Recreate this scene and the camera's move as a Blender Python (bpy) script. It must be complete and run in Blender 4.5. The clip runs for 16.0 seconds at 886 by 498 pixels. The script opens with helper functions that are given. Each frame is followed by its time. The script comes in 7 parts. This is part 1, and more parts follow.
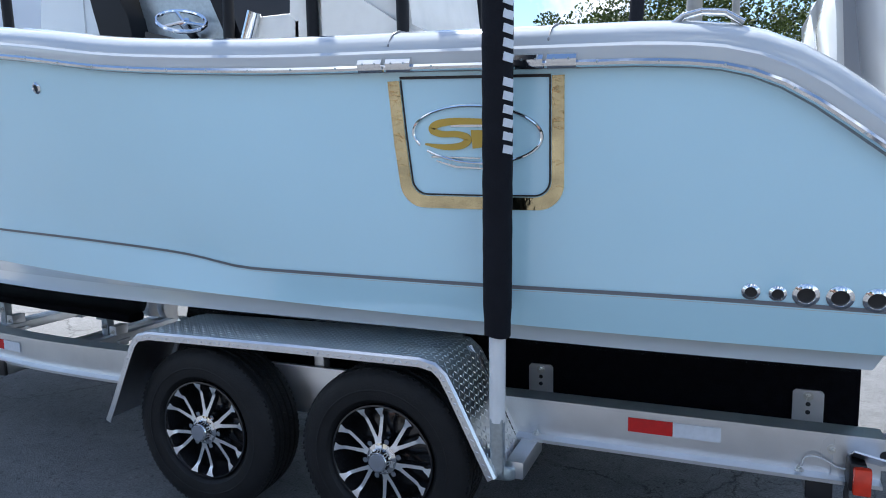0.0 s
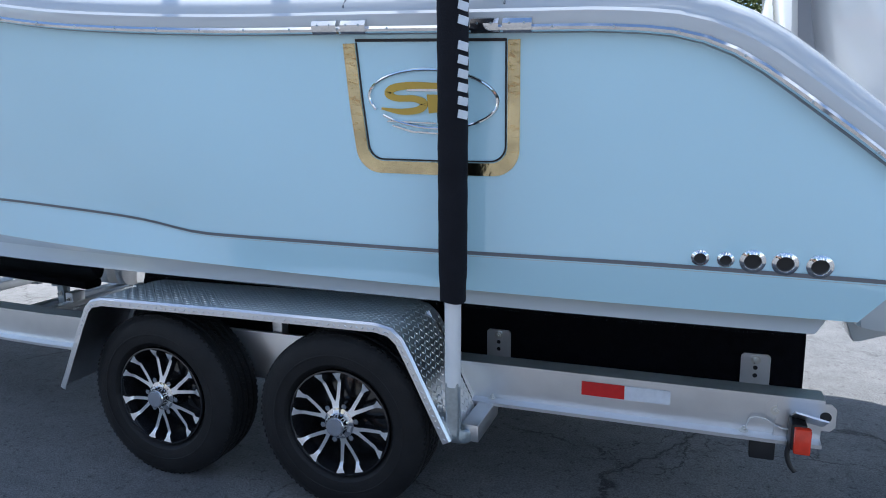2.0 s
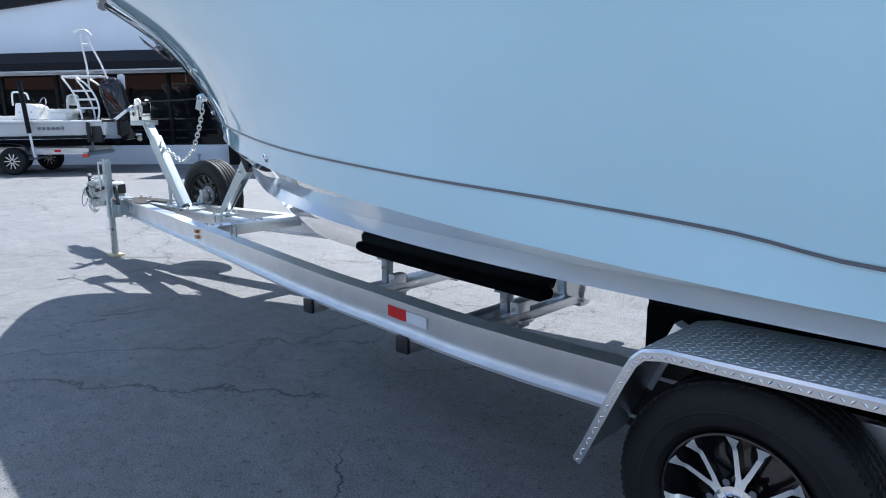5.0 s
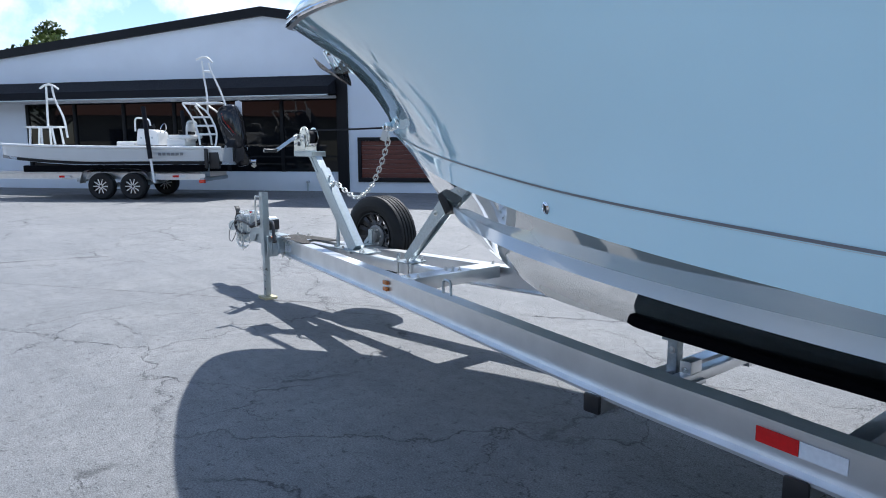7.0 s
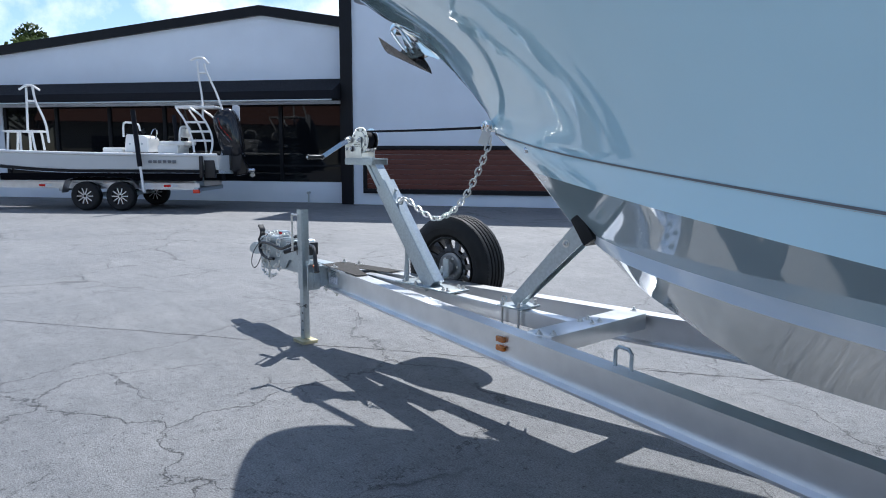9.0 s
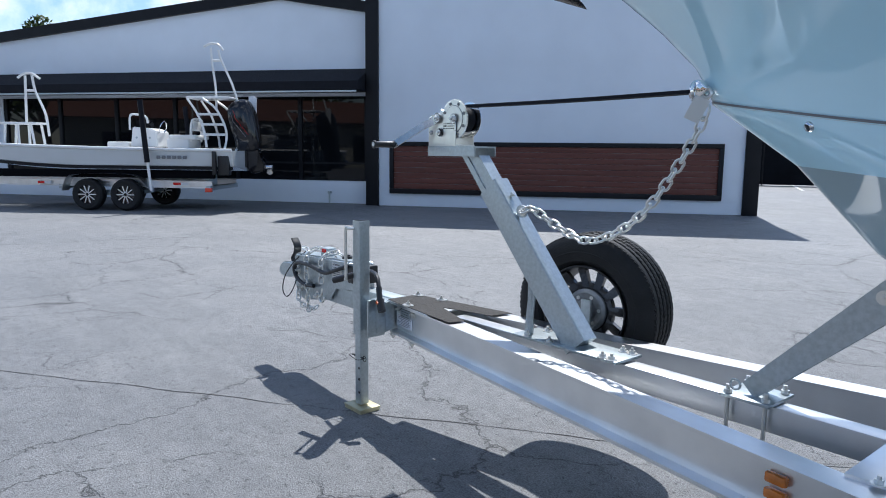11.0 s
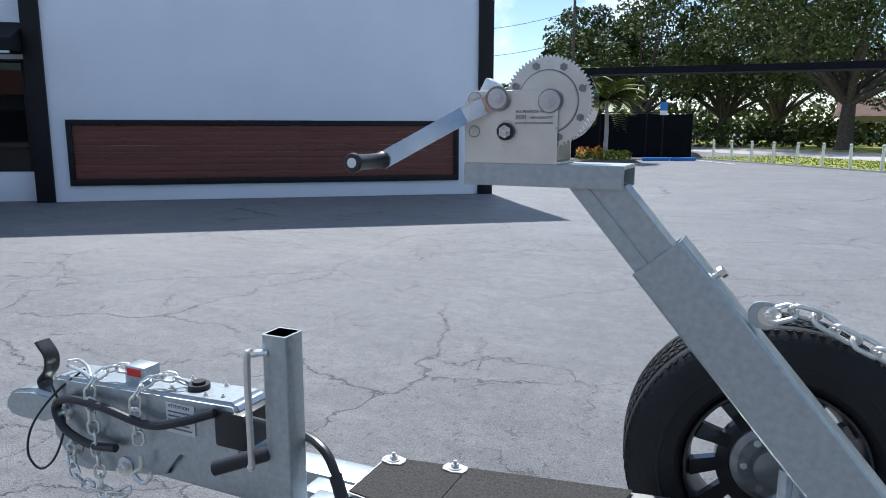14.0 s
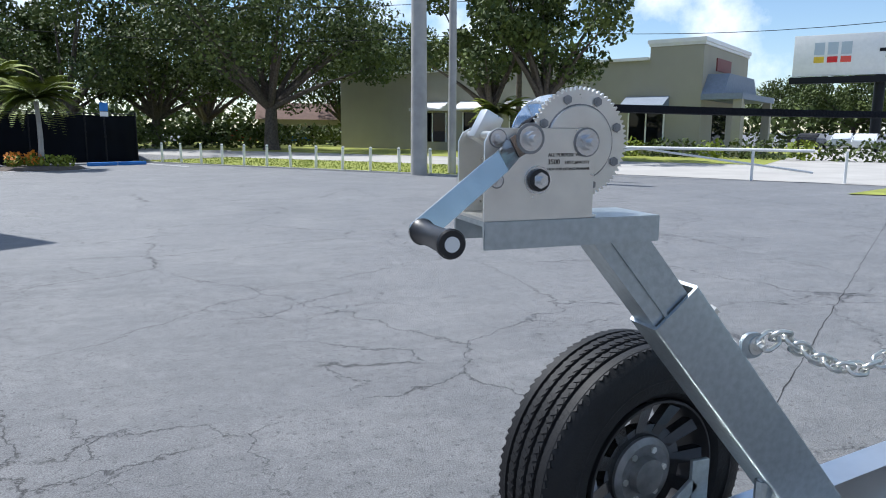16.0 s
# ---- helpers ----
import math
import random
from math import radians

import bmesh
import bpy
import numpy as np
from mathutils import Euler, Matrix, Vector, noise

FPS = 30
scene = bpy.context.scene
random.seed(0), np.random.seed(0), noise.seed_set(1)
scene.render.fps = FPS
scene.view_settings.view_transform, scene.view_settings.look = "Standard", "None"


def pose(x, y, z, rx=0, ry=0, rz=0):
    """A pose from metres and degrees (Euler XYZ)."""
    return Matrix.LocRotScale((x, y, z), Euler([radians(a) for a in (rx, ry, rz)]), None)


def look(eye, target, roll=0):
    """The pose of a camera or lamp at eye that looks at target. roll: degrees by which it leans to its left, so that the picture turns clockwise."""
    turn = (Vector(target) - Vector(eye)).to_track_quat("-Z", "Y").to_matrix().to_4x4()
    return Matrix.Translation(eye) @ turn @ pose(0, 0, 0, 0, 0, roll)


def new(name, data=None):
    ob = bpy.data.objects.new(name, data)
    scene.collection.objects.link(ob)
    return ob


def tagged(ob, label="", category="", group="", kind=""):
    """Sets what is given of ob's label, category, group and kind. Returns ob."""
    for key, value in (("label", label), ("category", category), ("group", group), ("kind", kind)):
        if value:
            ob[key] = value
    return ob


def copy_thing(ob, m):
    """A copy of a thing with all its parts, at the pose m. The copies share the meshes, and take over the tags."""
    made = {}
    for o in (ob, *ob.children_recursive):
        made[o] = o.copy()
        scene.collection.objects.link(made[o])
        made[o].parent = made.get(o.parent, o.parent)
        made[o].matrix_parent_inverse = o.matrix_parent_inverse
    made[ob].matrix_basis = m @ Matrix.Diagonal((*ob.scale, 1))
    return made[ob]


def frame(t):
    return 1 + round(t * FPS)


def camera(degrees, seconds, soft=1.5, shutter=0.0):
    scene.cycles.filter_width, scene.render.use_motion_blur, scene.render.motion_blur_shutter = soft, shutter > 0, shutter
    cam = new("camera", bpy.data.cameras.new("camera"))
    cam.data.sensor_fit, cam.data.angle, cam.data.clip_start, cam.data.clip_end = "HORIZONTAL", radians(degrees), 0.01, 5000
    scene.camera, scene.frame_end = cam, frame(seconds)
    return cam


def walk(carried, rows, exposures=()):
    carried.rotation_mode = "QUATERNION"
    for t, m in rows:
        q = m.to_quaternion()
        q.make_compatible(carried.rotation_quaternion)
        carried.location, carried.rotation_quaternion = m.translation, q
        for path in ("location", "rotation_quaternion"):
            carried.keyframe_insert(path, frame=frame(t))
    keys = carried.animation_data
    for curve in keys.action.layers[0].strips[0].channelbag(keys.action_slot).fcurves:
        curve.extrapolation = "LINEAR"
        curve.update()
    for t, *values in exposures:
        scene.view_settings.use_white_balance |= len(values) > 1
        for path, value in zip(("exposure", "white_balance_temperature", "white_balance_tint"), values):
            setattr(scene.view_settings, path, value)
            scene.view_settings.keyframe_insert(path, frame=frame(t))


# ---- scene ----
cam = camera(64.8, 16.0, soft=1.0)

PATH = [
    (0, (1.558, -3.341, 1.444), (0.802, -1.508, 1.18), -1.1),
    (0.5, (1.598, -3.329, 1.451), (0.881, -1.489, 1.135), -0.6),
    (1, (1.61, -3.326, 1.443), (0.913, -1.478, 1.129), -0.6),
    (1.5, (1.639, -3.337, 1.443), (0.957, -1.487, 1.106), -0.6),
    (2, (1.603, -3.324, 1.434), (0.929, -1.475, 1.08), -0.5),
    (2.5, (1.5, -3.217, 1.409), (0.681, -1.428, 1.051), -0.4),
    (3, (1.35, -3.102, 1.423), (0.228, -1.484, 1.066), -0.4),
    (3.5, (1.157, -3.062, 1.383), (-0.162, -1.601, 1.03), -0.6),
    (4, (0.875, -3.055, 1.379), (-0.468, -1.619, 1.01), -0.7),
    (4.2, (0.765, -3.017, 1.378), (-0.58, -1.587, 0.995), -0.9),
    (6.3, (-0.689, -2.864, 1.394), (-2.147, -1.541, 1.041), -0.5),
    (6.5, (-0.791, -2.896, 1.408), (-2.265, -1.589, 1.061), -0.5),
    (7, (-1.137, -2.999, 1.429), (-2.668, -1.749, 1.126), -0.3),
    (7.5, (-1.46, -2.978, 1.402), (-2.992, -1.723, 1.123), -0.1),
    (8, (-1.811, -2.917, 1.39), (-3.324, -1.636, 1.122), 0.1),
    (8.5, (-2.17, -2.924, 1.43), (-3.673, -1.634, 1.157), 0.1),
    (9, (-2.598, -2.758, 1.397), (-4.102, -1.467, 1.123), 0.2),
    (9.5, (-3.038, -2.64, 1.37), (-4.547, -1.355, 1.1), 0.4),
    (10, (-3.432, -2.546, 1.368), (-4.943, -1.265, 1.095), 0.4),
    (10.2, (-3.569, -2.45, 1.331), (-5.092, -1.181, 1.067), 0.7),
    (12.3, (-5.116, -1.958, 1.332), (-6.595, -0.655, 0.994), 0.5),
    (12.5, (-5.266, -1.925, 1.342), (-6.668, -0.541, 1.001), 0.3),
    (13, (-5.596, -1.797, 1.373), (-6.921, -0.338, 1.032), 0.3),
    (13.5, (-5.874, -1.558, 1.417), (-7.0, 0.059, 1.075), 0.1),
    (14, (-6.16, -1.444, 1.427), (-6.973, 0.351, 1.085), 0.1),
    (14.5, (-6.418, -1.281, 1.426), (-6.88, 0.635, 1.087), 0.3),
    (15, (-6.608, -1.079, 1.443), (-6.685, 0.891, 1.105), 0.3),
    (15.5, (-6.845, -1.033, 1.465), (-6.542, 0.916, 1.132), 0.4),
    (16, (-7.135, -1.091, 1.495), (-6.461, 0.762, 1.161), 0.3),
]
walk(cam, [(t, look(e, g, r)) for t, e, g, r in PATH],
     exposures=[(0.0, 0.90, 5950, 10), (4.0, 0.94, 5850, 10), (9.0, 0.54, 5880, 10), (13.0, 0.50, 5880, 10), (16.0, 0.40, 5920, 10)])

# ---------- light ----------
SUN_AZ = math.atan2(-0.57, 0.82)          # the sun stands over the far side of the boat, towards the bow
SUN_EL = radians(58.5)
world = bpy.data.worlds.new("sky")
scene.world = world
world.use_nodes = True
wn, wl = world.node_tree.nodes, world.node_tree.links
wn.clear()
w_out = wn.new("ShaderNodeOutputWorld")
w_bg = wn.new("ShaderNodeBackground")
w_sky = wn.new("ShaderNodeTexSky")
w_sky.sky_type = "NISHITA"
w_sky.sun_disc = False
w_sky.sun_elevation = SUN_EL
w_sky.sun_rotation = SUN_AZ
w_sky.air_density, w_sky.dust_density, w_sky.ozone_density = 1.0, 0.15, 2.0
w_noise = wn.new("ShaderNodeTexNoise")     # fair-weather clouds
w_noise.inputs["Scale"].default_value = 4.2
w_noise.inputs["Detail"].default_value = 9.0
w_noise.inputs["Roughness"].default_value = 0.58
w_ramp = wn.new("ShaderNodeValToRGB")
w_ramp.color_ramp.elements[0].position, w_ramp.color_ramp.elements[1].position = 0.50, 0.62
w_mix = wn.new("ShaderNodeMix")
w_mix.data_type = "RGBA"
w_mix.inputs["B"].default_value = (8.6, 8.9, 9.4, 1)
wl.new(w_noise.outputs["Fac"], w_ramp.inputs["Fac"])
wl.new(w_ramp.outputs["Color"], w_mix.inputs["Factor"])
wl.new(w_sky.outputs["Color"], w_mix.inputs["A"])
wl.new(w_mix.outputs["Result"], w_bg.inputs["Color"])
w_bg.inputs["Strength"].default_value = 0.105
wl.new(w_bg.outputs["Background"], w_out.inputs["Surface"])
sun = new("sun", bpy.data.lights.new("sun", "SUN"))
sun.data.energy, sun.data.angle, sun.data.color = 4.7, radians(0.55), (1.0, 0.95, 0.87)
sun.matrix_world = look((-0.57 * 30, 0.82 * 30, 30 * math.tan(SUN_EL)), (0, 0, 0))

# ---------- materials ----------
def mat(name, color, rough=0.5, metal=0.0, vary=0.12, scale=6.0, bump=0.0, bscale=40.0, coat=0.0, rvary=0.0, color2=None, each=0.0, spec=0.5):
    """A plain surface: colour with broad stains and fine grain, uneven gloss and fine relief."""
    m = bpy.data.materials.new(name)
    m.use_nodes = True
    n, l = m.node_tree.nodes, m.node_tree.links
    p = n["Principled BSDF"]
    p.inputs["Metallic"].default_value = metal
    p.inputs["Roughness"].default_value = rough
    p.inputs["Coat Weight"].default_value = coat
    p.inputs["Specular IOR Level"].default_value = spec
    p.inputs["Coat Roughness"].default_value = 0.03
    tc = n.new("ShaderNodeTexCoord")
    a = n.new("ShaderNodeTexNoise")
    a.inputs["Scale"].default_value, a.inputs["Detail"].default_value = scale, 8.0
    l.new(tc.outputs["Object"], a.inputs["Vector"])
    mix = n.new("ShaderNodeMix")
    mix.data_type = "RGBA"
    c2 = color2 or tuple(c * (1 - vary) for c in color)
    mix.inputs["A"].default_value = (*[min(1.0, c * (1 + vary * 0.4)) for c in color], 1)
    mix.inputs["B"].default_value = (*c2, 1)
    r = n.new("ShaderNodeValToRGB")
    r.color_ramp.elements[0].position, r.color_ramp.elements[1].position = 0.35, 0.68
    l.new(a.outputs["Fac"], r.inputs["Fac"])
    l.new(r.outputs["Color"], mix.inputs["Factor"])
    last = mix.outputs["Result"]
    if each:
        info = n.new("ShaderNodeObjectInfo")
        hsv = n.new("ShaderNodeHueSaturation")
        mr = n.new("ShaderNodeMapRange")
        mr.inputs["To Min"].default_value, mr.inputs["To Max"].default_value = 1 - each, 1 + each
        l.new(info.outputs["Random"], mr.inputs["Value"])
        l.new(mr.outputs["Result"], hsv.inputs["Value"])
        l.new(last, hsv.inputs["Color"])
        last = hsv.outputs["Color"]
    l.new(last, p.inputs["Base Color"])
    if rvary:
        b = n.new("ShaderNodeTexNoise")
        b.inputs["Scale"].default_value, b.inputs["Detail"].default_value = scale * 2.7, 6.0
        l.new(tc.outputs["Object"], b.inputs["Vector"])
        mr = n.new("ShaderNodeMapRange")
        mr.inputs["To Min"].default_value, mr.inputs["To Max"].default_value = max(0.0, rough - rvary), min(1.0, rough + rvary)
        l.new(b.outputs["Fac"], mr.inputs["Value"])
        l.new(mr.outputs["Result"], p.inputs["Roughness"])
    if bump:
        b = n.new("ShaderNodeTexNoise")
        b.inputs["Scale"].default_value, b.inputs["Detail"].default_value = bscale, 6.0
        l.new(tc.outputs["Object"], b.inputs["Vector"])
        bp = n.new("ShaderNodeBump")
        bp.inputs["Strength"].default_value, bp.inputs["Distance"].default_value = bump, 0.01
        l.new(b.outputs["Fac"], bp.inputs["Height"])
        l.new(bp.outputs["Normal"], p.inputs["Normal"])
    return m


def asphalt_material():
    m = bpy.data.materials.new("sealed_asphalt")
    m.use_nodes = True
    n, l = m.node_tree.nodes, m.node_tree.links
    p = n["Principled BSDF"]
    tc = n.new("ShaderNodeTexCoord")

    def noise_tex(scale, detail=8.0, rough=0.6, vec=None):
        t = n.new("ShaderNodeTexNoise")
        t.inputs["Scale"].default_value, t.inputs["Detail"].default_value, t.inputs["Roughness"].default_value = scale, detail, rough
        l.new(vec or tc.outputs["Object"], t.inputs["Vector"])
        return t

    def ramp(src, a, b, ca=(0, 0, 0, 1), cb=(1, 1, 1, 1)):
        r = n.new("ShaderNodeValToRGB")
        r.color_ramp.elements[0].position, r.color_ramp.elements[1].position = a, b
        r.color_ramp.elements[0].color, r.color_ramp.elements[1].color = ca, cb
        l.new(src, r.inputs["Fac"])
        return r.outputs["Color"]

    def mixed(fac, a, b, mode="MIX"):
        x = n.new("ShaderNodeMix")
        x.data_type, x.blend_type = "RGBA", mode
        for key, v in (("Factor", fac), ("A", a), ("B", b)):
            if isinstance(v, (int, float)):
                x.inputs[key].default_value = v
            elif isinstance(v, tuple):
                x.inputs[key].default_value = v
            else:
                l.new(v, x.inputs[key])
        return x.outputs["Result"]

    base = mixed(ramp(noise_tex(0.30, 4.0).outputs["Fac"], 0.35, 0.7), (0.208, 0.211, 0.217, 1), (0.168, 0.173, 0.181, 1))
    # brushed sealer streaks
    mp = n.new("ShaderNodeMapping")
    mp.inputs["Rotation"].default_value = (0, 0, 0.6)
    mp.inputs["Scale"].default_value = (0.5, 5.0, 1.0)
    l.new(tc.outputs["Object"], mp.inputs["Vector"])
    base = mixed(ramp(noise_tex(1.2, 6.0, 0.6, mp.outputs["Vector"]).outputs["Fac"], 0.42, 0.80), base, (0.228, 0.231, 0.236, 1))
    # worn patches, where the aggregate shows
    base = mixed(ramp(noise_tex(0.8, 10.0, 0.75).outputs["Fac"], 0.48, 0.74), base, (0.268, 0.268, 0.270, 1))
    grit = noise_tex(110.0, 4.0, 0.75)
    pit = noise_tex(26.0, 6.0, 0.75)
    base = mixed(ramp(pit.outputs["Fac"], 0.555, 0.65), base, (0.075, 0.075, 0.08, 1))
    base = mixed(0.7, base, mixed(ramp(noise_tex(9.0, 6.0, 0.7).outputs["Fac"], 0.3, 0.7), (0.72, 0.72, 0.73, 1), (1.18, 1.18, 1.17, 1)), "MULTIPLY")
    base = mixed(0.9, base, mixed(ramp(grit.outputs["Fac"], 0.35, 0.65), (0.40, 0.40, 0.40, 1), (1.25, 1.25, 1.25, 1)), "MULTIPLY")
    # cracks
    warp = noise_tex(1.6, 6.0, 0.65)
    add = n.new("ShaderNodeVectorMath")
    add.operation = "MULTIPLY_ADD"
    add.inputs[1].default_value = (0.75, 0.75, 0.0)
    l.new(warp.outputs["Color"], add.inputs[0])
    l.new(tc.outputs["Object"], add.inputs[2])
    cracks = []
    for scale, width, lo, hi in ((0.40, 0.0042, 0.36, 0.47), (0.95, 0.0052, 0.50, 0.57), (2.3, 0.007, 0.57, 0.64)):
        v = n.new("ShaderNodeTexVoronoi")
        v.feature = "DISTANCE_TO_EDGE"
        v.inputs["Scale"].default_value = scale
        l.new(add.outputs["Vector"], v.inputs["Vector"])
        c = ramp(v.outputs["Distance"], width * 0.35, width, (1, 1, 1, 1), (0, 0, 0, 1))
        cracks.append(mixed(1.0, c, ramp(noise_tex(0.5 + scale * 0.2, 3.0).outputs["Fac"], lo, hi), "MULTIPLY"))
    crack = mixed(1.0, mixed(1.0, cracks[0], cracks[1], "ADD"), cracks[2], "ADD")
    base = mixed(crack, base, (0.035, 0.035, 0.037, 1))
    l.new(base, p.inputs["Base Color"])
    p.inputs["Specular IOR Level"].default_value = 0.50
    rr = n.new("ShaderNodeMapRange")
    rr.inputs["To Min"].default_value, rr.inputs["To Max"].default_value = 0.46, 0.70
    l.new(noise_tex(2.0).outputs["Fac"], rr.inputs["Value"])
    l.new(rr.outputs["Result"], p.inputs["Roughness"])
    b1 = n.new("ShaderNodeBump")
    b1.inputs["Strength"].default_value, b1.inputs["Distance"].default_value = 1.0, 0.009
    l.new(grit.outputs["Fac"], b1.inputs["Height"])
    b2 = n.new("ShaderNodeBump")
    b2.inputs["Strength"].default_value, b2.inputs["Distance"].default_value = 0.8, 0.006
    b2.invert = True
    l.new(crack, b2.inputs["Height"])
    l.new(b1.outputs["Normal"], b2.inputs["Normal"])
    l.new(b2.outputs["Normal"], p.inputs["Normal"])
    return m


ASPHALT = asphalt_material()
HULL_BLUE = mat("ice_blue_gelcoat", (0.57, 0.85, 0.97), 0.03, vary=0.02, scale=1.5, coat=1.0, spec=0.7)
# white gelcoat greyed in its base colour for the shaded ground it reflects
HULL_BOTTOM = mat("shade_greyed_bottom", (0.40, 0.50, 0.535), 0.035, vary=0.05, scale=2.0, coat=1.0, spec=0.8)
HULL_WHITE = mat("white_gelcoat", (0.61, 0.64, 0.66), 0.06, vary=0.03, scale=2.0, coat=0.8)
WHITE_PAINT = mat("white_enamel", (0.78, 0.78, 0.77), 0.3, vary=0.05, scale=3.0)
VINYL = mat("white_vinyl", (0.74, 0.73, 0.70), 0.5, vary=0.06, scale=9.0, bump=0.15, bscale=300)
PIN_DARK = mat("grey_pinstripe", (0.17, 0.18, 0.20), 0.3, vary=0.05)
PIN_GOLD = mat("light_gold_pinstripe", (0.55, 0.50, 0.42), 0.3, vary=0.05)
ALU = mat("mill_aluminium", (0.77, 0.78, 0.79), 0.34, 1.0, vary=0.07, scale=7.0, rvary=0.05, bump=0.05, bscale=200)
TREAD = mat("tread_plate_aluminium", (0.74, 0.75, 0.77), 0.30, 1.0, vary=0.05, scale=14.0, rvary=0.03)
GALV = mat("galvanised_steel", (0.45, 0.50, 0.525), 0.36, 0.85, vary=0.12, scale=70.0, rvary=0.06, bump=0.08, bscale=90)
ZINC = mat("zinc_plated_steel", (0.74, 0.735, 0.70), 0.30, 0.9, vary=0.09, scale=16.0, rvary=0.07)
BRIGHT_ZINC = mat("bright_zinc", (0.46, 0.46, 0.45), 0.14, 1.0, vary=0.15, scale=14.0, rvary=0.06)
BOLT_ZINC = mat("zinc_bolt", (0.66, 0.67, 0.68), 0.27, 0.9, vary=0.12, scale=60.0)
CHROME = mat("polished_stainless", (0.82, 0.82, 0.82), 0.06, 1.0, vary=0.03, scale=4.0)
BRASSY = mat("gold_tinted_polished_trim", (0.80, 0.66, 0.38), 0.04, 1.0, vary=0.30, scale=9.0, bump=1.0, bscale=15)
GOLD = mat("gold_emblem", (0.62, 0.42, 0.08), 0.3, 0.3, vary=0.06)
RUBBER = mat("tyre_rubber", (0.012, 0.0125, 0.014), 0.6, spec=0.3, vary=0.25, scale=8.0, rvary=0.12, bump=0.2, bscale=120)
RIM_BLACK = mat("gloss_black_rim", (0.012, 0.012, 0.014), 0.18, vary=0.1, coat=0.5)
CARPET = mat("black_bunk_carpet", (0.004, 0.004, 0.006), 0.97, spec=0.1, vary=0.3, scale=30.0, bump=0.6, bscale=260)
CANVAS = mat("black_canvas", (0.008, 0.009, 0.014), 0.8, spec=0.25, vary=0.2, scale=12.0, bump=0.3, bscale=160)
BLACK_PL = mat("black_plastic", (0.014, 0.014, 0.016), 0.4, vary=0.2, scale=14.0)
PVC = mat("white_pvc", (0.80, 0.81, 0.82), 0.32, vary=0.05, scale=7.0)
RED_REFL = mat("red_reflector", (0.62, 0.012, 0.012), 0.25, vary=0.08, scale=60.0)
WHITE_REFL = mat("white_reflector", (0.72, 0.75, 0.80), 0.25, vary=0.06, scale=60.0)
RED_LENS = mat("red_lens", (0.75, 0.05, 0.02), 0.15, vary=0.1, scale=40.0, coat=0.5)
AMBER = mat("amber_lens", (0.55, 0.16, 0.02), 0.15, vary=0.2, scale=60.0, coat=0.4)
STUCCO = mat("white_stucco", (0.72, 0.775, 0.85), 0.85, vary=0.05, scale=0.8, bump=0.35, bscale=60)
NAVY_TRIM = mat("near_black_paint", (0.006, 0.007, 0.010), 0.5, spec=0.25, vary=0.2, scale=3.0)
GRIP = mat("grip_tape", (0.060, 0.056, 0.052), 0.95, vary=0.45, scale=160.0, bump=0.6, bscale=500)
ZINC_YELLOW = mat("yellow_zinc", (0.62, 0.56, 0.36), 0.4, 0.7, vary=0.1, scale=20.0)
ORANGE_PAINT = mat("orange_mark", (0.70, 0.14, 0.03), 0.5, vary=0.1)
PALE_LABEL = mat("pale_label", (0.72, 0.72, 0.70), 0.5, vary=0.05)
GRASS = mat("lawn", (0.26, 0.285, 0.045), 0.9, vary=0.28, scale=1.4, bump=0.6, bscale=30)
CONCRETE = mat("concrete", (0.40, 0.39, 0.37), 0.9, vary=0.18, scale=2.0, bump=0.2, bscale=50)
BARK = mat("bark", (0.115, 0.095, 0.078), 0.95, vary=0.4, scale=7.0, bump=0.8, bscale=22)
BEIGE = mat("beige_stucco", (0.35, 0.335, 0.27), 0.9, vary=0.05, scale=0.6)
SCREEN = mat("black_fence_screen", (0.007, 0.009, 0.014), 0.8, spec=0.2, vary=0.25, scale=1.2)


def leaf_material(name, dark, light):
    m = bpy.data.materials.new(name)
    m.use_nodes = True
    n, l = m.node_tree.nodes, m.node_tree.links
    p = n["Principled BSDF"]
    p.inputs["Roughness"].default_value = 0.6
    p.inputs["Specular IOR Level"].default_value = 0.2
    g = n.new("ShaderNodeNewGeometry")
    tc = n.new("ShaderNodeTexCoord")
    nz = n.new("ShaderNodeTexNoise")          # some boughs are lighter than others
    nz.inputs["Scale"].default_value, nz.inputs["Detail"].default_value = 0.55, 3.0
    l.new(tc.outputs["Object"], nz.inputs["Vector"])
    mr = n.new("ShaderNodeMapRange")
    mr.inputs["From Min"].default_value, mr.inputs["From Max"].default_value = 0.36, 0.64
    l.new(nz.outputs["Fac"], mr.inputs["Value"])
    mx = n.new("ShaderNodeMix")
    mx.inputs["Factor"].default_value = 0.6
    l.new(g.outputs["Random Per Island"], mx.inputs["A"])
    l.new(mr.outputs["Result"], mx.inputs["B"])
    r = n.new("ShaderNodeValToRGB")
    r.color_ramp.elements[0].color, r.color_ramp.elements[1].color = (*dark, 1), (*light, 1)
    l.new(mx.outputs["Result"], r.inputs["Fac"])
    l.new(r.outputs["Color"], p.inputs["Base Color"])
    return m


LEAF = leaf_material("oak_leaves", (0.012, 0.026, 0.008), (0.145, 0.185, 0.05))
PALM_LEAF = leaf_material("palm_leaves", (0.09, 0.14, 0.015), (0.30, 0.34, 0.05))


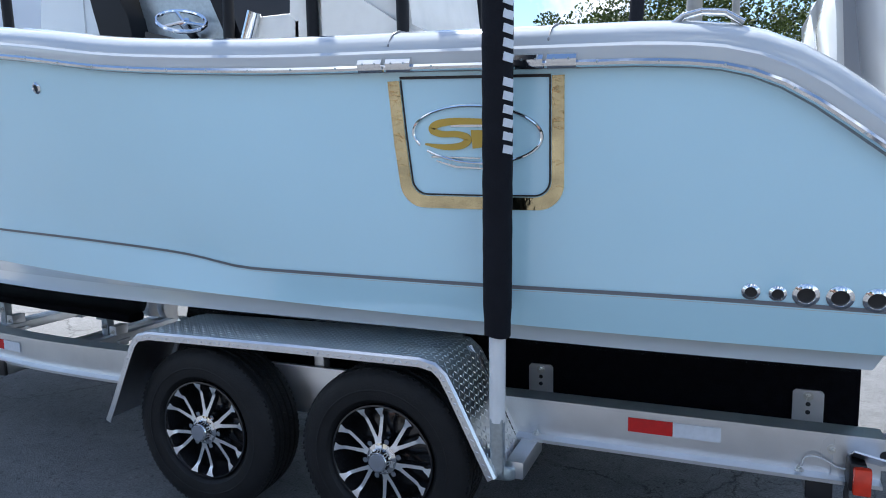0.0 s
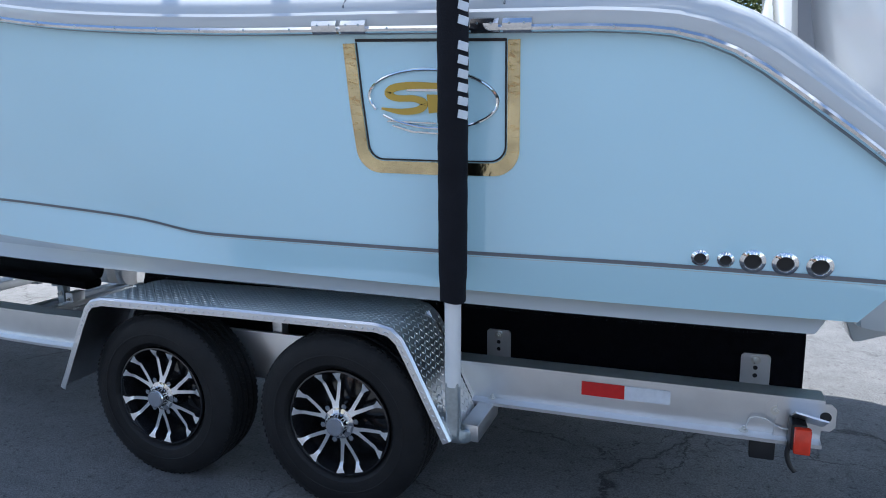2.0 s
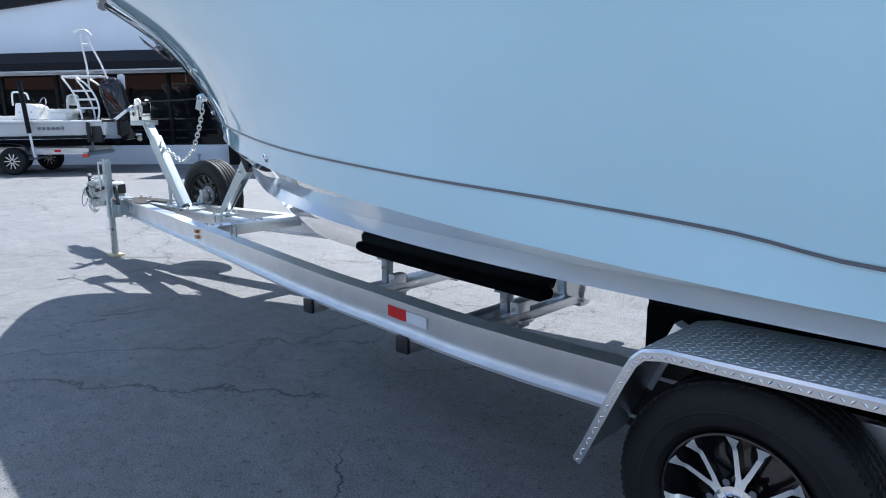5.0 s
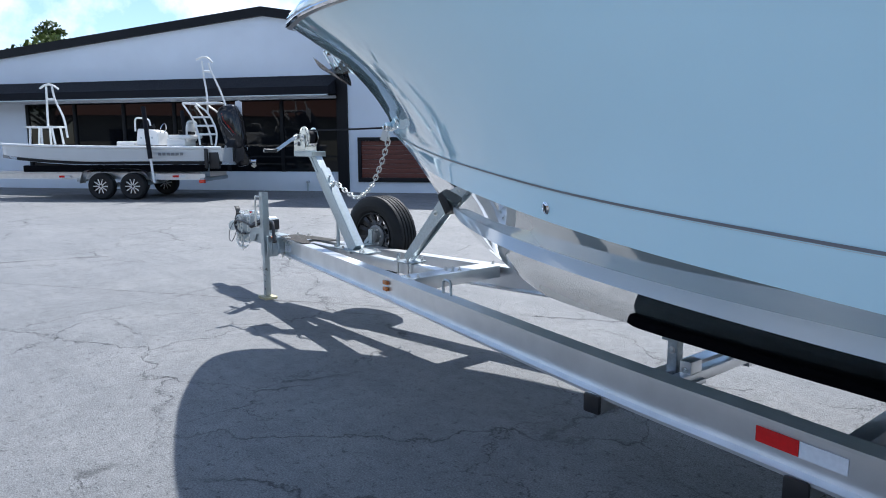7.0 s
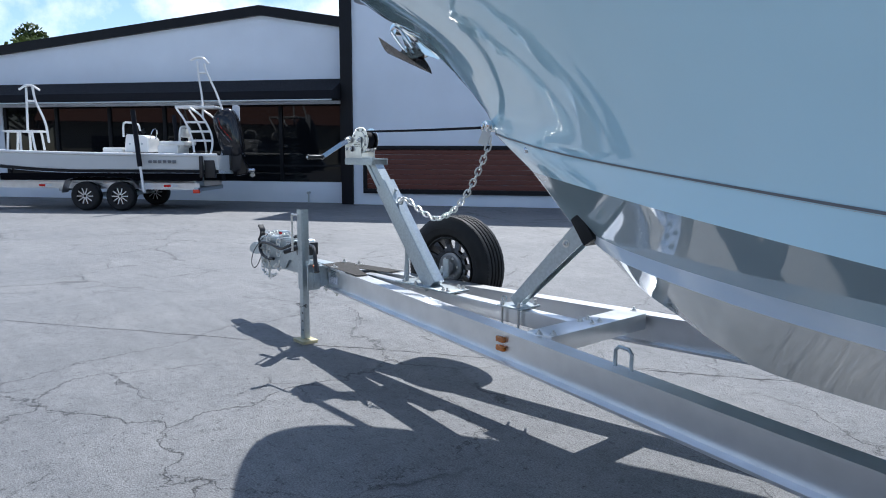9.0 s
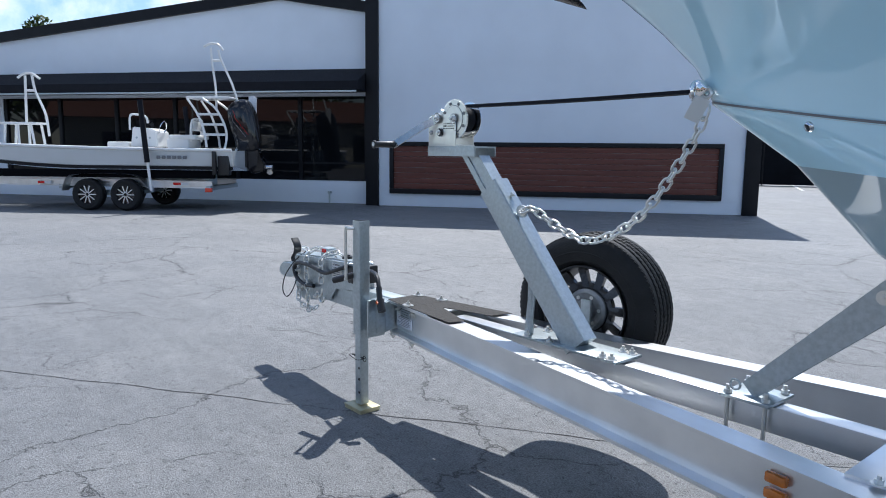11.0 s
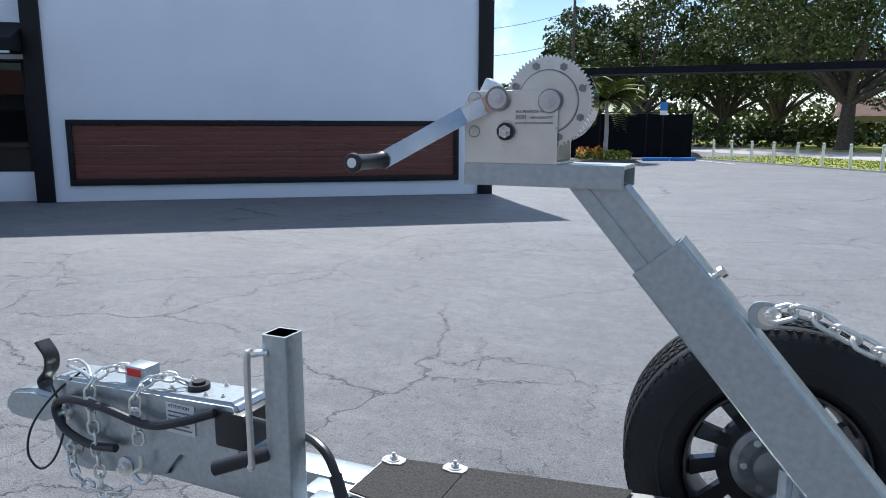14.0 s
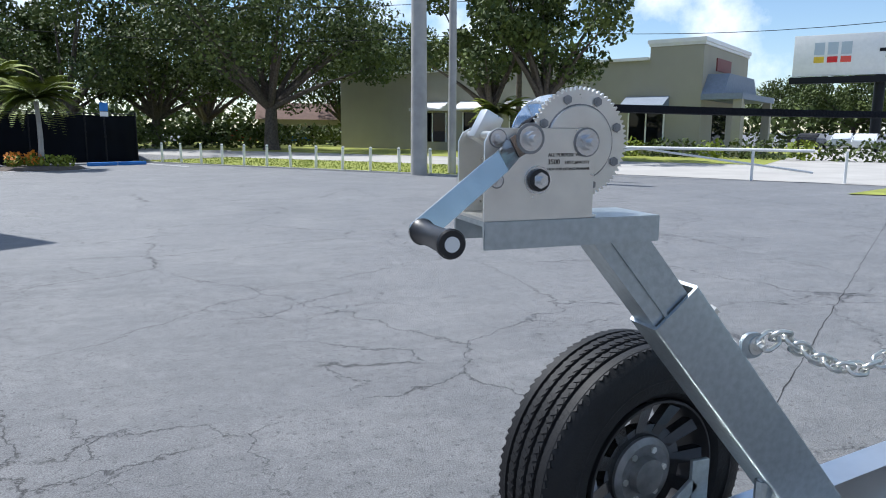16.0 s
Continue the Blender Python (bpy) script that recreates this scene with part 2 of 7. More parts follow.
def wood_panel_material():
    m = mat("red_brown_siding", (0.125, 0.035, 0.022), 0.6, vary=0.25, scale=1.0)
    n, l = m.node_tree.nodes, m.node_tree.links
    noise_node = [x for x in n if x.type == "TEX_NOISE"][0]
    mp = n.new("ShaderNodeMapping")
    mp.inputs["Scale"].default_value = (0.4, 0.4, 22.0)
    tc = [x for x in n if x.type == "TEX_COORD"][0]
    l.new(tc.outputs["Object"], mp.inputs["Vector"])
    l.new(mp.outputs["Vector"], noise_node.inputs["Vector"])
    return m


SIDING = wood_panel_material()


def glass_dark():
    m = bpy.data.materials.new("tinted_glass")
    m.use_nodes = True
    p = m.node_tree.nodes["Principled BSDF"]
    p.inputs["Base Color"].default_value = (0.006, 0.007, 0.009, 1)
    p.inputs["Roughness"].default_value = 0.02
    p.inputs["IOR"].default_value = 1.33
    return m


GLASS = glass_dark()

# ---------- mesh helpers ----------
def V(*a):
    return Vector(a)


def part(name, bm, material, parent=None, label="", smooth=0.6):
    """Links a bmesh as one mesh object, as a part of parent where one is given."""
    bmesh.ops.recalc_face_normals(bm, faces=bm.faces)
    me = bpy.data.meshes.new(name)
    bm.to_mesh(me)
    bm.free()
    me.materials.append(material)
    if smooth:
        me.polygons.foreach_set("use_smooth", [True] * len(me.polygons))
        me.set_sharp_from_angle(angle=smooth)
    ob = new(name, me)
    if parent:
        ob.parent = parent
    if label:
        ob["label"] = label
    return ob


def thing(name, label, category, at=(0, 0, 0), rz=0.0, group="", kind=""):
    ob = new(name)
    ob.empty_display_size = 0.1
    ob.matrix_world = pose(*at, 0, 0, rz)
    return tagged(ob, label, category, group, kind)


def B():
    return bmesh.new()


def box(bm, c, s, m=None, bevel=0.0):
    """A box of size s round c, with edges bevelled."""
    t = Matrix.Translation(c) @ (m or Matrix()) @ Matrix.Diagonal((*s, 1))
    made = bmesh.ops.create_cube(bm, size=1.0, matrix=t)
    if bevel:
        vs = made["verts"]
        es = list({e for v in vs for e in v.link_edges})
        bmesh.ops.bevel(bm, geom=es, offset=bevel, segments=2, profile=0.6, affect="EDGES")
    return bm


def cyl(bm, a, b, r, n=16, r2=None, cap=True):
    a, b = Vector(a), Vector(b)
    d = b - a
    q = d.to_track_quat("Z", "Y").to_matrix().to_4x4()
    bmesh.ops.create_cone(bm, cap_ends=cap, segments=n, radius1=r, radius2=r if r2 is None else r2, depth=d.length,
                          matrix=Matrix.Translation((a + b) / 2) @ q)
    return bm


def tube(bm, pts, r, n=10, closed=False, cap=True):
    """A round bar along a path; r is one radius or one for each point."""
    pts = [Vector(p) for p in pts]
    rings, up = [], None
    for i, p in enumerate(pts):
        a = pts[i - 1] if (i or closed) else p
        b = pts[(i + 1) % len(pts)] if (i + 1 < len(pts) or closed) else p
        t = (b - a).normalized()
        if up is None:
            up = t.orthogonal().normalized()
        up = (up - t * up.dot(t)).normalized()
        side = t.cross(up)
        rr = r[i] if isinstance(r, (list, tuple)) else r
        rings.append([bm.verts.new(p + rr * (math.cos(k * 2 * math.pi / n) * up + math.sin(k * 2 * math.pi / n) * side)) for k in range(n)])
    pairs = list(zip(rings, rings[1:])) + ([(rings[-1], rings[0])] if closed else [])
    for ra, rb in pairs:
        for k in range(n):
            bm.faces.new((ra[k], ra[(k + 1) % n], rb[(k + 1) % n], rb[k]))
    if cap and not closed:
        bm.faces.new(rings[0][::-1])
        bm.faces.new(rings[-1])
    return bm


def lathe(bm, prof, n=40, m=None):
    """Turns the profile of (radius, height) round z, then lays it by m."""
    m = m or Matrix()
    rings = []
    for r, h in prof:
        rings.append([bm.verts.new(m @ V(r * math.cos(2 * math.pi * k / n), r * math.sin(2 * math.pi * k / n), h)) for k in range(n)])
    for ra, rb in zip(rings, rings[1:]):
        for k in range(n):
            bm.faces.new((ra[k], ra[(k + 1) % n], rb[(k + 1) % n], rb[k]))
    return bm


def sweep(bm, path, prof, closed=True, cap=True, up=(0, 0, 1)):
    """Draws the profile of (side, up) along the path, kept upright; side points to the right of the way."""
    up = Vector(up)
    rings = []
    for i, p in enumerate(path):
        p = Vector(p)
        a, b = Vector(path[max(i - 1, 0)]), Vector(path[min(i + 1, len(path) - 1)])
        t = (b - a).normalized()
        side = t.cross(up).normalized()
        u = side.cross(t).normalized()
        rings.append([bm.verts.new(p + side * s + u * h) for s, h in prof])
    n = len(prof)
    for ra, rb in zip(rings, rings[1:]):
        for k in range(n if closed else n - 1):
            bm.faces.new((ra[k], ra[(k + 1) % n], rb[(k + 1) % n], rb[k]))
    if closed and cap:
        bm.faces.new(rings[0][::-1])
        bm.faces.new(rings[-1])
    return bm


def prism(bm, outline, axis, a, b):
    """Extrudes a 2D outline between a and b along an axis (0 x, 1 y, 2 z); the outline names the other two in order."""
    def at(p, h):
        q = list(p)
        q.insert(axis, h)
        return bm.verts.new(q)
    ra, rb = [at(p, a) for p in outline], [at(p, b) for p in outline]
    n = len(outline)
    for k in range(n):
        bm.faces.new((ra[k], ra[(k + 1) % n], rb[(k + 1) % n], rb[k]))
    bm.faces.new(ra[::-1])
    bm.faces.new(rb)
    return bm


def smooth_path(pts, per=8):
    """A Catmull-Rom line through the points."""
    p = [Vector(q) for q in pts]
    p = [2 * p[0] - p[1]] + p + [2 * p[-1] - p[-2]]
    out = []
    for i in range(1, len(p) - 2):
        for k in range(per):
            t = k / per
            out.append(0.5 * ((2 * p[i]) + (p[i + 1] - p[i - 1]) * t + (2 * p[i - 1] - 5 * p[i] + 4 * p[i + 1] - p[i + 2]) * t * t
                              + (3 * p[i] - p[i - 1] - 3 * p[i + 1] + p[i + 2]) * t ** 3))
    return out + [p[-2]]


def rounded(w, h, r, n=5):
    """The outline of a rounded rectangle round the origin."""
    out = []
    for cx, cy, a0 in ((w / 2 - r, h / 2 - r, 0), (-w / 2 + r, h / 2 - r, 90), (-w / 2 + r, -h / 2 + r, 180), (w / 2 - r, -h / 2 + r, 270)):
        for k in range(n + 1):
            a = radians(a0 + 90 * k / n)
            out.append((cx + r * math.cos(a), cy + r * math.sin(a)))
    return out


def bolt(parent, p, d, r=0.012, mat_=None):
    """A hexagon bolt head on a washer at p, standing along d."""
    p, d = Vector(p), Vector(d).normalized()
    bm = B()
    cyl(bm, p, p + d * r * 0.25, r * 1.7, 14)
    cyl(bm, p + d * r * 0.25, p + d * r * 1.1, r, 6)
    cyl(bm, p + d * r * 1.1, p + d * r * 1.9, r * 0.5, 8)
    return part("bolt", bm, mat_ or ZINC, parent)

# ---------- ground ----------
bm = B()
xs = [-4000, -400, -90, -40, -26] + [-24 + 2 * i for i in range(19)] + [16, 30, 70, 300, 4000]
ys = [-4000, -300, -60, -20] + [-10 + 2 * i for i in range(20)] + [34, 60, 120, 400, 4000]
grid = [[bm.verts.new((x, y, 0)) for y in ys] for x in xs]
for i in range(len(xs) - 1):
    for j in range(len(ys) - 1):
        bm.faces.new((grid[i][j], grid[i + 1][j], grid[i + 1][j + 1], grid[i][j + 1]))
tagged(part("ground", bm, ASPHALT), "faded grey sealed asphalt lot with branching cracks", "asphalt", kind="structure")

# the paving joint that runs across the lot
rng = random.Random(3)
bm = B()
SA, SB = V(-24.0, -12.1, 0.002), V(9.0, 10.9, 0.002)
sn = V(-(SB - SA).y, (SB - SA).x, 0).normalized()
row = None
for k in range(301):
    c = SA.lerp(SB, k / 300) + sn * rng.uniform(-0.012, 0.012)
    w = rng.uniform(0.0012, 0.0050)
    nxt = [bm.verts.new(c + sn * w), bm.verts.new(c - sn * w)]
    if row:
        bm.faces.new((row[0], row[1], nxt[1], nxt[0]))
    row = nxt
tagged(part("pavement_joint", bm, mat("joint_dirt", (0.035, 0.035, 0.037), 0.95, vary=0.3, scale=30.0)), "thin dark open joint across the asphalt", "joint", kind="structure")

# ---------- the dealership ----------
WALL_L, WALL_R = V(-18.7, 7.55, 0), V(-11.6, 13.0, 0)
WALL_D = (WALL_R - WALL_L).normalized()
WALL_RZ = math.degrees(math.atan2(WALL_D.y, WALL_D.x))
WALL_LEN = (WALL_R - WALL_L).length          # local x runs along the front, local -y faces the lot

shop = thing("showroom_building", "white stucco showroom with dark glass front and brown panel", "building", WALL_L, WALL_RZ)
bm = B()
box(bm, (WALL_LEN / 2, 4.0, 3.6), (WALL_LEN - 0.5, 8.0, 7.2), bevel=0.02)
part("tall_wall", bm, STUCCO, shop, "tall white stucco front block")
for x in (0.1, WALL_LEN - 0.1):
    bm = B()
    box(bm, (x, 3.98, 3.6), (0.32, 8.1, 7.25), bevel=0.01)
    part("corner_trim", bm, NAVY_TRIM, shop, "near-black corner trim")
bm = B()
box(bm, (WALL_LEN / 2, 3.98, 7.3), (WALL_LEN + 0.3, 8.2, 0.35), bevel=0.01)
part("coping", bm, NAVY_TRIM, shop)
PX0, PX1, PZ0, PZ1 = 0.55, 8.25, 0.31, 1.57
for a, b, c, d in ((PX0, PX1, PZ0, PZ0 + 0.12), (PX0, PX1, PZ1 - 0.1, PZ1), (PX0, PX0 + 0.1, PZ0 + 0.12, PZ1 - 0.1), (PX1 - 0.1, PX1, PZ0 + 0.12, PZ1 - 0.1)):
    bm = B()
    box(bm, ((a + b) / 2, -0.035, (c + d) / 2), (b - a, 0.07, d - c), bevel=0.006)
    part("panel_frame", bm, NAVY_TRIM, shop, "near-black frame of the siding panel")
boards = 8
hb = (PZ1 - PZ0 - 0.22) / boards
for i in range(boards):
    bm = B()
    box(bm, ((PX0 + PX1) / 2, -0.012, PZ0 + 0.12 + hb * (i + 0.5)), (PX1 - PX0 - 0.2, 0.024, hb - 0.006), bevel=0.003)
    part("board", bm, SIDING, shop)
# lower wing with the glass front
WING = -17.0
roof = [(-0.06, 4.95), (-2.45, 5.35), (-10.9, 4.5), (WING, 3.9)]
bm = B()
prism(bm, [(-0.06, 2.7)] + [(x, z - 0.02) for x, z in roof] + [(WING, 2.7)], 1, 0.35, 8.0)
part("upper_wall", bm, STUCCO, shop, "white stucco gable above the awning")
bm = B()
prism(bm, [(x, z) for x, z in roof] + [(x, z - 0.26) for x, z in roof[::-1]], 1, 0.24, 8.1)
part("roof_edge", bm, NAVY_TRIM, shop, "near-black roof edge")
bm = B()
box(bm, (WING / 2 - 0.05, 0.5, 0.285), (-WING - 0.1, 0.3, 0.57), bevel=0.01)
part("knee_wall", bm, STUCCO, shop)
# solid near-black block stands in for the unlit room behind the panes
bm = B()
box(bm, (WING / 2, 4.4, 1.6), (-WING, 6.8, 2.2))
part("unlit_interior_block", bm, NAVY_TRIM, shop)
bm = B()
prism(bm, [(-0.62, 2.78), (-0.62, 2.98), (0.3, 3.36), (0.3, 2.78)], 0, WING, -0.07)
part("awning", bm, CANVAS, shop, "long black canvas awning")
bm = B()
box(bm, (WING / 2, -0.6, 2.74), (-WING - 0.2, 0.04, 0.045), bevel=0.008)
part("awning_rail", bm, GALV, shop)
npan = 6
pw = 10.8 / npan
for i in range(npan + 1):
    bm = B()
    box(bm, (-0.2 - pw * i, 0.48, 1.67), (0.11, 0.16, 2.2), bevel=0.008)
    part("mullion", bm, NAVY_TRIM, shop)
for i in range(npan):
    x = -0.2 - pw * (i + 0.5)
    bm = B()
    box(bm, (x, 0.45, 1.66), (pw - 0.115, 0.02, 2.17))
    part("pane", bm, GLASS, shop, "dark tinted window pane")
bm = B()
box(bm, (-5.6, 0.47, 1.02), (10.8, 0.07, 0.05))
part("transom_bar", bm, NAVY_TRIM, shop)
bm = B()
box(bm, (WING / 2 - 5.53, 0.5, 1.675), (-WING - 11.06, 0.24, 2.2), bevel=0.01)
part("end_wall", bm, STUCCO, shop, "white stucco wall beside the glass front")
bm = B()
cyl(bm, (-1.15, 0.34, 0.28), (-1.15, 0.2, 0.28), 0.035)
cyl(bm, (-1.15, 0.25, 0.0), (-1.15, 0.25, 0.3), 0.022)
part("hose_bib", bm, GALV, shop)

# ---------- boat ----------
def line_of(knots):
    """A smooth line through knots of (x, half breadth, height), asked by x."""
    d = np.array([tuple(p) for p in smooth_path(knots, 10)])
    d = d[np.argsort(d[:, 0])]
    return lambda x: (float(np.interp(x, d[:, 0], d[:, 1])), float(np.interp(x, d[:, 0], d[:, 2])))


SHEER_K = [(2.22, 1.13, 1.20), (2.1, 1.15, 1.30), (1.9, 1.2, 1.455), (1.7, 1.23, 1.60), (1.54, 1.242, 1.664), (1.35, 1.245, 1.688), (1.2, 1.247, 1.695),
           (0.6, 1.251, 1.719), (0.0, 1.27, 1.743), (-0.6, 1.306, 1.788), (-1.2, 1.315, 1.873), (-2.2, 1.281, 1.975), (-3.4, 1.212, 2.078),
           (-4.6, 1.03, 2.145), (-5.5, 0.72, 2.20), (-6.0, 0.46, 2.265), (-6.25, 0.30, 2.305), (-6.40, 0.165, 2.33), (-6.46, 0.07, 2.343), (-6.475, 0.0, 2.347)]
STRIPE_K = [(2.15, 1.123, 0.977), (1.5, 1.146, 0.995), (0.8, 1.163, 1.003), (0.2, 1.168, 1.013), (-0.1, 1.15, 1.016), (-0.24, 1.14, 1.024), (-0.5, 1.13, 1.062), (-1.0, 1.138, 1.103),
            (-1.8, 1.122, 1.152), (-2.8, 0.977, 1.219), (-3.8, 0.691, 1.310), (-4.6, 0.345, 1.385), (-5.1, 0.13, 1.453), (-5.34, 0.02, 1.49), (-5.36, 0.0, 1.49)]
EDGE_K = [(2.06, 1.085, 0.857), (1.2, 1.105, 0.867), (0.2, 1.125, 0.891), (-0.8, 1.13, 0.935), (-1.8, 1.09, 1.005), (-2.8, 0.95, 1.085), (-3.8, 0.68, 1.19), (-4.6, 0.31, 1.265), (-5.05, 0.04, 1.30), (-5.08, 0.0, 1.30)]
LIPT_K = [(2.0, 1.01, 0.85), (1.2, 1.02, 0.852), (0.4, 1.02, 0.862), (-0.6, 1.0, 0.876), (-1.6, 0.93, 0.892), (-2.6, 0.77, 0.906), (-3.6, 0.475, 0.932), (-4.4, 0.145, 0.972), (-4.82, 0.01, 1.06), (-4.84, 0.0, 1.06)]
LIPB_K = [(1.96, 1.045, 0.800), (1.2, 1.05, 0.804), (0.4, 1.05, 0.815), (-0.6, 1.03, 0.822), (-1.6, 0.965, 0.834), (-2.6, 0.81, 0.855), (-3.6, 0.515, 0.876), (-4.4, 0.165, 0.918), (-4.72, 0.01, 1.0), (-4.74, 0.0, 1.0)]
KEEL_K = [(1.96, 0.0, 0.47), (0.4, 0.0, 0.47), (-1.6, 0.0, 0.46), (-3.0, 0.0, 0.475), (-3.75, 0.0, 0.52), (-4.0, 0.0, 0.585), (-4.2, 0.0, 0.68), (-4.42, 0.0, 0.785), (-4.62, 0.0, 0.93), (-4.68, 0.0, 0.97)]
LINES = [(k, line_of(k)) for k in (SHEER_K, STRIPE_K, EDGE_K, LIPT_K, LIPB_K, KEEL_K)]
NU = 110
US = [1 - (1 - i / NU) ** 1.35 for i in range(NU + 1)]


def on_line(n, u):
    k, f = LINES[n]
    x = k[0][0] + (k[-1][0] - k[0][0]) * u
    y, z = f(x)
    return V(x, -max(y, 0.0), z)


def hull_point(u, band, s):
    """A point on the near side; the topside flares out more and more towards the bow."""
    a, b = on_line(band, u), on_line(band + 1, u)
    p = a.lerp(b, s)
    if band == 0:
        power = 1.0 + 1.9 * max(0.0, min(1.0, (u - 0.4) / 0.55))
        p.y = b.y + (a.y - b.y) * max(0.0, 1 - s) ** power
        # the stem is hollow below the sheer
        hollow = float(np.interp(s, (0, 0.15, 0.25, 0.42, 0.55, 0.7, 0.87, 1.0), (0, 0.02, 0.08, 0.12, 0.125, 0.12, 0.085, 0.0)))
        p.x += hollow * max(0.0, (u - 0.72) / 0.28) ** 2
        p.y -= 0.012 * math.sin(math.pi * s) * max(0.0, 1 - u / 0.45)
    return p


def hull_sheet(bm, band, steps, u0=0, u1=NU, both=True):
    for side in ((1, -1) if both else (1,)):
        rows = [[bm.verts.new((lambda p: (p.x, p.y * side, p.z))(hull_point(US[i], band, k / steps))) for k in range(steps + 1)] for i in range(u0, u1 + 1)]
        for ra, rb in zip(rows, rows[1:]):
            for k in range(steps):
                try:
                    bm.faces.new((ra[k], rb[k], rb[k + 1], ra[k + 1]))
                except ValueError:
                    pass


boat = thing("centre_console_boat", "ice-blue centre console fishing boat on an aluminium trailer", "boat")
bm = B()
hull_sheet(bm, 0, 14)
hull_sheet(bm, 1, 5)
bmesh.ops.remove_doubles(bm, verts=bm.verts, dist=0.0004)
topside = part("topside", bm, HULL_BLUE, boat, "glossy ice-blue hull side", smooth=0.5)
# chine step and bottom carry the reflected shade in their grey base
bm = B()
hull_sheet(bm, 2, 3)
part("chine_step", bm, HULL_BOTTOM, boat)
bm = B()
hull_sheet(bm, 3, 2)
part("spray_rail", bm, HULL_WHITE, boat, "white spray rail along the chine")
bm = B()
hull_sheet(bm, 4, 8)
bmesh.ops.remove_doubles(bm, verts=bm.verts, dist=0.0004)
part("hull_bottom", bm, HULL_BOTTOM, boat, "gelcoat bottom, greyed for the shaded ground it reflects")
# transom
bm = B()
edge = [on_line(n, 0.0) for n in range(6)]
loop = [bm.verts.new(p) for p in edge] + [bm.verts.new((p.x, -p.y, p.z)) for p in edge[-2::-1]]
bm.faces.new(loop)
part("transom", bm, HULL_BLUE, boat)


def along(n, u0, u1, count, out=0.0, up=0.0):
    pts = []
    for i in range(count + 1):
        u = u0 + (u1 - u0) * (1 - (1 - i / count) ** 1.35)
        p = on_line(n, u)
        pts.append(V(p.x, p.y - out, p.z + up))
    return pts


def around_sheer(profile, name, material, label="", u1=1.0, u0=0.0):
    near = along(0, u0, u1, 150)
    far = [V(p.x, -p.y, p.z) for p in near[::-1]]
    path = near + (far[1:] if u1 == 1.0 else [])
    bm = B()
    # the way runs to the bow on the near side, so that outboard lies to its left
    sweep(bm, path, [(-o, h) for o, h in profile])
    return part(name, bm, material, boat, label, smooth=0.7)


around_sheer([(-0.01, -0.007), (0.024, -0.007), (0.028, 0.0), (0.028, 0.012), (-0.01, 0.012)], "rail_base", PIN_DARK, "dark base of the rub rail")
around_sheer([(0.028, -0.006), (0.038, -0.002), (0.042, 0.006), (0.038, 0.014), (0.028, 0.018)], "rail_strip", CHROME, "polished stainless rub rail strip")
around_sheer([(-0.02, 0.013), (0.030, 0.013), (0.035, 0.022), (0.035, 0.050), (0.026, 0.060), (-0.02, 0.060)], "rail_moulding", HULL_WHITE, "white vinyl rub rail moulding")
around_sheer([(-0.02, 0.061), (0.016, 0.061), (0.012, 0.085), (-0.012, 0.112), (-0.05, 0.128), (-0.10, 0.134), (-0.26, 0.134), (-0.27, 0.12), (-0.27, 0.04), (-0.24, 0.03)],
             "gunwale", HULL_WHITE, "rounded white gunwale cap")
# inner deck
bm = B()
rows = []
for i in range(0, 61):
    u = i / 60 * 0.985
    p = on_line(0, u)
    w = max(0.0, abs(p.y) - 0.2)
    rows.append([bm.verts.new((p.x, -w, p.z + 0.02)), bm.verts.new((p.x, w, p.z + 0.02))])
for ra, rb in zip(rows, rows[1:]):
    bm.faces.new((ra[0], rb[0], rb[1], ra[1]))
part("deck", bm, HULL_WHITE, boat)

# pinstripes that follow the styling line
for off, h, m_, nm in ((0.018, 0.013, PIN_DARK, "pinstripe"), (-0.001, 0.005, PIN_GOLD, "fine_pinstripe")):
    for side in (1, -1):
        bm = B()
        rows = []
        for i in range(NU + 1):
            a = hull_point(US[i], 0, 1 - off / max(0.2, (on_line(0, US[i]) - on_line(1, US[i])).length))
            b = hull_point(US[i], 0, min(1.0, 1 - (off - h) / max(0.2, (on_line(0, US[i]) - on_line(1, US[i])).length)))
            rows.append([bm.verts.new((p.x - 0.002, (p.y - 0.003) * side, p.z)) for p in (a, b)])
        for ra, rb in zip(rows, rows[1:]):
            bm.faces.new((ra[0], rb[0], rb[1], ra[1]))
        part(nm, bm, m_, boat)


SIDE_ROWS = []
for band in (1, 0):
    for i in range(40, -1, -1):
        SIDE_ROWS.append(np.array([tuple(hull_point(k / 160, band, i / 40)) for k in range(160, -1, -1)]))


def side_y(x, z):
    """The half breadth of the topside at a place, and the outward normal."""
    def y_at(xx, zz):
        zs = [np.interp(xx, r[:, 0], r[:, 2]) for r in SIDE_ROWS]
        ys = [np.interp(xx, r[:, 0], r[:, 1]) for r in SIDE_ROWS]
        return float(np.interp(zz, zs, ys))
    y = y_at(x, z)
    dyx = (y_at(x + 0.05, z) - y_at(x - 0.05, z)) / 0.1
    dyz = (y_at(x, z + 0.05) - y_at(x, z - 0.05)) / 0.1
    return y, V(dyx, -1, dyz).normalized()


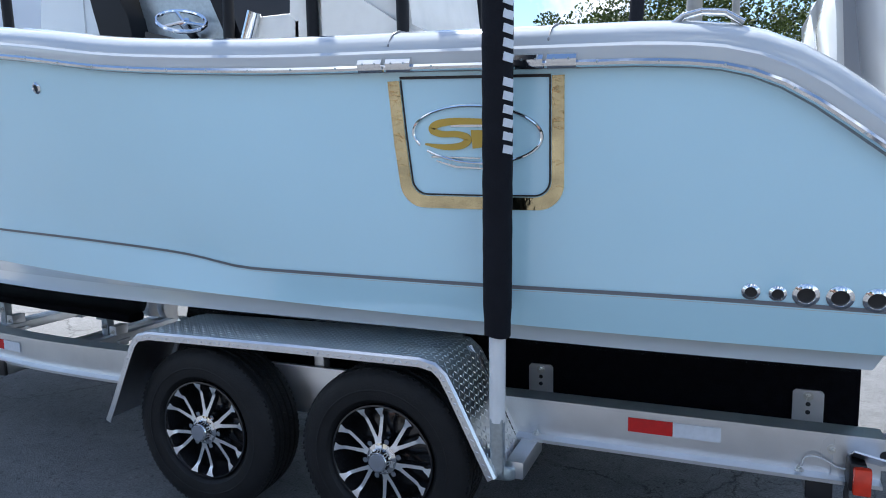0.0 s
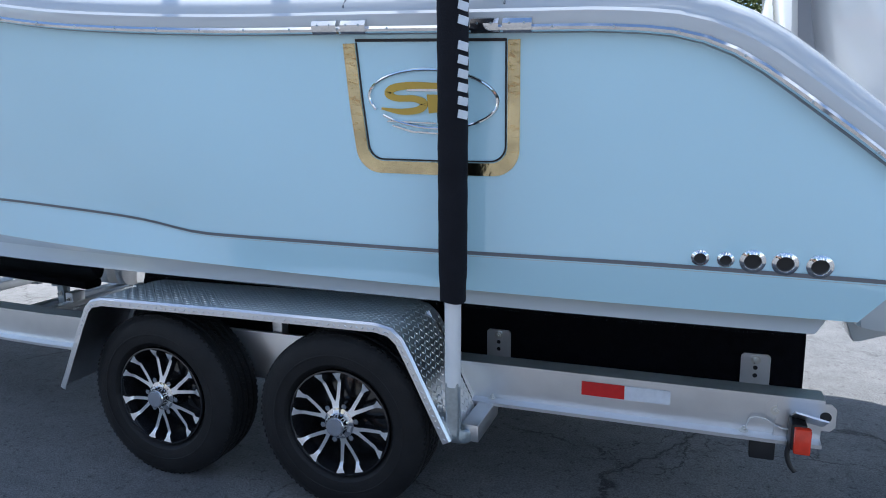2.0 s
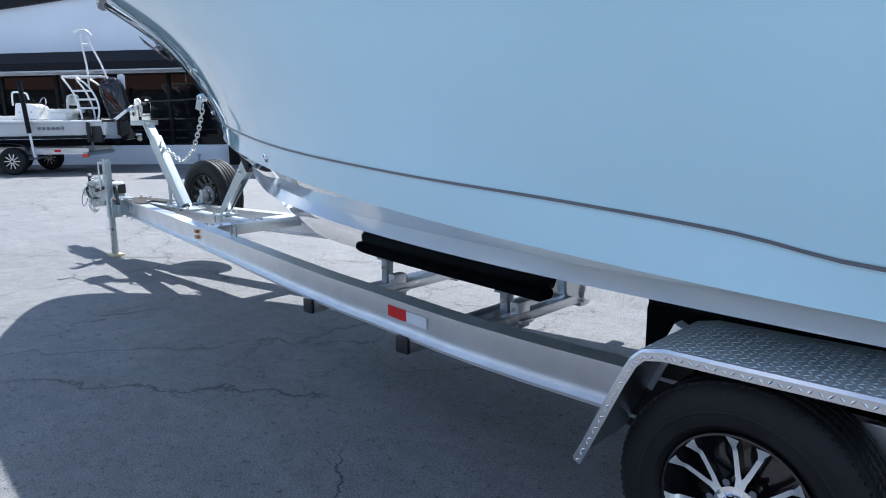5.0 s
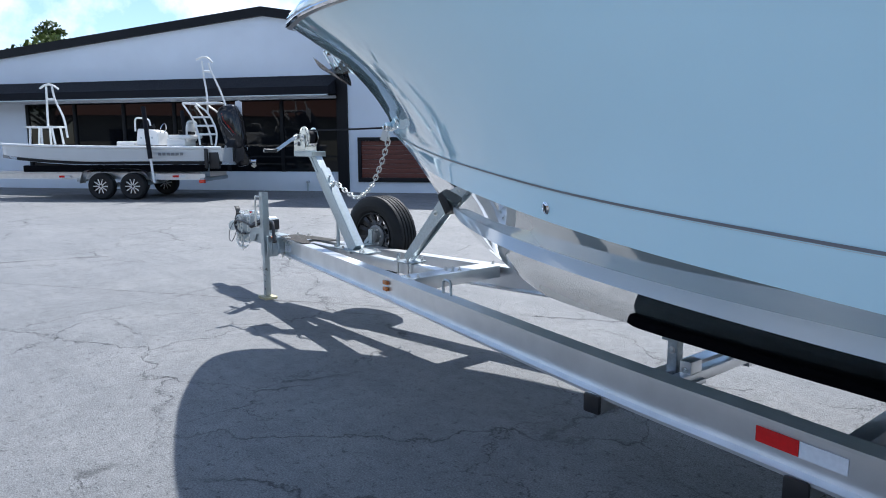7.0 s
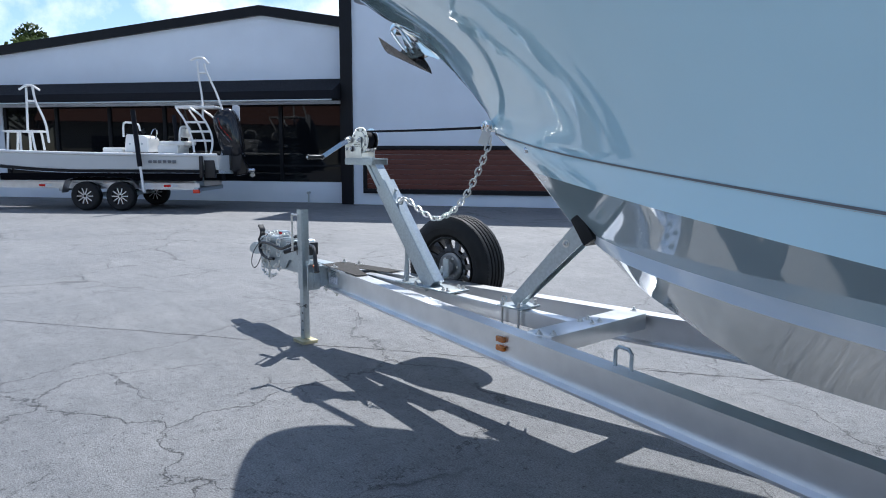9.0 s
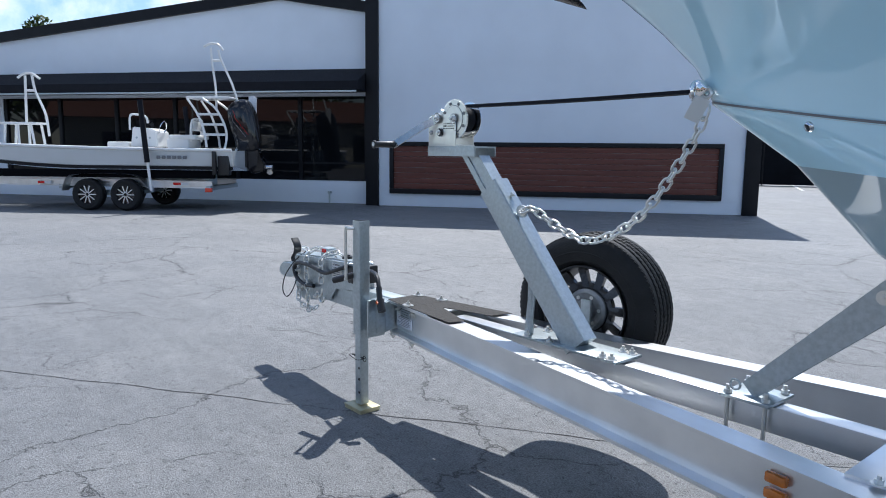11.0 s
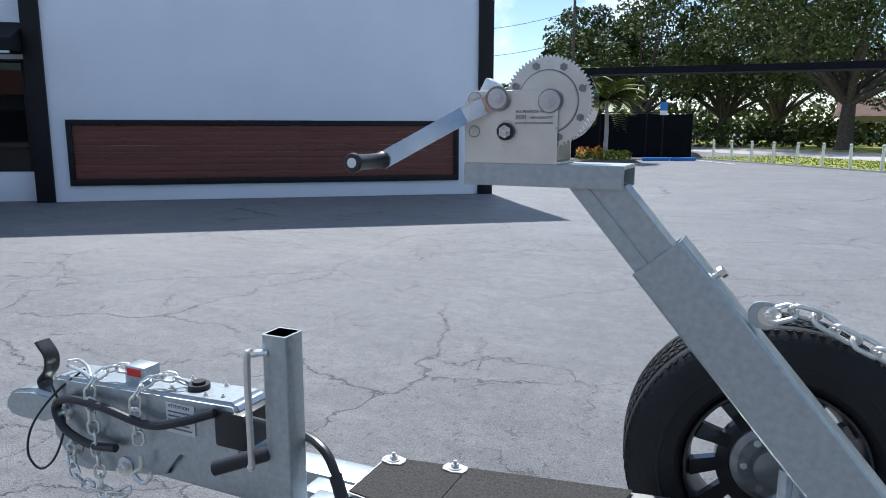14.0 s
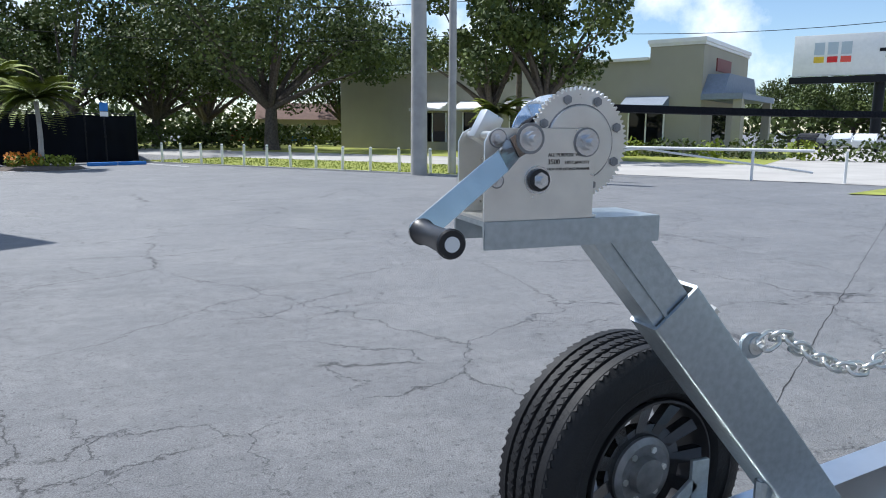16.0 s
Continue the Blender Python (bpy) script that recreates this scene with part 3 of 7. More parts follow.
# ---------- trailer ----------
trailer = thing("boat_trailer", "tandem-axle aluminium I-beam boat trailer with a galvanised winch post", "trailer")
BZ0, BZ1 = 0.415, 0.578
for side in (1, -1):
    bend = [(-1.3, -0.918, 0.483), (-1.7, -0.895, 0.483), (-2.2, -0.832, 0.483), (-2.9, -0.745, 0.484), (-4.88, -0.418, 0.490), (-6.96, -0.110, 0.502)] if side == 1 else [
        (-1.3, 0.905, 0.483), (-1.7, 0.87, 0.483), (-2.2, 0.79, 0.483), (-2.9, 0.69, 0.484), (-4.88, 0.33, 0.490), (-6.96, -0.012, 0.502)]
    path = [(2.02, -0.92 * side, 0.483), (0.5, -0.92 * side, 0.483), (-1.0, -0.92 * side, 0.483)] + [tuple(p) for p in smooth_path(bend, 8)]
    h, f, w, t = (BZ1 - BZ0) / 2, 0.012, 0.046, 0.006
    prof = [(-w, -h), (w, -h), (w, -h + f), (t, -h + f + 0.004), (t, h - f - 0.004), (w, h - f), (w, h), (-w, h), (-w, h - f), (-t, h - f - 0.004), (-t, -h + f + 0.004), (-w, -h + f)]
    bm = B()
    sweep(bm, path, prof)
    part("main_beam", bm, ALU, trailer, "bright aluminium I-beam", smooth=0.4)
# crossmembers with black end caps under the beams
def cross_member(x, y, z, s=0.075):
    bm = B()
    box(bm, (x, 0, z), (s, 2 * y, s), bevel=0.006)
    c = part("crossmember", bm, ALU, trailer, "square aluminium crossmember")
    for side in (1, -1):
        bm = B()
        box(bm, (x, -(y + 0.011) * side, z), (s + 0.004, 0.02, s + 0.004), bevel=0.008)
        part("end_cap", bm, BLACK_PL, c, "black plastic end cap")
    for side in (1, -1):
        bolt(c, (x + 0.03, -(y - 0.05) * side, 0.428), (0, 0, 1), 0.010)


for x, y in ((-2.86, 0.80), (-2.0, 0.90), (1.85, 0.93), (0.0, 0.88)):
    cross_member(x, y, 0.372)
# front crossmember between the flanges, with its bolts
bm = B()
box(bm, (-4.66, -0.04, 0.538), (0.15, 0.74, 0.085), bevel=0.004)
fc = part("front_crossmember", bm, ALU, trailer, "aluminium tie between the beams")
for dx, dy in ((-0.035, -0.03), (0.035, -0.03), (-0.035, 0.03), (0.035, 0.03), (0.0, -0.37), (0.05, -0.33), (0.0, 0.37)):
    bolt(fc, (-4.66 + dx, -0.04 + dy, 0.58), (0, 0, 1), 0.011)
# lifting eye on the beam
bm = B()
tube(bm, [(-4.16, -0.53, 0.575), (-4.16, -0.53, 0.64), (-4.145, -0.53, 0.655), (-4.095, -0.538, 0.655), (-4.08, -0.54, 0.64), (-4.08, -0.54, 0.575)], 0.008)
part("tie_down_eye", bm, GALV, trailer)
# torsion axles
for x in (-0.41, 0.41):
    bm = B()
    box(bm, (x, 0, 0.375), (0.075, 1.96, 0.075), bevel=0.008)
    part("axle", bm, GALV, trailer)
bm = B()
box(bm, (0.0, -0.985, 0.50), (0.5, 0.012, 0.20), bevel=0.004)
part("axle_bracket", bm, ALU, trailer)


# wheels
def tyre_mesh(treaded=True):
    bm = B()
    prof = [(0.212, -0.085), (0.232, -0.105), (0.275, -0.113), (0.315, -0.106), (0.338, -0.093), (0.349, -0.080)]
    grooves = []
    for g in (-0.052, -0.018, 0.018, 0.052):
        grooves += [(0.350, g - 0.006), (0.343, g - 0.004), (0.343, g + 0.004), (0.350, g + 0.006)]
    prof = prof + grooves + [(r, -h) for r, h in prof[::-1]] + [(0.205, 0.06), (0.205, -0.06)]
    lathe(bm, [(r * 0.985, h) for r, h in prof], 72)
    # raised rings and lettering bars on the side wall
    for h in (0.113, -0.113):
        lathe(bm, [(0.262, h), (0.264, h * 1.012), (0.268, h * 1.012), (0.270, h)], 72)
    return bm


def add_lugs(bm, n=90):
    for k in range(n):
        a = 2 * math.pi * k / n
        for h, w in ((-0.077, 0.024), (0.077, 0.024), (-0.035, 0.02), (0.0, 0.02), (0.035, 0.02)):
            m = Matrix.Rotation(a + (0.012 if (k + int(h * 100)) % 2 else 0), 4, "Z") @ Matrix.Translation((0.3438 - (0.0048 if abs(h) > 0.06 else 0), 0, h)) @ Matrix.Rotation(0.5 if h > 0 else -0.5, 4, "X")
            bmesh.ops.create_cube(bm, size=1.0, matrix=m @ Matrix.Diagonal((0.006, 0.014, w, 1)))


AXIS_NEAR = Matrix.Rotation(radians(90), 4, "X")      # local z of a wheel looks to the near side (-y)


def spoke_wheel(name, at, label, spin=0.0, rz=0.0, style="split"):
    w = new(name)
    w.parent = trailer
    w.matrix_basis = Matrix.Translation(at) @ Matrix.Rotation(rz, 4, "Z") @ AXIS_NEAR @ Matrix.Rotation(spin, 4, "Z")
    w["label"] = label
    bm = tyre_mesh()
    add_lugs(bm)
    part("tyre", bm, RUBBER, w, "black radial trailer tyre")
    bm = B()
    lathe(bm, [(0.208, 0.088), (0.206, 0.098), (0.200, 0.099), (0.196, 0.090), (0.188, 0.06), (0.180, 0.0), (0.182, -0.06), (0.2, -0.09), (0.207, -0.085)], 56)
    if style == "split":
        lathe(bm, [(0.183, -0.02), (0.12, 0.005), (0.0, 0.01)], 40)
    part("rim", bm, RIM_BLACK if style == "split" else BLACK_PL, w, "black rim")
    if style == "split":
        for k in range(6):
            a = 2 * math.pi * k / 6
            bm = B()

            def at(r, off, h):
                """A point of the spoke: radius, sideways offset, height."""
                return V(r * math.cos(a) - off * math.sin(a), r * math.sin(a) + off * math.cos(a), h)

            def arm(rows):
                rings = []
                for r, o0, o1, h in rows:
                    rings.append([bm.verts.new(at(r, o0, h)), bm.verts.new(at(r, o1, h)), bm.verts.new(at(r, o1 + 0.001, h - 0.032)), bm.verts.new(at(r, o0 - 0.001, h - 0.032))])
                for ra, rb in zip(rings, rings[1:]):
                    for q in range(4):
                        bm.faces.new((ra[q], ra[(q + 1) % 4], rb[(q + 1) % 4], rb[q]))
                bm.faces.new(rings[0][::-1])
                bm.faces.new(rings[-1])
            arm([(0.040, -0.013, 0.013, 0.098), (0.062, -0.013, 0.013, 0.090), (0.082, -0.016, 0.016, 0.085)])
            for sg in (1, -1):
                edge_ = [(0.082, 0.0005, 0.017, 0.085), (0.098, 0.0075, 0.0225, 0.083), (0.125, 0.0165, 0.0305, 0.081), (0.152, 0.025, 0.039, 0.080), (0.158, 0.027, 0.041, 0.081),
                         (0.168, 0.028, 0.043, 0.090), (0.180, 0.027, 0.050, 0.095), (0.193, 0.022, 0.060, 0.098)]
                arm([(r, o0, o1, h) if sg == 1 else (r, -o1, -o0, h) for r, o0, o1, h in edge_])
            sp_ = part("spoke", bm, MACHINED, w, "forked machined aluminium spoke", smooth=0)
            sp_.data.materials.append(RIM_BLACK)
            for f_ in sp_.data.polygons:
                if f_.normal.z < 0.6:
                    f_.material_index = 1
        bm = B()
        lathe(bm, [(0.062, 0.060), (0.060, 0.092), (0.043, 0.096), (0.040, 0.125), (0.036, 0.130), (0.0, 0.131)], 36)
        part("hub_cap", bm, CHROME, w, "polished hub cap")
        bm = B()
        lathe(bm, [(0.031, 0.130), (0.030, 0.1335), (0.0, 0.134)], 30)
        part("cap_badge", bm, GREY_BADGE, w, "plain grey centre badge")
        for k in range(6):
            a = 2 * math.pi * (k + 0.5) / 6
            bm = B()
            cyl(bm, (0.070 * math.cos(a), 0.070 * math.sin(a), 0.05), (0.070 * math.cos(a), 0.070 * math.sin(a), 0.092), 0.011, 6)
            part("lug_nut", bm, CHROME, w)
    else:
        for k in range(12):
            bm = B()
            a = 2 * math.pi * k / 12
            rows = []
            for r, h, hw in ((0.075, 0.045, 0.016), (0.13, 0.06, 0.017), (0.19, 0.082, 0.020)):
                c = V(r * math.cos(a), r * math.sin(a), h)
                side = V(-math.sin(a), math.cos(a), 0)
                rows.append([bm.verts.new(c - side * hw), bm.verts.new(c + side * hw), bm.verts.new(c + side * hw - V(0, 0, 0.025)), bm.verts.new(c - side * hw - V(0, 0, 0.025))])
            for ra, rb in zip(rows, rows[1:]):
                for q in range(4):
                    bm.faces.new((ra[q], ra[(q + 1) % 4], rb[(q + 1) % 4], rb[q]))
            bm.faces.new(rows[0][::-1])
            bm.faces.new(rows[-1])
            part("spoke", bm, RIM_BLACK, w)
        bm = B()
        lathe(bm, [(0.130, 0.030), (0.130, 0.058), (0.080, 0.048), (0.080, 0.026)], 40)
        part("rim_disc", bm, RIM_BLACK, w)
        bm = B()
        lathe(bm, [(0.098, 0.03), (0.096, 0.060), (0.080, 0.068), (0.05, 0.063), (0.046, 0.085), (0.03, 0.088), (0.0, 0.088)], 36)
        part("hub_plate", bm, DULL_STEEL, w, "dull steel hub plate")
        for k in range(6):
            a = 2 * math.pi * k / 6
            bm = B()
            cyl(bm, (0.066 * math.cos(a), 0.066 * math.sin(a), 0.05), (0.066 * math.cos(a), 0.066 * math.sin(a), 0.07), 0.009, 6)
            part("lug_nut", bm, ZINC, w)
    return w


DULL_STEEL = mat("dull_steel", (0.26, 0.265, 0.27), 0.45, 0.7, vary=0.25, scale=30.0, rvary=0.1)
MACHINED = mat("machined_aluminium", (0.90, 0.90, 0.91), 0.34, 0.75, vary=0.05, scale=20.0)
GREY_BADGE = mat("grey_badge", (0.30, 0.32, 0.36), 0.35, 0.4, vary=0.05)
for x, spin in ((-0.418, 0.41), (0.402, 0.73)):
    spoke_wheel("wheel", (x, -1.078, 0.343), "black tyre on a black and machined alloy rim", spin)
    spoke_wheel("wheel", (x, 1.078, 0.343), "black tyre on a black and machined alloy rim", spin, math.pi)

# fenders of tread plate
FEND = [(-0.875, 0.362), (-0.845, 0.42), (-0.735, 0.65), (-0.70, 0.715), (-0.665, 0.748), (-0.60, 0.762), (0.0, 0.768), (0.60, 0.768), (0.66, 0.755), (0.70, 0.72), (0.735, 0.655), (0.84, 0.44), (0.87, 0.38)]
for side in (1, -1):
    bm = B()
    yo, yi = -1.255 * side, -0.90 * side
    th = 0.005
    rows = []
    for i, (x, z) in enumerate(FEND):
        a, b = FEND[max(i - 1, 0)], FEND[min(i + 1, len(FEND) - 1)]
        t = V(b[0] - a[0], 0, b[1] - a[1]).normalized()
        nrm = V(-t.z, 0, t.x)
        p = V(x, 0, z)
        o = V(0, 1, 0)
        rows.append([bm.verts.new(q) for q in (p + o * yi, p + o * (yo + 0.008 * side), p + o * yo - nrm * 0.008, p + o * yo - nrm * 0.032, p + o * (yo + th * side) - nrm * 0.032, p + o * (yo + th * side) - nrm * 0.010, p + o * yi - nrm * th)])
    for ra, rb in zip(rows, rows[1:]):
        for q in range(7):
            bm.faces.new((ra[q], ra[(q + 1) % 7], rb[(q + 1) % 7], rb[q]))
    bm.faces.new(rows[0][::-1])
    bm.faces.new(rows[-1])
    fender = part("fender", bm, TREAD, trailer, "aluminium tread-plate fender", smooth=0.5)
    if side == 1:
        # the raised lozenges of the plate
        bm = B()
        cum = [0.0]
        for (xa, za), (xb, zb) in zip(FEND, FEND[1:]):
            cum.append(cum[-1] + math.hypot(xb - xa, zb - za))
        px, pz = [p[0] for p in FEND], [p[1] for p in FEND]
        def lozenge(c, t, o, nrm, long_, wide):
            vs = [bm.verts.new(c + t * long_), bm.verts.new(c + o * wide), bm.verts.new(c - t * long_), bm.verts.new(c - o * wide), bm.verts.new(c + nrm * 0.0026)]
            for q in range(4):
                bm.faces.new((vs[q], vs[(q + 1) % 4], vs[4]))
        step = 0.022
        for i in range(int(cum[-1] / step)):
            s = (i + 0.5) * step
            x, z = float(np.interp(s, cum, px)), float(np.interp(s, cum, pz))
            x2, z2 = float(np.interp(s + 0.01, cum, px)), float(np.interp(s + 0.01, cum, pz))
            t = V(x2 - x, 0, z2 - z).normalized()
            nrm = V(-t.z, 0, t.x)
            for j in range(15):
                y = -0.915 - 0.0225 * j
                d = t + V(0, 0.9 if (i + j) % 2 else -0.9, 0)
                d.normalize()
                lozenge(V(x, y, z) + nrm * 0.0003, d, nrm.cross(d).normalized(), nrm, 0.0125, 0.0042)
            d = (t + nrm * (0.9 if i % 2 else -0.9)).normalized()
            o = V(0, -1, 0)
            lozenge(V(x, -1.2552, z) - nrm * 0.02, d, o.cross(d).normalized(), o, 0.010, 0.0035)
        tagged(part("tread_pattern", bm, TREAD, fender, smooth=0), kind="stuff")
    for x, rz in ((-0.74, 0.45), (0.02, 0.0), (0.72, -0.45)):
        bm = B()
        box(bm, (x, -0.945 * side, 0.63), (0.045, 0.05, 0.24), Matrix.Rotation(rz, 4, "Y"), bevel=0.004)
        part("fender_bracket", bm, ALU, fender)
    # inner splash panels
    for x0, z0, x1, z1 in ((-0.86, 0.37, -0.70, 0.71), (0.72, 0.70, 0.86, 0.40)):
        bm = B()
        prism(bm, [(x0, z0), (x1, z1), (x1 + 0.1, z1), (x0 + 0.12, z0 + 0.02)] if x0 < 0 else [(x0, z0), (x1, z1), (x1 - 0.12, z1 + 0.02), (x0 - 0.1, z0)], 1, -0.962 * side, -0.955 * side)
        part("splash_panel", bm, BLACK_PL if side == 1 else ALU, fender)

# bunks
def carpeted(path, w, h, name="bunk", label="black carpeted bunk board"):
    bm = B()
    sweep(bm, path, rounded(w, h, min(w, h) * 0.35, 4))
    return part(name, bm, CARPET, trailer, label)


for side in (1, -1):
    carpeted([(x, -0.60 * side, 0.576 + 0.003 * math.sin(9 * x)) for x in np.linspace(-0.98, 2.0, 24)], 0.05, 0.225)
    carpeted([tuple(p) for p in smooth_path([(-3.05, -0.265 * side, 0.606), (-2.95, -0.268 * side, 0.590), (-2.4, -0.272 * side, 0.560), (-2.0, -0.278 * side, 0.544), (-1.68, -0.285 * side, 0.530)], 5)], 0.115, 0.05)
    for x, y, zt in ((-2.83, -0.27, 0.553), (-1.92, -0.28, 0.511)):
        bm = B()
        box(bm, (x, y * side, (zt + 0.33) / 2), (0.05, 0.05, zt - 0.33), bevel=0.005)
        box(bm, (x, y * side, zt), (0.085, 0.09, 0.010))
        br = part("bunk_bracket", bm, GALV, trailer, "galvanised bunk bracket")
        bm = B()
        box(bm, (x + 0.075, (y + 0.01) * side, 0.405), (0.055, 0.09, 0.13), bevel=0.004)
        box(bm, (x + 0.06, (y + 0.01) * side, 0.375), (0.13, 0.10, 0.02), bevel=0.004)
        part("clamp", bm, ALU, br)
        bolt(br, (x, (y - 0.027) * side, zt - 0.05), (0, -side, 0), 0.010)
        bolt(br, (x + 0.075, (y - 0.035) * side, 0.43), (0, -side, 0), 0.010)
    for x in (0.865, 1.84):
        bm = B()
        o = [(-0.05, 0.0), (0.05, 0.0), (0.05, 0.115), (0.04, 0.125), (-0.04, 0.125), (-0.05, 0.115)]
        prism(bm, [(x + a, 0.468 + b) for a, b in o], 1, -0.634 * side, -0.628 * side)
        pl = part("bunk_plate", bm, ALU, trailer, "drilled aluminium bunk plate")
        bolt(pl, (x, -0.634 * side, 0.571), (0, -side, 0), 0.010)
        for z in (0.541, 0.511):
            bm = B()
            cyl(bm, (x, -0.632 * side, z), (x, -0.6355 * side, z), 0.008)
            part("hole", bm, BLACK_PL, pl)
# cross bars between the bunk brackets
for x in (-2.755, -1.845):
    bm = B()
    box(bm, (x, 0, 0.390), (0.06, 1.66 if x > -2 else 1.42, 0.05), bevel=0.005)
    part("bunk_crossbar", bm, ALU, trailer)

# reflective tape and lamps on the near beam
def beam_patch(name, x0, x1, z0, z1, y, material, label, out=0.004, slope=0.0):
    bm = B()
    prism(bm, [(x0, z0), (x1, z0), (x1, z1), (x0, z1)], 1, y - out, y - 0.001)
    ob = part(name, bm, material, trailer, label)
    if slope:
        c = V((x0 + x1) / 2, y, 0)
        ob.matrix_basis = Matrix.Translation(c) @ Matrix.Rotation(slope, 4, "Z") @ Matrix.Translation(-c)
    return ob


FY = -0.926
beam_patch("red_tape", 1.253, 1.402, 0.474, 0.524, FY, RED_REFL, "red reflective tape")
beam_patch("white_tape", 1.404, 1.555, 0.474, 0.524, FY, WHITE_REFL, "white reflective tape")
beam_patch("red_tape", -2.165, -2.02, 0.462, 0.514, -0.8545, RED_REFL, "red reflective tape", slope=-0.127)
beam_patch("white_tape", -2.018, -1.87, 0.462, 0.514, -0.8745, WHITE_REFL, "white reflective tape", slope=-0.125)
for z in (0.515, 0.472):
    bm = B()
    box(bm, (0, 0, 0), (0.058, 0.022, 0.028), bevel=0.007)
    a = part("marker_lamp", bm, AMBER, trailer, "amber side marker")
    a.matrix_basis = pose(-4.88, -0.434, z, 0, 0, -8.8)
# tail lamp on its tread-plate bracket
bm = B()
prism(bm, [(1.88, 0.40), (1.96, 0.385), (1.97, 0.545), (1.89, 0.548)], 1, -0.937, -0.931)
lp = part("lamp_bracket", bm, ALU, trailer)
bm = B()
box(bm, (1.975, -0.985, 0.505), (0.095, 0.12, 0.006), Matrix.Rotation(-0.5, 4, "X") @ Matrix.Rotation(0.2, 4, "Y"))
part("lamp_shield", bm, TREAD, lp, "bent tread-plate shield")
bm = B()
box(bm, (1.945, -0.975, 0.45), (0.05, 0.08, 0.09), bevel=0.01)
part("lamp_base", bm, BLACK_PL, lp)
bm = B()
box(bm, (1.955, -1.02, 0.445), (0.05, 0.03, 0.085), bevel=0.008)
part("tail_lamp", bm, RED_LENS, lp, "red tail lamp lens")
bm = B()
prism(bm, [(1.87, 0.45), (2.045, 0.45), (2.06, 0.465), (2.06, 0.525), (2.045, 0.54), (1.87, 0.54), (1.855, 0.525), (1.855, 0.465)], 1, -0.930, -0.924)
ep = part("end_plate", bm, ALU, trailer, "aluminium end plate with a tie-down hole")
bm = B()
cyl(bm, (2.03, -0.9325, 0.497), (2.03, -0.92, 0.497), 0.017)
part("hole", bm, BLACK_PL, ep)
bolt(ep, (1.885, -0.930, 0.50), (0, -1, 0), 0.010)
bm = B()
tube(bm, smooth_path([(1.925, -0.985, 0.42), (1.92, -0.985, 0.38), (1.93, -0.99, 0.345), (1.945, -0.99, 0.325)], 5), 0.008)
part("lamp_cable", bm, BLACK_PL, trailer)
bm = B()
tube(bm, smooth_path([(1.80, -0.935, 0.435), (1.81, -0.945, 0.47), (1.85, -0.95, 0.475), (1.90, -0.95, 0.45), (1.95, -0.97, 0.46)], 6), 0.003, 6)
part("lamp_wire", bm, PALE_LABEL, trailer)
for x in (0.93, 1.79):
    bolt(trailer, (x, -0.955, 0.427), (0, 0, 1), 0.009)

# guide posts
def guide_post(side, x):
    y = -1.205 * side
    lean = lambda z: V(x + 0.056 * (z - 0.565), y - 0.144 * side * (z - 0.565), z)
    g = new("guide_post")
    g.parent = trailer
    g["label"] = "white pipe guide post in a black padded sleeve"
    bm = B()
    box(bm, (x + 0.045, -1.03 * side, 0.375), (0.062, 0.26, 0.062), bevel=0.004)
    part("arm", bm, ALU, g, "square aluminium arm")
    bm = B()
    path = [(x + 0.04, -1.11 * side, 0.365), (x + 0.02, -1.17 * side, 0.365), (x, y, 0.385), (x, y, 0.42), (x, y, 0.575)]
    sweep(bm, smooth_path(path, 5), rounded(0.046, 0.046, 0.008, 3), up=(0.9, 0.1, 0))
    part("socket", bm, GALV, g, "galvanised bent socket")
    bm = B()
    cyl(bm, lean(0.565), lean(2.75), 0.027, 24)
    part("pipe", bm, PVC, g, "white plastic pipe")
    bm = B()
    n = 26
    rows = []
    for i in range(40):
        z = 0.868 + (2.78 - 0.868) * i / 39
        k = 1.0 if i > 1 else 0.93
        rows.append([bm.verts.new((lean(z).x + 0.046 * k * (1 + 0.02 * math.sin(3 * i + a)) * math.cos(a), lean(z).y + 0.043 * k * (1 + 0.02 * math.sin(2 * i + 2 * a)) * math.sin(a), z + 0.004 * math.sin(2 * a))) for a in [2 * math.pi * q / n for q in range(n)]])
    for ra, rb in zip(rows, rows[1:]):
        for q in range(n):
            bm.faces.new((ra[q], ra[(q + 1) % n], rb[(q + 1) % n], rb[q]))
    bm.faces.new(rows[0])
    bm.faces.new(rows[-1])
    part("sleeve", bm, CANVAS, g, "black padded canvas sleeve")
    # the printed name on the sleeve, as plain bars
    if side == 1:
        z = 1.44
        for word, width in ((6, 0.042), (8, 0.042)):
            for k in range(word):
                bm = B()
                a = radians(-34)
                c = V(lean(z).x + 0.0485 * math.cos(a), lean(z).y + 0.0465 * math.sin(a), z + 0.019)
                box(bm, c, (0.035, 0.003, 0.024), Matrix.Rotation(radians(56), 4, "Z") @ Matrix.Rotation(0.18, 4, "Y"))
                part("print_bar", bm, WHITE_REFL, g, "white print on the sleeve")
                z += 0.038
            z += 0.03
    return g


guide_post(1, 0.862)
guide_post(-1, 0.862)

# ---------- tongue, winch post, jack ----------
CY = -0.06                                    # the middle of the tongue
bm = B()
prism(bm, [(-6.99, -0.158), (-6.60, -0.205), (-6.60, 0.09), (-6.99, 0.038)], 2, 0.579, 0.586)
part("tongue_plate", bm, ALU, trailer)
for pts in ([(-6.985, -0.154), (-6.7745, -0.183), (-6.7745, 0.0655), (-6.985, 0.034)], [(-6.772, -0.183), (-6.42, -0.228), (-6.40, -0.152), (-6.66, -0.06), (-6.66, -0.05), (-6.40, 0.01), (-6.38, 0.125), (-6.772, 0.066)]):
    bm = B()
    prism(bm, pts, 2, 0.586, 0.589)
    part("grip_tape", bm, GRIP, trailer, "gritty black grip tape")
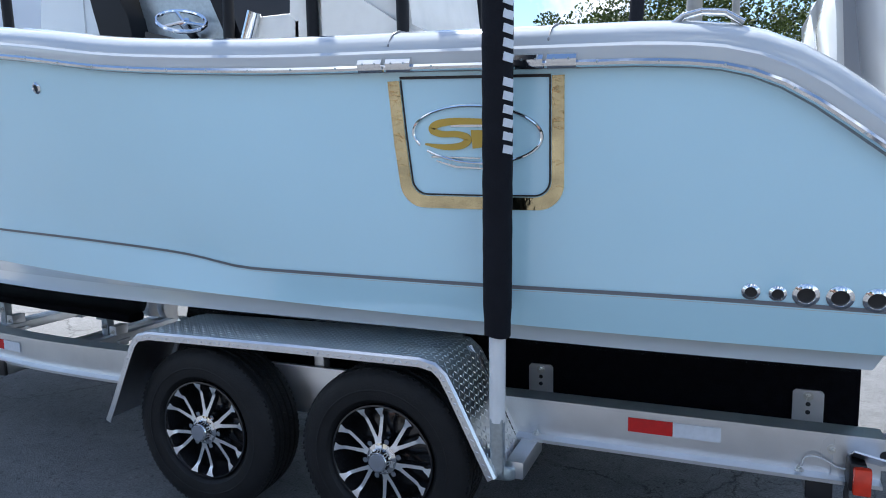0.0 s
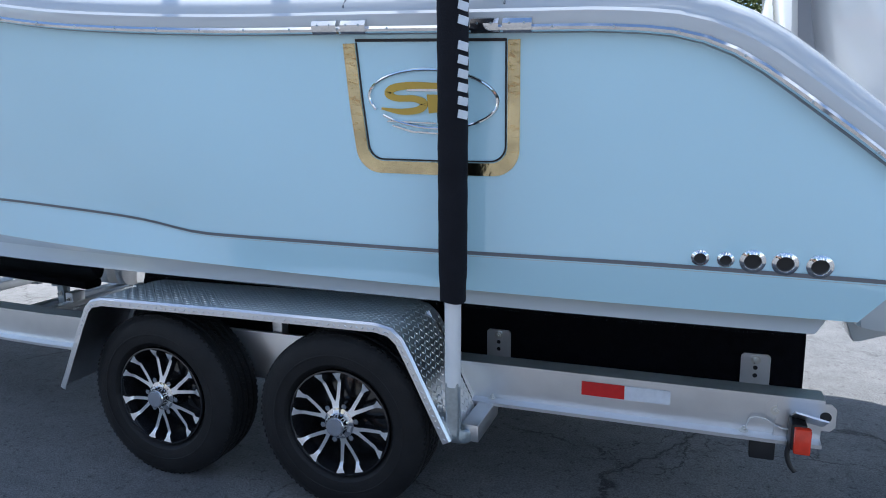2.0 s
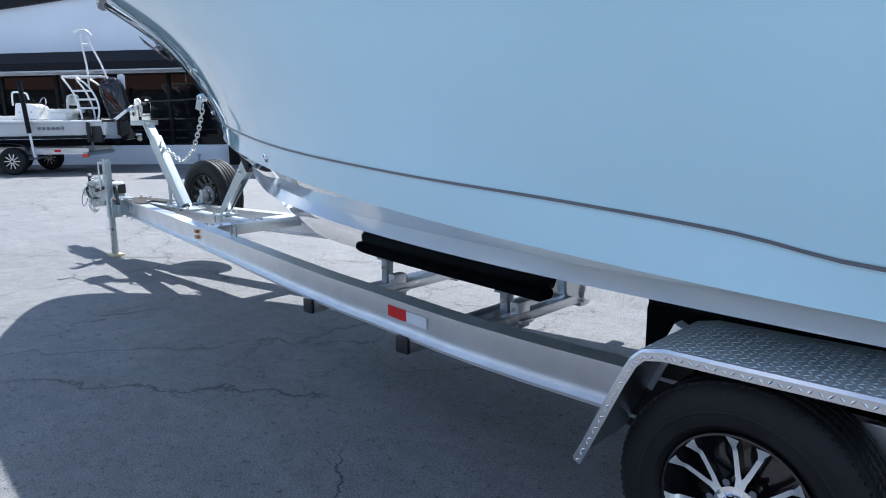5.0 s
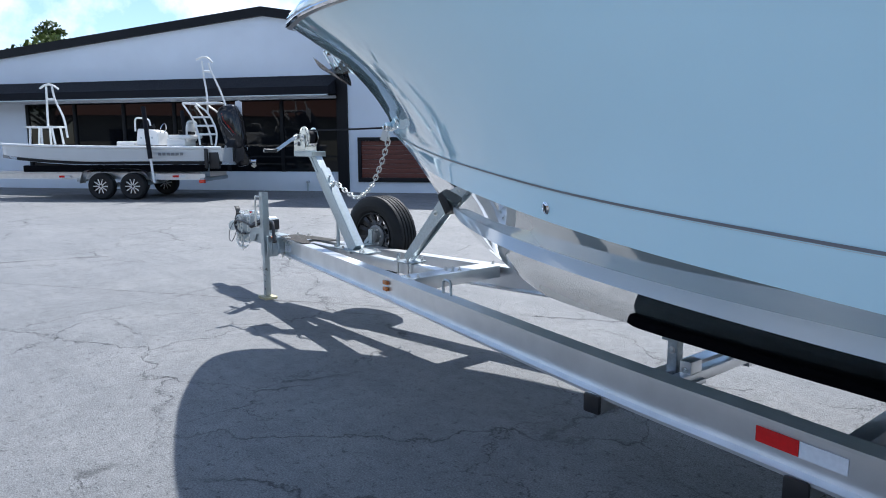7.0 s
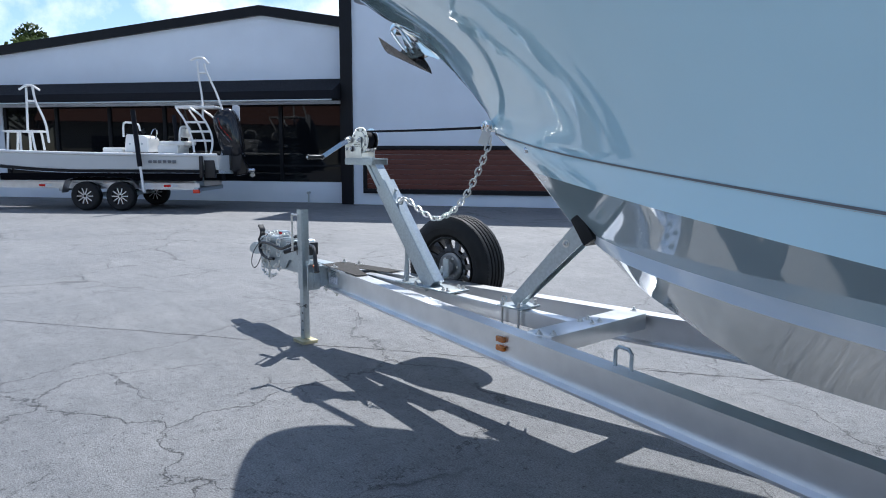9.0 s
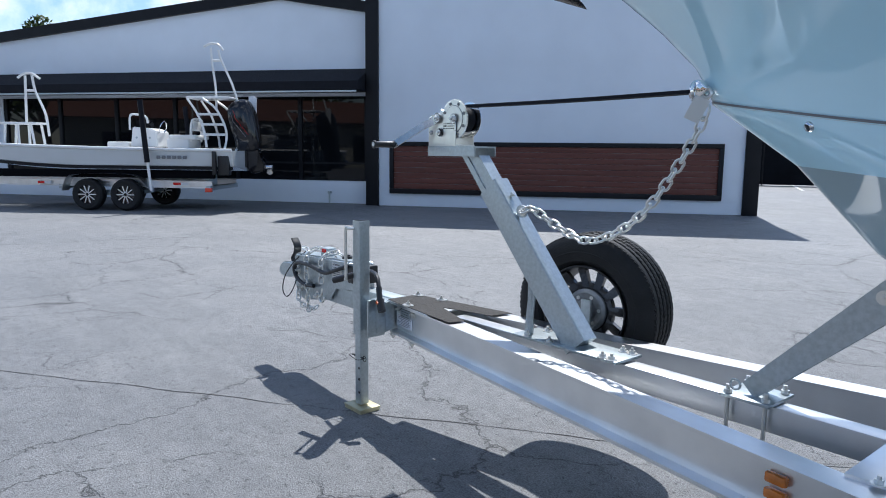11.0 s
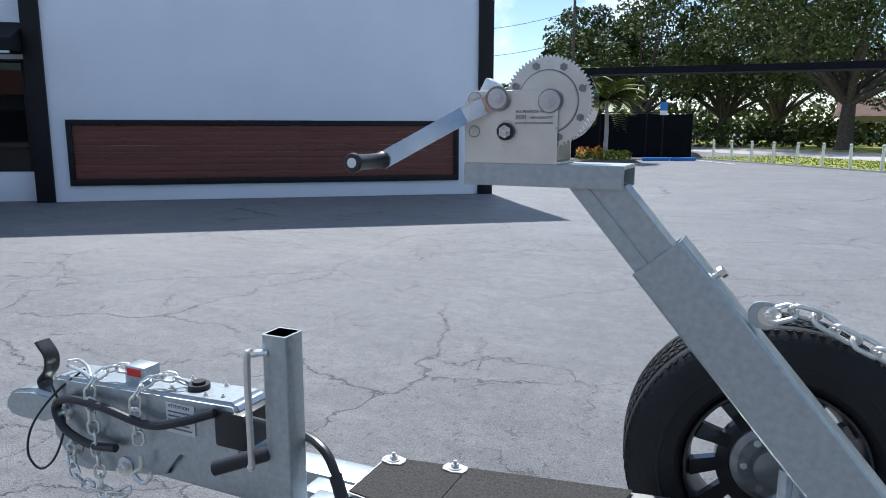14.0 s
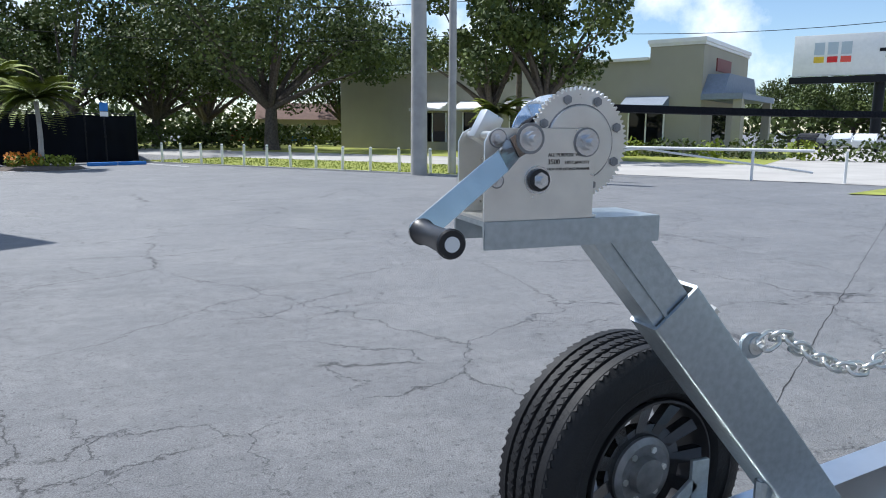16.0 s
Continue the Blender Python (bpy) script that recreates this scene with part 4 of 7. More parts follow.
for x, y in ((-6.80, -0.165), (-6.80, 0.045), (-6.96, 0.02)):
    bm = B()
    prism(bm, [(x + 0.032 * math.cos(a) * (1.2 if k % 2 else 1), y + 0.024 * math.sin(a)) for k, a in enumerate(np.linspace(0, 2 * math.pi, 8, endpoint=False))], 2, 0.589, 0.593)
    pad = part("clamp_plate", bm, ZINC, trailer)
    bolt(pad, (x, y, 0.593), (0, 0, 1), 0.010)
for x, y in ((-6.93, -0.118), (-6.78, -0.142)):
    bolt(trailer, (x, y, 0.545), (-0.13, -1, 0), 0.013)
for x, y in ((-6.95, -0.145), (-6.76, -0.172)):
    bolt(trailer, (x, y, 0.415), (0, 0, -1), 0.013)
# data plate and sticker on the near beam
def beam_sticker(name, x, z, w, h, m_, label, bars=0, bar_mat=None):
    bm = B()
    box(bm, (0, 0, 0), (w, 0.002, h))
    ob = part(name, bm, m_, trailer, label)
    ob.matrix_basis = pose(x, -0.113 + (x + 6.96) * -0.148 - 0.0055, z, 0, 0, -8.4)
    for i in range(bars):
        bm = B()
        box(bm, (-w * 0.06 * (i % 2), -0.0016, h * (0.36 - 0.72 * i / max(1, bars - 1))), (w * (0.86 - 0.12 * (i % 3)), 0.001, h * 0.05))
        part("print_bar", bm, bar_mat or BLACK_PL, ob)


GREYPRINT = mat("grey_print", (0.16, 0.17, 0.2), 0.6)
beam_sticker("data_plate", -6.865, 0.532, 0.10, 0.05, GALV, "small metal data plate", 4)
beam_sticker("sticker", -6.87, 0.485, 0.15, 0.055, WHITE_REFL, "pale printed sticker", 6, GREYPRINT)
# centre rail under the winch post
bm = B()
box(bm, (-5.60, -0.05, 0.53), (1.9, 0.075, 0.085), bevel=0.006)
part("centre_rail", bm, ALU, trailer, "aluminium centre rail")
bm = B()
box(bm, (-5.86, CY + 0.005, 0.584), (0.52, 0.16, 0.010), bevel=0.002)
base = part("post_base_plate", bm, GALV, trailer)
for x in (-5.63, -5.67, -5.93, -6.05):
    for dy in (-0.06, 0.065):
        bolt(base, (x, CY + dy, 0.589), (0, 0, 1), 0.012)

winch_post = new("winch_post")
winch_post.parent = trailer
winch_post["label"] = "telescoping galvanised winch post"
D = V(0.647, 0, -0.762)
NRM = V(0.762, 0, 0.647)


def slanted(bm, corner, length, wide, y0, y1, inset=0.0):
    """A tube of rounded square section whose left edge starts at corner and runs down D."""
    mid = corner + NRM * wide / 2 + V(0, (y0 + y1) / 2, 0)
    rings = []
    for a, k in ((0.0, 0.007), (0.0, 0.0), (length, 0.0)):
        rings.append([bm.verts.new(mid + D * a + NRM * p + V(0, q, 0)) for p, q in rounded(wide - 2 * k, y1 - y0 - 2 * k, 0.007 - k * 0.5, 4)])
    rings.insert(0, [bm.verts.new(v.co + D * 0.06) for v in rings[0]])
    n = len(rings[0])
    for ra, rb in zip(rings, rings[1:]):
        for k in range(n):
            bm.faces.new((ra[k], ra[(k + 1) % n], rb[(k + 1) % n], rb[k]))
    bm.faces.new(rings[-1])


bm = B()
slanted(bm, V(-6.372, 0, 1.148), 0.785, 0.115, -0.098, -0.016)
part("outer_tube", bm, GALV, winch_post, "mottled galvanised outer tube")
bm = B()
prism(bm, [(-6.508, 1.318), (-6.394, 1.318), (-6.394 + 0.647 * 0.36, 1.318 - 0.762 * 0.36), (-6.508 + 0.647 * 0.36, 1.318 - 0.762 * 0.36)], 1, -0.088, -0.026)
part("inner_tube", bm, GALV, winch_post)
# the open edge of the inner channel
bm = B()
c = V(-6.508, 0, 1.318) + NRM * 0.028
for k in (0,):
    a, b = c + D * 0.004, c + D * 0.225
    box(bm, (a + b) / 2 + V(0, -0.0895, 0), (0.006, 0.006, (a - b).length), Matrix.Rotation(math.atan2(-D.x, -D.z), 4, "Y"))
part("channel_lip", bm, GALV, winch_post)
bm = B()
prism(bm, [(-0.118, 1.313), (-0.118, 1.357), (0.012, 1.357), (0.012, 1.313), (0.006, 1.313), (0.006, 1.351), (-0.112, 1.351), (-0.112, 1.313)], 0, -6.714, -6.392)
bmesh.ops.bevel(bm, geom=list(bm.edges), offset=0.0015, segments=2, affect="EDGES")
part("winch_table", bm, GALV, winch_post, "galvanised channel table")
bm = B()
tube(bm, [(-6.075, -0.075, 0.59), (-6.075, -0.075, 0.80)], 0.014, 8)
box(bm, (-6.075, -0.075, 0.70), (0.035, 0.012, 0.22), Matrix.Rotation(0.1, 4, "Y"), bevel=0.003)
part("brace", bm, GALV, winch_post)
bm = B()
o = rounded(0.056, 0.05, 0.022, 5)
prism(bm, [(-6.135 + a, 1.092 + b) for a, b in o], 1, -0.084, -0.076)
lug = part("chain_lug", bm, GALV, winch_post)
bolt(lug, (-6.128, -0.084, 1.092), (0, -1, 0), 0.011)
bm = B()
q = V(-6.225, -0.055, 1.15)
cyl(bm, q, q + NRM * 0.022, 0.006, 10)
cyl(bm, q + NRM * 0.012, q + NRM * 0.022, 0.012, 6)
part("set_screw", bm, ZINC, winch_post)

# winch
winch = thing("hand_winch", "zinc-plated hand winch with open gear and cranked handle", "winch")
WX0, WX1, WZ0, WZ1 = -6.714, -6.522, 1.357, 1.500
for y, nm in ((-0.112, "side_plate"), (-0.004, "side_plate")):
    bm = B()
    o = [(WX0, WZ0), (WX1, WZ0)] + [(WX1, WZ1 - 0.012), (WX1 - 0.012, WZ1), (WX0 + 0.022, WZ1), (WX0 + 0.008, WZ1 - 0.007), (WX0, WZ1 - 0.022)]
    prism(bm, o, 1, y - 0.002, y + 0.002)
    bmesh.ops.bevel(bm, geom=list(bm.edges), offset=0.0008, segments=1, affect="EDGES")
    plate = part(nm, bm, ZINC, winch, "zinc-plated side plate")
    if y < -0.1:
        near_plate = plate
bm = B()
box(bm, (WX0 + 0.10, -0.058, WZ0 + 0.003), (0.20, 0.108, 0.005), bevel=0.001)
part("base_strap", bm, ZINC, winch)
GC = V(-6.545, 0, 1.477)
bm = B()
nt = 66
prof = []
for k in range(nt * 4):
    a = 2 * math.pi * k / (nt * 4)
    r = 0.0885 if k % 4 in (1, 2) else 0.0832
    prof.append((GC.x + r * math.cos(a), GC.z + r * math.sin(a)))
prism(bm, prof, 1, -0.104, -0.097)
gear = part("gear", bm, ZINC, winch, "toothed drum gear")
bm = B()
lathe(bm, [(0.060, -0.0005), (0.058, -0.003), (0.0, -0.003)], 40, Matrix.Translation((GC.x, -0.1045, GC.z)) @ Matrix.Rotation(radians(90), 4, "X") @ Matrix.Scale(-1, 4, (0, 0, 1)))
part("gear_web", bm, ZINC, gear)
bm = B()
lathe(bm, [(0.0615, 0.0), (0.0605, 0.0018), (0.0585, 0.0018), (0.058, 0.0)], 48, Matrix.Translation((GC.x, -0.104, GC.z)) @ Matrix.Rotation(radians(90), 4, "X"))
part("gear_ring", bm, DULL_STEEL, gear)
for k in range(8):
    a = 2 * math.pi * k / 8 + 0.35
    p = (GC.x + 0.0715 * math.cos(a), -0.104, GC.z + 0.0715 * math.sin(a))
    bm = B()
    cyl(bm, p, (p[0], -0.1075, p[2]), 0.0075, 6)
    cyl(bm, p, (p[0], -0.1082, p[2]), 0.0035, 10)
    part("rivet", bm, DULL_STEEL, gear)
bm = B()
cyl(bm, (GC.x - 0.005, -0.1052, GC.z + 0.05), (GC.x - 0.005, -0.1046, GC.z + 0.05), 0.007, 14)
part("hole", bm, BLACK_PL, gear)
bm = B()
lathe(bm, [(0.080, -0.012), (0.080, -0.015), (0.03, -0.02), (0.03, -0.085), (0.080, -0.09), (0.080, -0.093)], 40, Matrix.Translation((GC.x, 0, GC.z)) @ Matrix.Rotation(radians(90), 4, "X") @ Matrix.Scale(-1, 4, (0, 0, 1)))
part("drum", bm, CHROME, winch, "bright drum flange")
bm = B()
lathe(bm, [(0.0, -0.024), (0.055, -0.024), (0.055, -0.084), (0.0, -0.084)], 32, Matrix.Translation((GC.x, 0, GC.z)) @ Matrix.Rotation(radians(90), 4, "X") @ Matrix.Scale(-1, 4, (0, 0, 1)))
part("webbing_roll", bm, CANVAS, winch, "rolled black webbing")
for x, z, r in ((-6.624, 1.420, 0.0155), (-6.642, 1.484, 0.0135), (-6.538, 1.478, 0.0145), (-6.692, 1.484, 0.009), (-6.693, 1.420, 0.007)):
    bolt(near_plate, (x, -0.114 - (0.008 if r == 0.0135 else 0), z), (0, -1, 0), r * 0.85, BOLT_ZINC)
# dull dark discs added round the bolts as their shadow outline
for x, z, r in ((-6.642, 1.484, 0.024), (-6.538, 1.478, 0.0235), (-6.692, 1.484, 0.0145), (-6.693, 1.420, 0.012)):
    bm = B()
    y_ = -0.1225 if r == 0.024 else -0.114
    cyl(bm, (x, y_, z), (x, y_ - 0.0012, z), r, 24)
    part("bolt_shadow_disc", bm, DULL_STEEL, near_plate)
bm = B()
cyl(bm, (-6.624, -0.114, 1.42), (-6.624, -0.124, 1.42), 0.0175, 24)
part("nut_collar", bm, BLACK_PL, near_plate)
for x, z in ((-6.695, 1.489), (-6.60, 1.40)):
    bm = B()
    cyl(bm, (x, -0.11, z), (x, -0.005, z), 0.006, 12)
    part("spacer_rod", bm, ZINC, winch)
bm = B()
box(bm, (-6.685, -0.05, 1.50), (0.035, 0.03, 0.05), Matrix.Rotation(0.5, 4, "Y"), bevel=0.005)
part("ratchet_pawl", bm, ZINC, winch)
# writing on the plate
def lettering(text, x, y, z, size, parent, material):
    cu = bpy.data.curves.new("lettering", "FONT")
    cu.body, cu.size, cu.extrude, cu.align_x = text, size, 0.0003, "LEFT"
    ob = new("tmp", cu)
    me = bpy.data.meshes.new_from_object(ob.evaluated_get(bpy.context.evaluated_depsgraph_get()))
    bpy.data.objects.remove(ob)
    me.materials.append(material)
    t = new("lettering", me)
    t.parent = parent
    t.matrix_basis = pose(x, y, z, 90, 0, 0)
    return t


STAMP = mat("stamped_grey", (0.035, 0.034, 0.03), 0.7)
bpy.context.view_layer.update()
lettering("ALL PURPOSE WINCH", -6.606, -0.1146, 1.456, 0.0077, near_plate, STAMP)
lettering("3500", -6.607, -0.1146, 1.444, 0.0112, near_plate, STAMP)
lettering("LBS CAPACITY", -6.576, -0.1146, 1.4445, 0.0069, near_plate, STAMP)
lettering("NOT FOR LIFTING HUMANS", -6.607, -0.1146, 1.4345, 0.0060, near_plate, STAMP)
# handle
bm = B()
pts = [(-6.642, -0.119, 1.484), (-6.668, -0.121, 1.470), (-6.700, -0.150, 1.452), (-6.848, -0.216, 1.363)]
w = 0.017
for (xa, ya, za), (xb, yb, zb) in zip(pts, pts[1:]):
    d = V(xb - xa, yb - ya, zb - za)
    side = d.cross(V(0, 1, 0)).normalized() * w
    th = V(0, -0.0025, 0)
    vs = [bm.verts.new(V(*p) + s + t) for p in ((xa, ya, za), (xb, yb, zb)) for s in (side, -side) for t in (th, -th)]
    for q in ((0, 1, 5, 4), (2, 3, 7, 6), (0, 2, 6, 4), (1, 3, 7, 5), (0, 1, 3, 2), (4, 5, 7, 6)):
        bm.faces.new([vs[i] for i in q])
cyl(bm, (-6.642, -0.1165, 1.484), (-6.642, -0.1215, 1.484), 0.018, 20)
cyl(bm, (-6.848, -0.2135, 1.363), (-6.848, -0.2185, 1.363), 0.017, 20)
handle = part("crank_handle", bm, BRIGHT_ZINC, winch, "flat zinc-plated crank")
bm = B()
lathe(bm, [(0.0, 0.0), (0.0165, 0.0), (0.018, 0.004), (0.015, 0.009), (0.0145, 0.05), (0.0155, 0.1), (0.0185, 0.107), (0.0185, 0.112), (0.0165, 0.1145), (0.0, 0.1145)], 28, Matrix.Translation((-6.848, -0.2185, 1.363)) @ Matrix.Rotation(radians(90), 4, "X"))
part("grip", bm, BLACK_PL, handle, "ribbed black plastic grip")
bm = B()
cyl(bm, (-6.848, -0.333, 1.363), (-6.848, -0.3345, 1.363), 0.0095, 24)
part("grip_cap", bm, PALE_LABEL, handle)

# strap to the bow eye
bm = B()
a, b = V(-6.50, -0.058, 1.534), V(-5.40, -0.058, 1.533)
for i in range(1):
    sweep(bm, [a.lerp(b, k / 12) + V(0, 0, -0.003 * math.sin(math.pi * k / 12)) for k in range(13)], [(-0.025, -0.006), (0.025, -0.006), (0.025, 0.006), (-0.025, 0.006)])
strap = tagged(part("winch_strap", bm, CANVAS), "taut black webbing strap from winch to bow eye", "strap")
bm = B()
tube(bm, smooth_path([(-5.40, -0.058, 1.533), (-5.385, -0.05, 1.548), (-5.36, -0.045, 1.545), (-5.345, -0.045, 1.525), (-5.36, -0.05, 1.512), (-5.378, -0.055, 1.52)], 5), 0.006, 8)
part("snap_hook", bm, ZINC, strap, "zinc-plated snap hook")


def link_mesh(name, length, width, r, material):
    bm = B()
    pts = []
    for k in range(18):
        a = 2 * math.pi * k / 18
        pts.append(((length / 2 - width / 2) * (1 if math.cos(a) > 0 else -1) * (1 if abs(math.cos(a)) > 0.05 else 0) + width / 2 * math.cos(a), width / 2 * math.sin(a), 0))
    tube(bm, pts, r, 7, closed=True)
    bmesh.ops.recalc_face_normals(bm, faces=bm.faces)
    me = bpy.data.meshes.new(name)
    bm.to_mesh(me)
    bm.free()
    me.polygons.foreach_set("use_smooth", [True] * len(me.polygons))
    me.materials.append(material)
    return me


LINK = link_mesh("link", 0.050, 0.030, 0.0048, ZINC)
SMALL_LINK = link_mesh("link", 0.042, 0.027, 0.0042, ZINC)


def chain(name, label, pts, me, pitch):
    p = smooth_path(pts, 24)
    cum = [0.0]
    for a, b in zip(p, p[1:]):
        cum.append(cum[-1] + (b - a).length)
    arr = np.array([tuple(q) for q in p])
    at = lambda s: V(*[float(np.interp(s, cum, arr[:, k])) for k in range(3)])
    top = tagged(new(name), label, "chain")
    for i in range(int(cum[-1] / pitch)):
        s = (i + 0.5) * pitch
        c, d = at(s), (at(s + 0.006) - at(s - 0.006)).normalized()
        ob = new("link", me)
        ob.parent = top
        ob.matrix_basis = Matrix.Translation(c) @ d.to_track_quat("X", "Z").to_matrix().to_4x4() @ Matrix.Rotation(radians(45 + 90 * (i % 2)), 4, "X")
    return top


chain("bow_safety_chain", "zinc-plated safety chain slung from winch post to bow eye",
      [(-6.125, -0.095, 1.095), (-6.07, -0.085, 1.105), (-5.99, -0.07, 1.062), (-5.89, -0.06, 1.018), (-5.80, -0.06, 1.003), (-5.69, -0.06, 1.04), (-5.57, -0.06, 1.125), (-5.47, -0.06, 1.25), (-5.38, -0.06, 1.40), (-5.345, -0.05, 1.51)], LINK, 0.0385)
bm = B()
box(bm, (-5.37, -0.085, 1.475), (0.05, 0.003, 0.08), Matrix.Rotation(0.5, 4, "Y") @ Matrix.Rotation(0.5, 4, "Z"))
tagged(part("paper_tag", bm, PALE_LABEL), "small white tag hanging at the bow eye", "tag")

# bow stop
stop = new("bow_stop")
stop.parent = trailer
stop["label"] = "galvanised bow stop with a black rubber block"
for y in (-0.075, -0.015):
    bm = B()
    a, b = V(-5.14, y, 0.60), V(-4.70, y, 1.035)
    d = (b - a).normalized()
    n_ = V(-d.z, 0, d.x)
    o = [a - n_ * 0.03, b - n_ * 0.055 - d * 0.04, b + d * 0.02, b + n_ * 0.045, a + n_ * 0.03]
    prism(bm, [(p.x, p.z) for p in o], 1, y - 0.003, y + 0.003)
    part("side_strap", bm, GALV, stop)
bm = B()
a, b = V(-5.10, -0.045, 0.64), V(-4.87, -0.045, 0.87)
box(bm, (a + b) / 2, (0.055, 0.05, 0.32), Matrix.Rotation(0.785, 4, "Y"), bevel=0.004)
part("stop_tube", bm, GALV, stop)
bm = B()
box(bm, (-4.685, -0.045, 1.035), (0.075, 0.10, 0.155), Matrix.Rotation(-0.62, 4, "Y"), bevel=0.014)
part("rubber_block", bm, RUBBER, stop, "black rubber bow block")
bm = B()
box(bm, (-5.13, -0.045, 0.582), (0.16, 0.17, 0.010), bevel=0.002)
part("foot_plate", bm, GALV, stop)
for x, y in ((-5.19, -0.11), (-5.07, -0.11), (-5.19, 0.02), (-5.07, 0.02)):
    bm = B()
    cyl(bm, (x, y, 0.47), (x, y, 0.615), 0.007, 8)
    cyl(bm, (x, y, 0.588), (x, y, 0.60), 0.013, 6)
    part("u_bolt", bm, ZINC, stop)
bolt(stop, (-4.79, -0.078, 0.955), (0, -1, 0), 0.012)
bolt(stop, (-4.97, -0.05, 0.80), (-0.7, 0, 0.7), 0.010)
bm = B()
tube(bm, [(-5.16 + 0.016 * math.cos(a), -0.125, 0.625 + 0.016 * math.sin(a)) for a in np.linspace(0, 2 * math.pi, 14, endpoint=False)], 0.004, 6, closed=True)
part("ring", bm, GALV, stop)

# spare wheel on its carrier
spare = spoke_wheel("spare_wheel", (-6.093, 0.357, 0.634), "spare trailer tyre on a black spoked rim", 0.1, 0.162, "plain")
bm = B()
box(bm, (-6.0, 0.19, 0.65), (0.05, 0.012, 0.12), bevel=0.003)
box(bm, (-6.0, 0.16, 0.59), (0.06, 0.10, 0.012), bevel=0.003)
box(bm, (-6.05, 0.19, 0.62), (0.10, 0.012, 0.03), Matrix.Rotation(-0.7, 4, "Y"), bevel=0.003)
part("spare_carrier", bm, GALV, trailer, "galvanised spare wheel carrier")

# jack
jack = new("tongue_jack")
jack.parent = trailer
jack["label"] = "square galvanised drop-leg tongue jack"
JX, JY = -7.09, -0.245
bm = B()
sweep(bm, [(JX, JY, 0.40), (JX, JY, 0.985)], [(a, b) for a, b in rounded(0.064, 0.064, 0.006, 3)], up=(1, 0, 0), cap=False)
sweep(bm, [(JX, JY, 0.40), (JX, JY, 0.985)], [(a, b) for a, b in rounded(0.054, 0.054, 0.004, 3)], up=(1, 0, 0), cap=False)
bmesh.ops.bridge_loops(bm, edges=[e for e in bm.edges if all(abs(v.co.z - 0.985) < 1e-4 for v in e.verts)])
bmesh.ops.bridge_loops(bm, edges=[e for e in bm.edges if all(abs(v.co.z - 0.40) < 1e-4 for v in e.verts)])
part("outer_leg", bm, GALV, jack, "galvanised square tube")
bm = B()
box(bm, (JX, JY, 0.70), (0.05, 0.05, 0.5))
part("screw_core", bm, ZINC, jack)
bm = B()
box(bm, (JX, JY, 0.24), (0.050, 0.050, 0.42), bevel=0.004)
inner = part("drop_leg", bm, GALV, jack)
for z in (0.095, 0.165, 0.225):
    bm = B()
    cyl(bm, (JX + 0.012, JY - 0.0262, z), (JX + 0.012, JY - 0.0248, z), 0.0075, 12)
    part("hole", bm, BLACK_PL, inner)
bm = B()
box(bm, (JX, JY, 0.020), (0.155, 0.125, 0.008), bevel=0.003)
box(bm, (JX, JY, 0.008), (0.148, 0.118, 0.016))
part("foot_plate", bm, ZINC_YELLOW, jack, "yellow zinc foot plate")
bm = B()
cyl(bm, (JX - 0.055, JY - 0.02, 0.283), (JX + 0.05, JY - 0.02, 0.283), 0.005, 8)
tube(bm, [(JX + 0.055 + 0.014 * math.cos(a), JY - 0.02, 0.283 + 0.014 * math.sin(a)) for a in np.linspace(0, 6.28, 12, endpoint=False)], 0.002, 6, closed=True)
tube(bm, smooth_path([(JX - 0.055, JY - 0.02, 0.283), (JX - 0.04, JY - 0.05, 0.29), (JX + 0.02, JY - 0.045, 0.275), (JX + 0.055, JY - 0.03, 0.283)], 5), 0.002, 6)
part("pull_pin", bm, BLACK_PL, jack)
bm = B()
tube(bm, smooth_path([(JX - 0.02, JY - 0.03, 0.945), (JX - 0.04, JY - 0.05, 0.945), (JX - 0.05, JY - 0.06, 0.93), (JX - 0.05, JY - 0.06, 0.70), (JX - 0.05, JY - 0.065, 0.69)], 6), 0.008)
crank = part("crank", bm, ZINC, jack)
bm = B()
cyl(bm, (JX - 0.03, JY - 0.02, 0.705), (JX - 0.15, JY - 0.07, 0.665), 0.017, 16)
part("grip", bm, BLACK_PL, crank, "black plastic grip")
bm = B()
box(bm, (JX + 0.07, JY + 0.05, 0.50), (0.085, 0.07, 0.16), bevel=0.006)
box(bm, (JX + 0.10, JY + 0.02, 0.50), (0.012, 0.10, 0.19), bevel=0.003)
box(bm, (JX + 0.05, JY + 0.13, 0.50), (0.13, 0.12, 0.15), bevel=0.004)
part("jack_bracket", bm, GALV, jack)

# coupler with surge brake
coupler = new("surge_coupler")
coupler.parent = trailer
coupler["label"] = "galvanised surge brake coupler"
CPL = Matrix.Translation((0, 0, 0))
bm = B()
box(bm, (-7.45, CY, 0.52), (1.05, 0.092, 0.125), bevel=0.008)
part("draw_tube", bm, GALV, coupler)
bm = B()
o = [(-8.05, 0.52), (-8.05, 0.672), (-8.02, 0.702), (-7.35, 0.728), (-7.33, 0.70), (-7.33, 0.56), (-7.55, 0.56), (-7.60, 0.47), (-7.94, 0.42), (-8.0, 0.44)]
prism(bm, o, 1, CY - 0.062, CY + 0.062)
bmesh.ops.bevel(bm, geom=list(bm.edges), offset=0.010, segments=3, affect="EDGES")
part("housing", bm, GALV, coupler, "grey galvanised actuator housing")
bm = B()
box(bm, (-7.36, CY, 0.655), (0.10, 0.14, 0.10), bevel=0.01)
part("master_cylinder", bm, BLACK_PL, coupler)
bm = B()
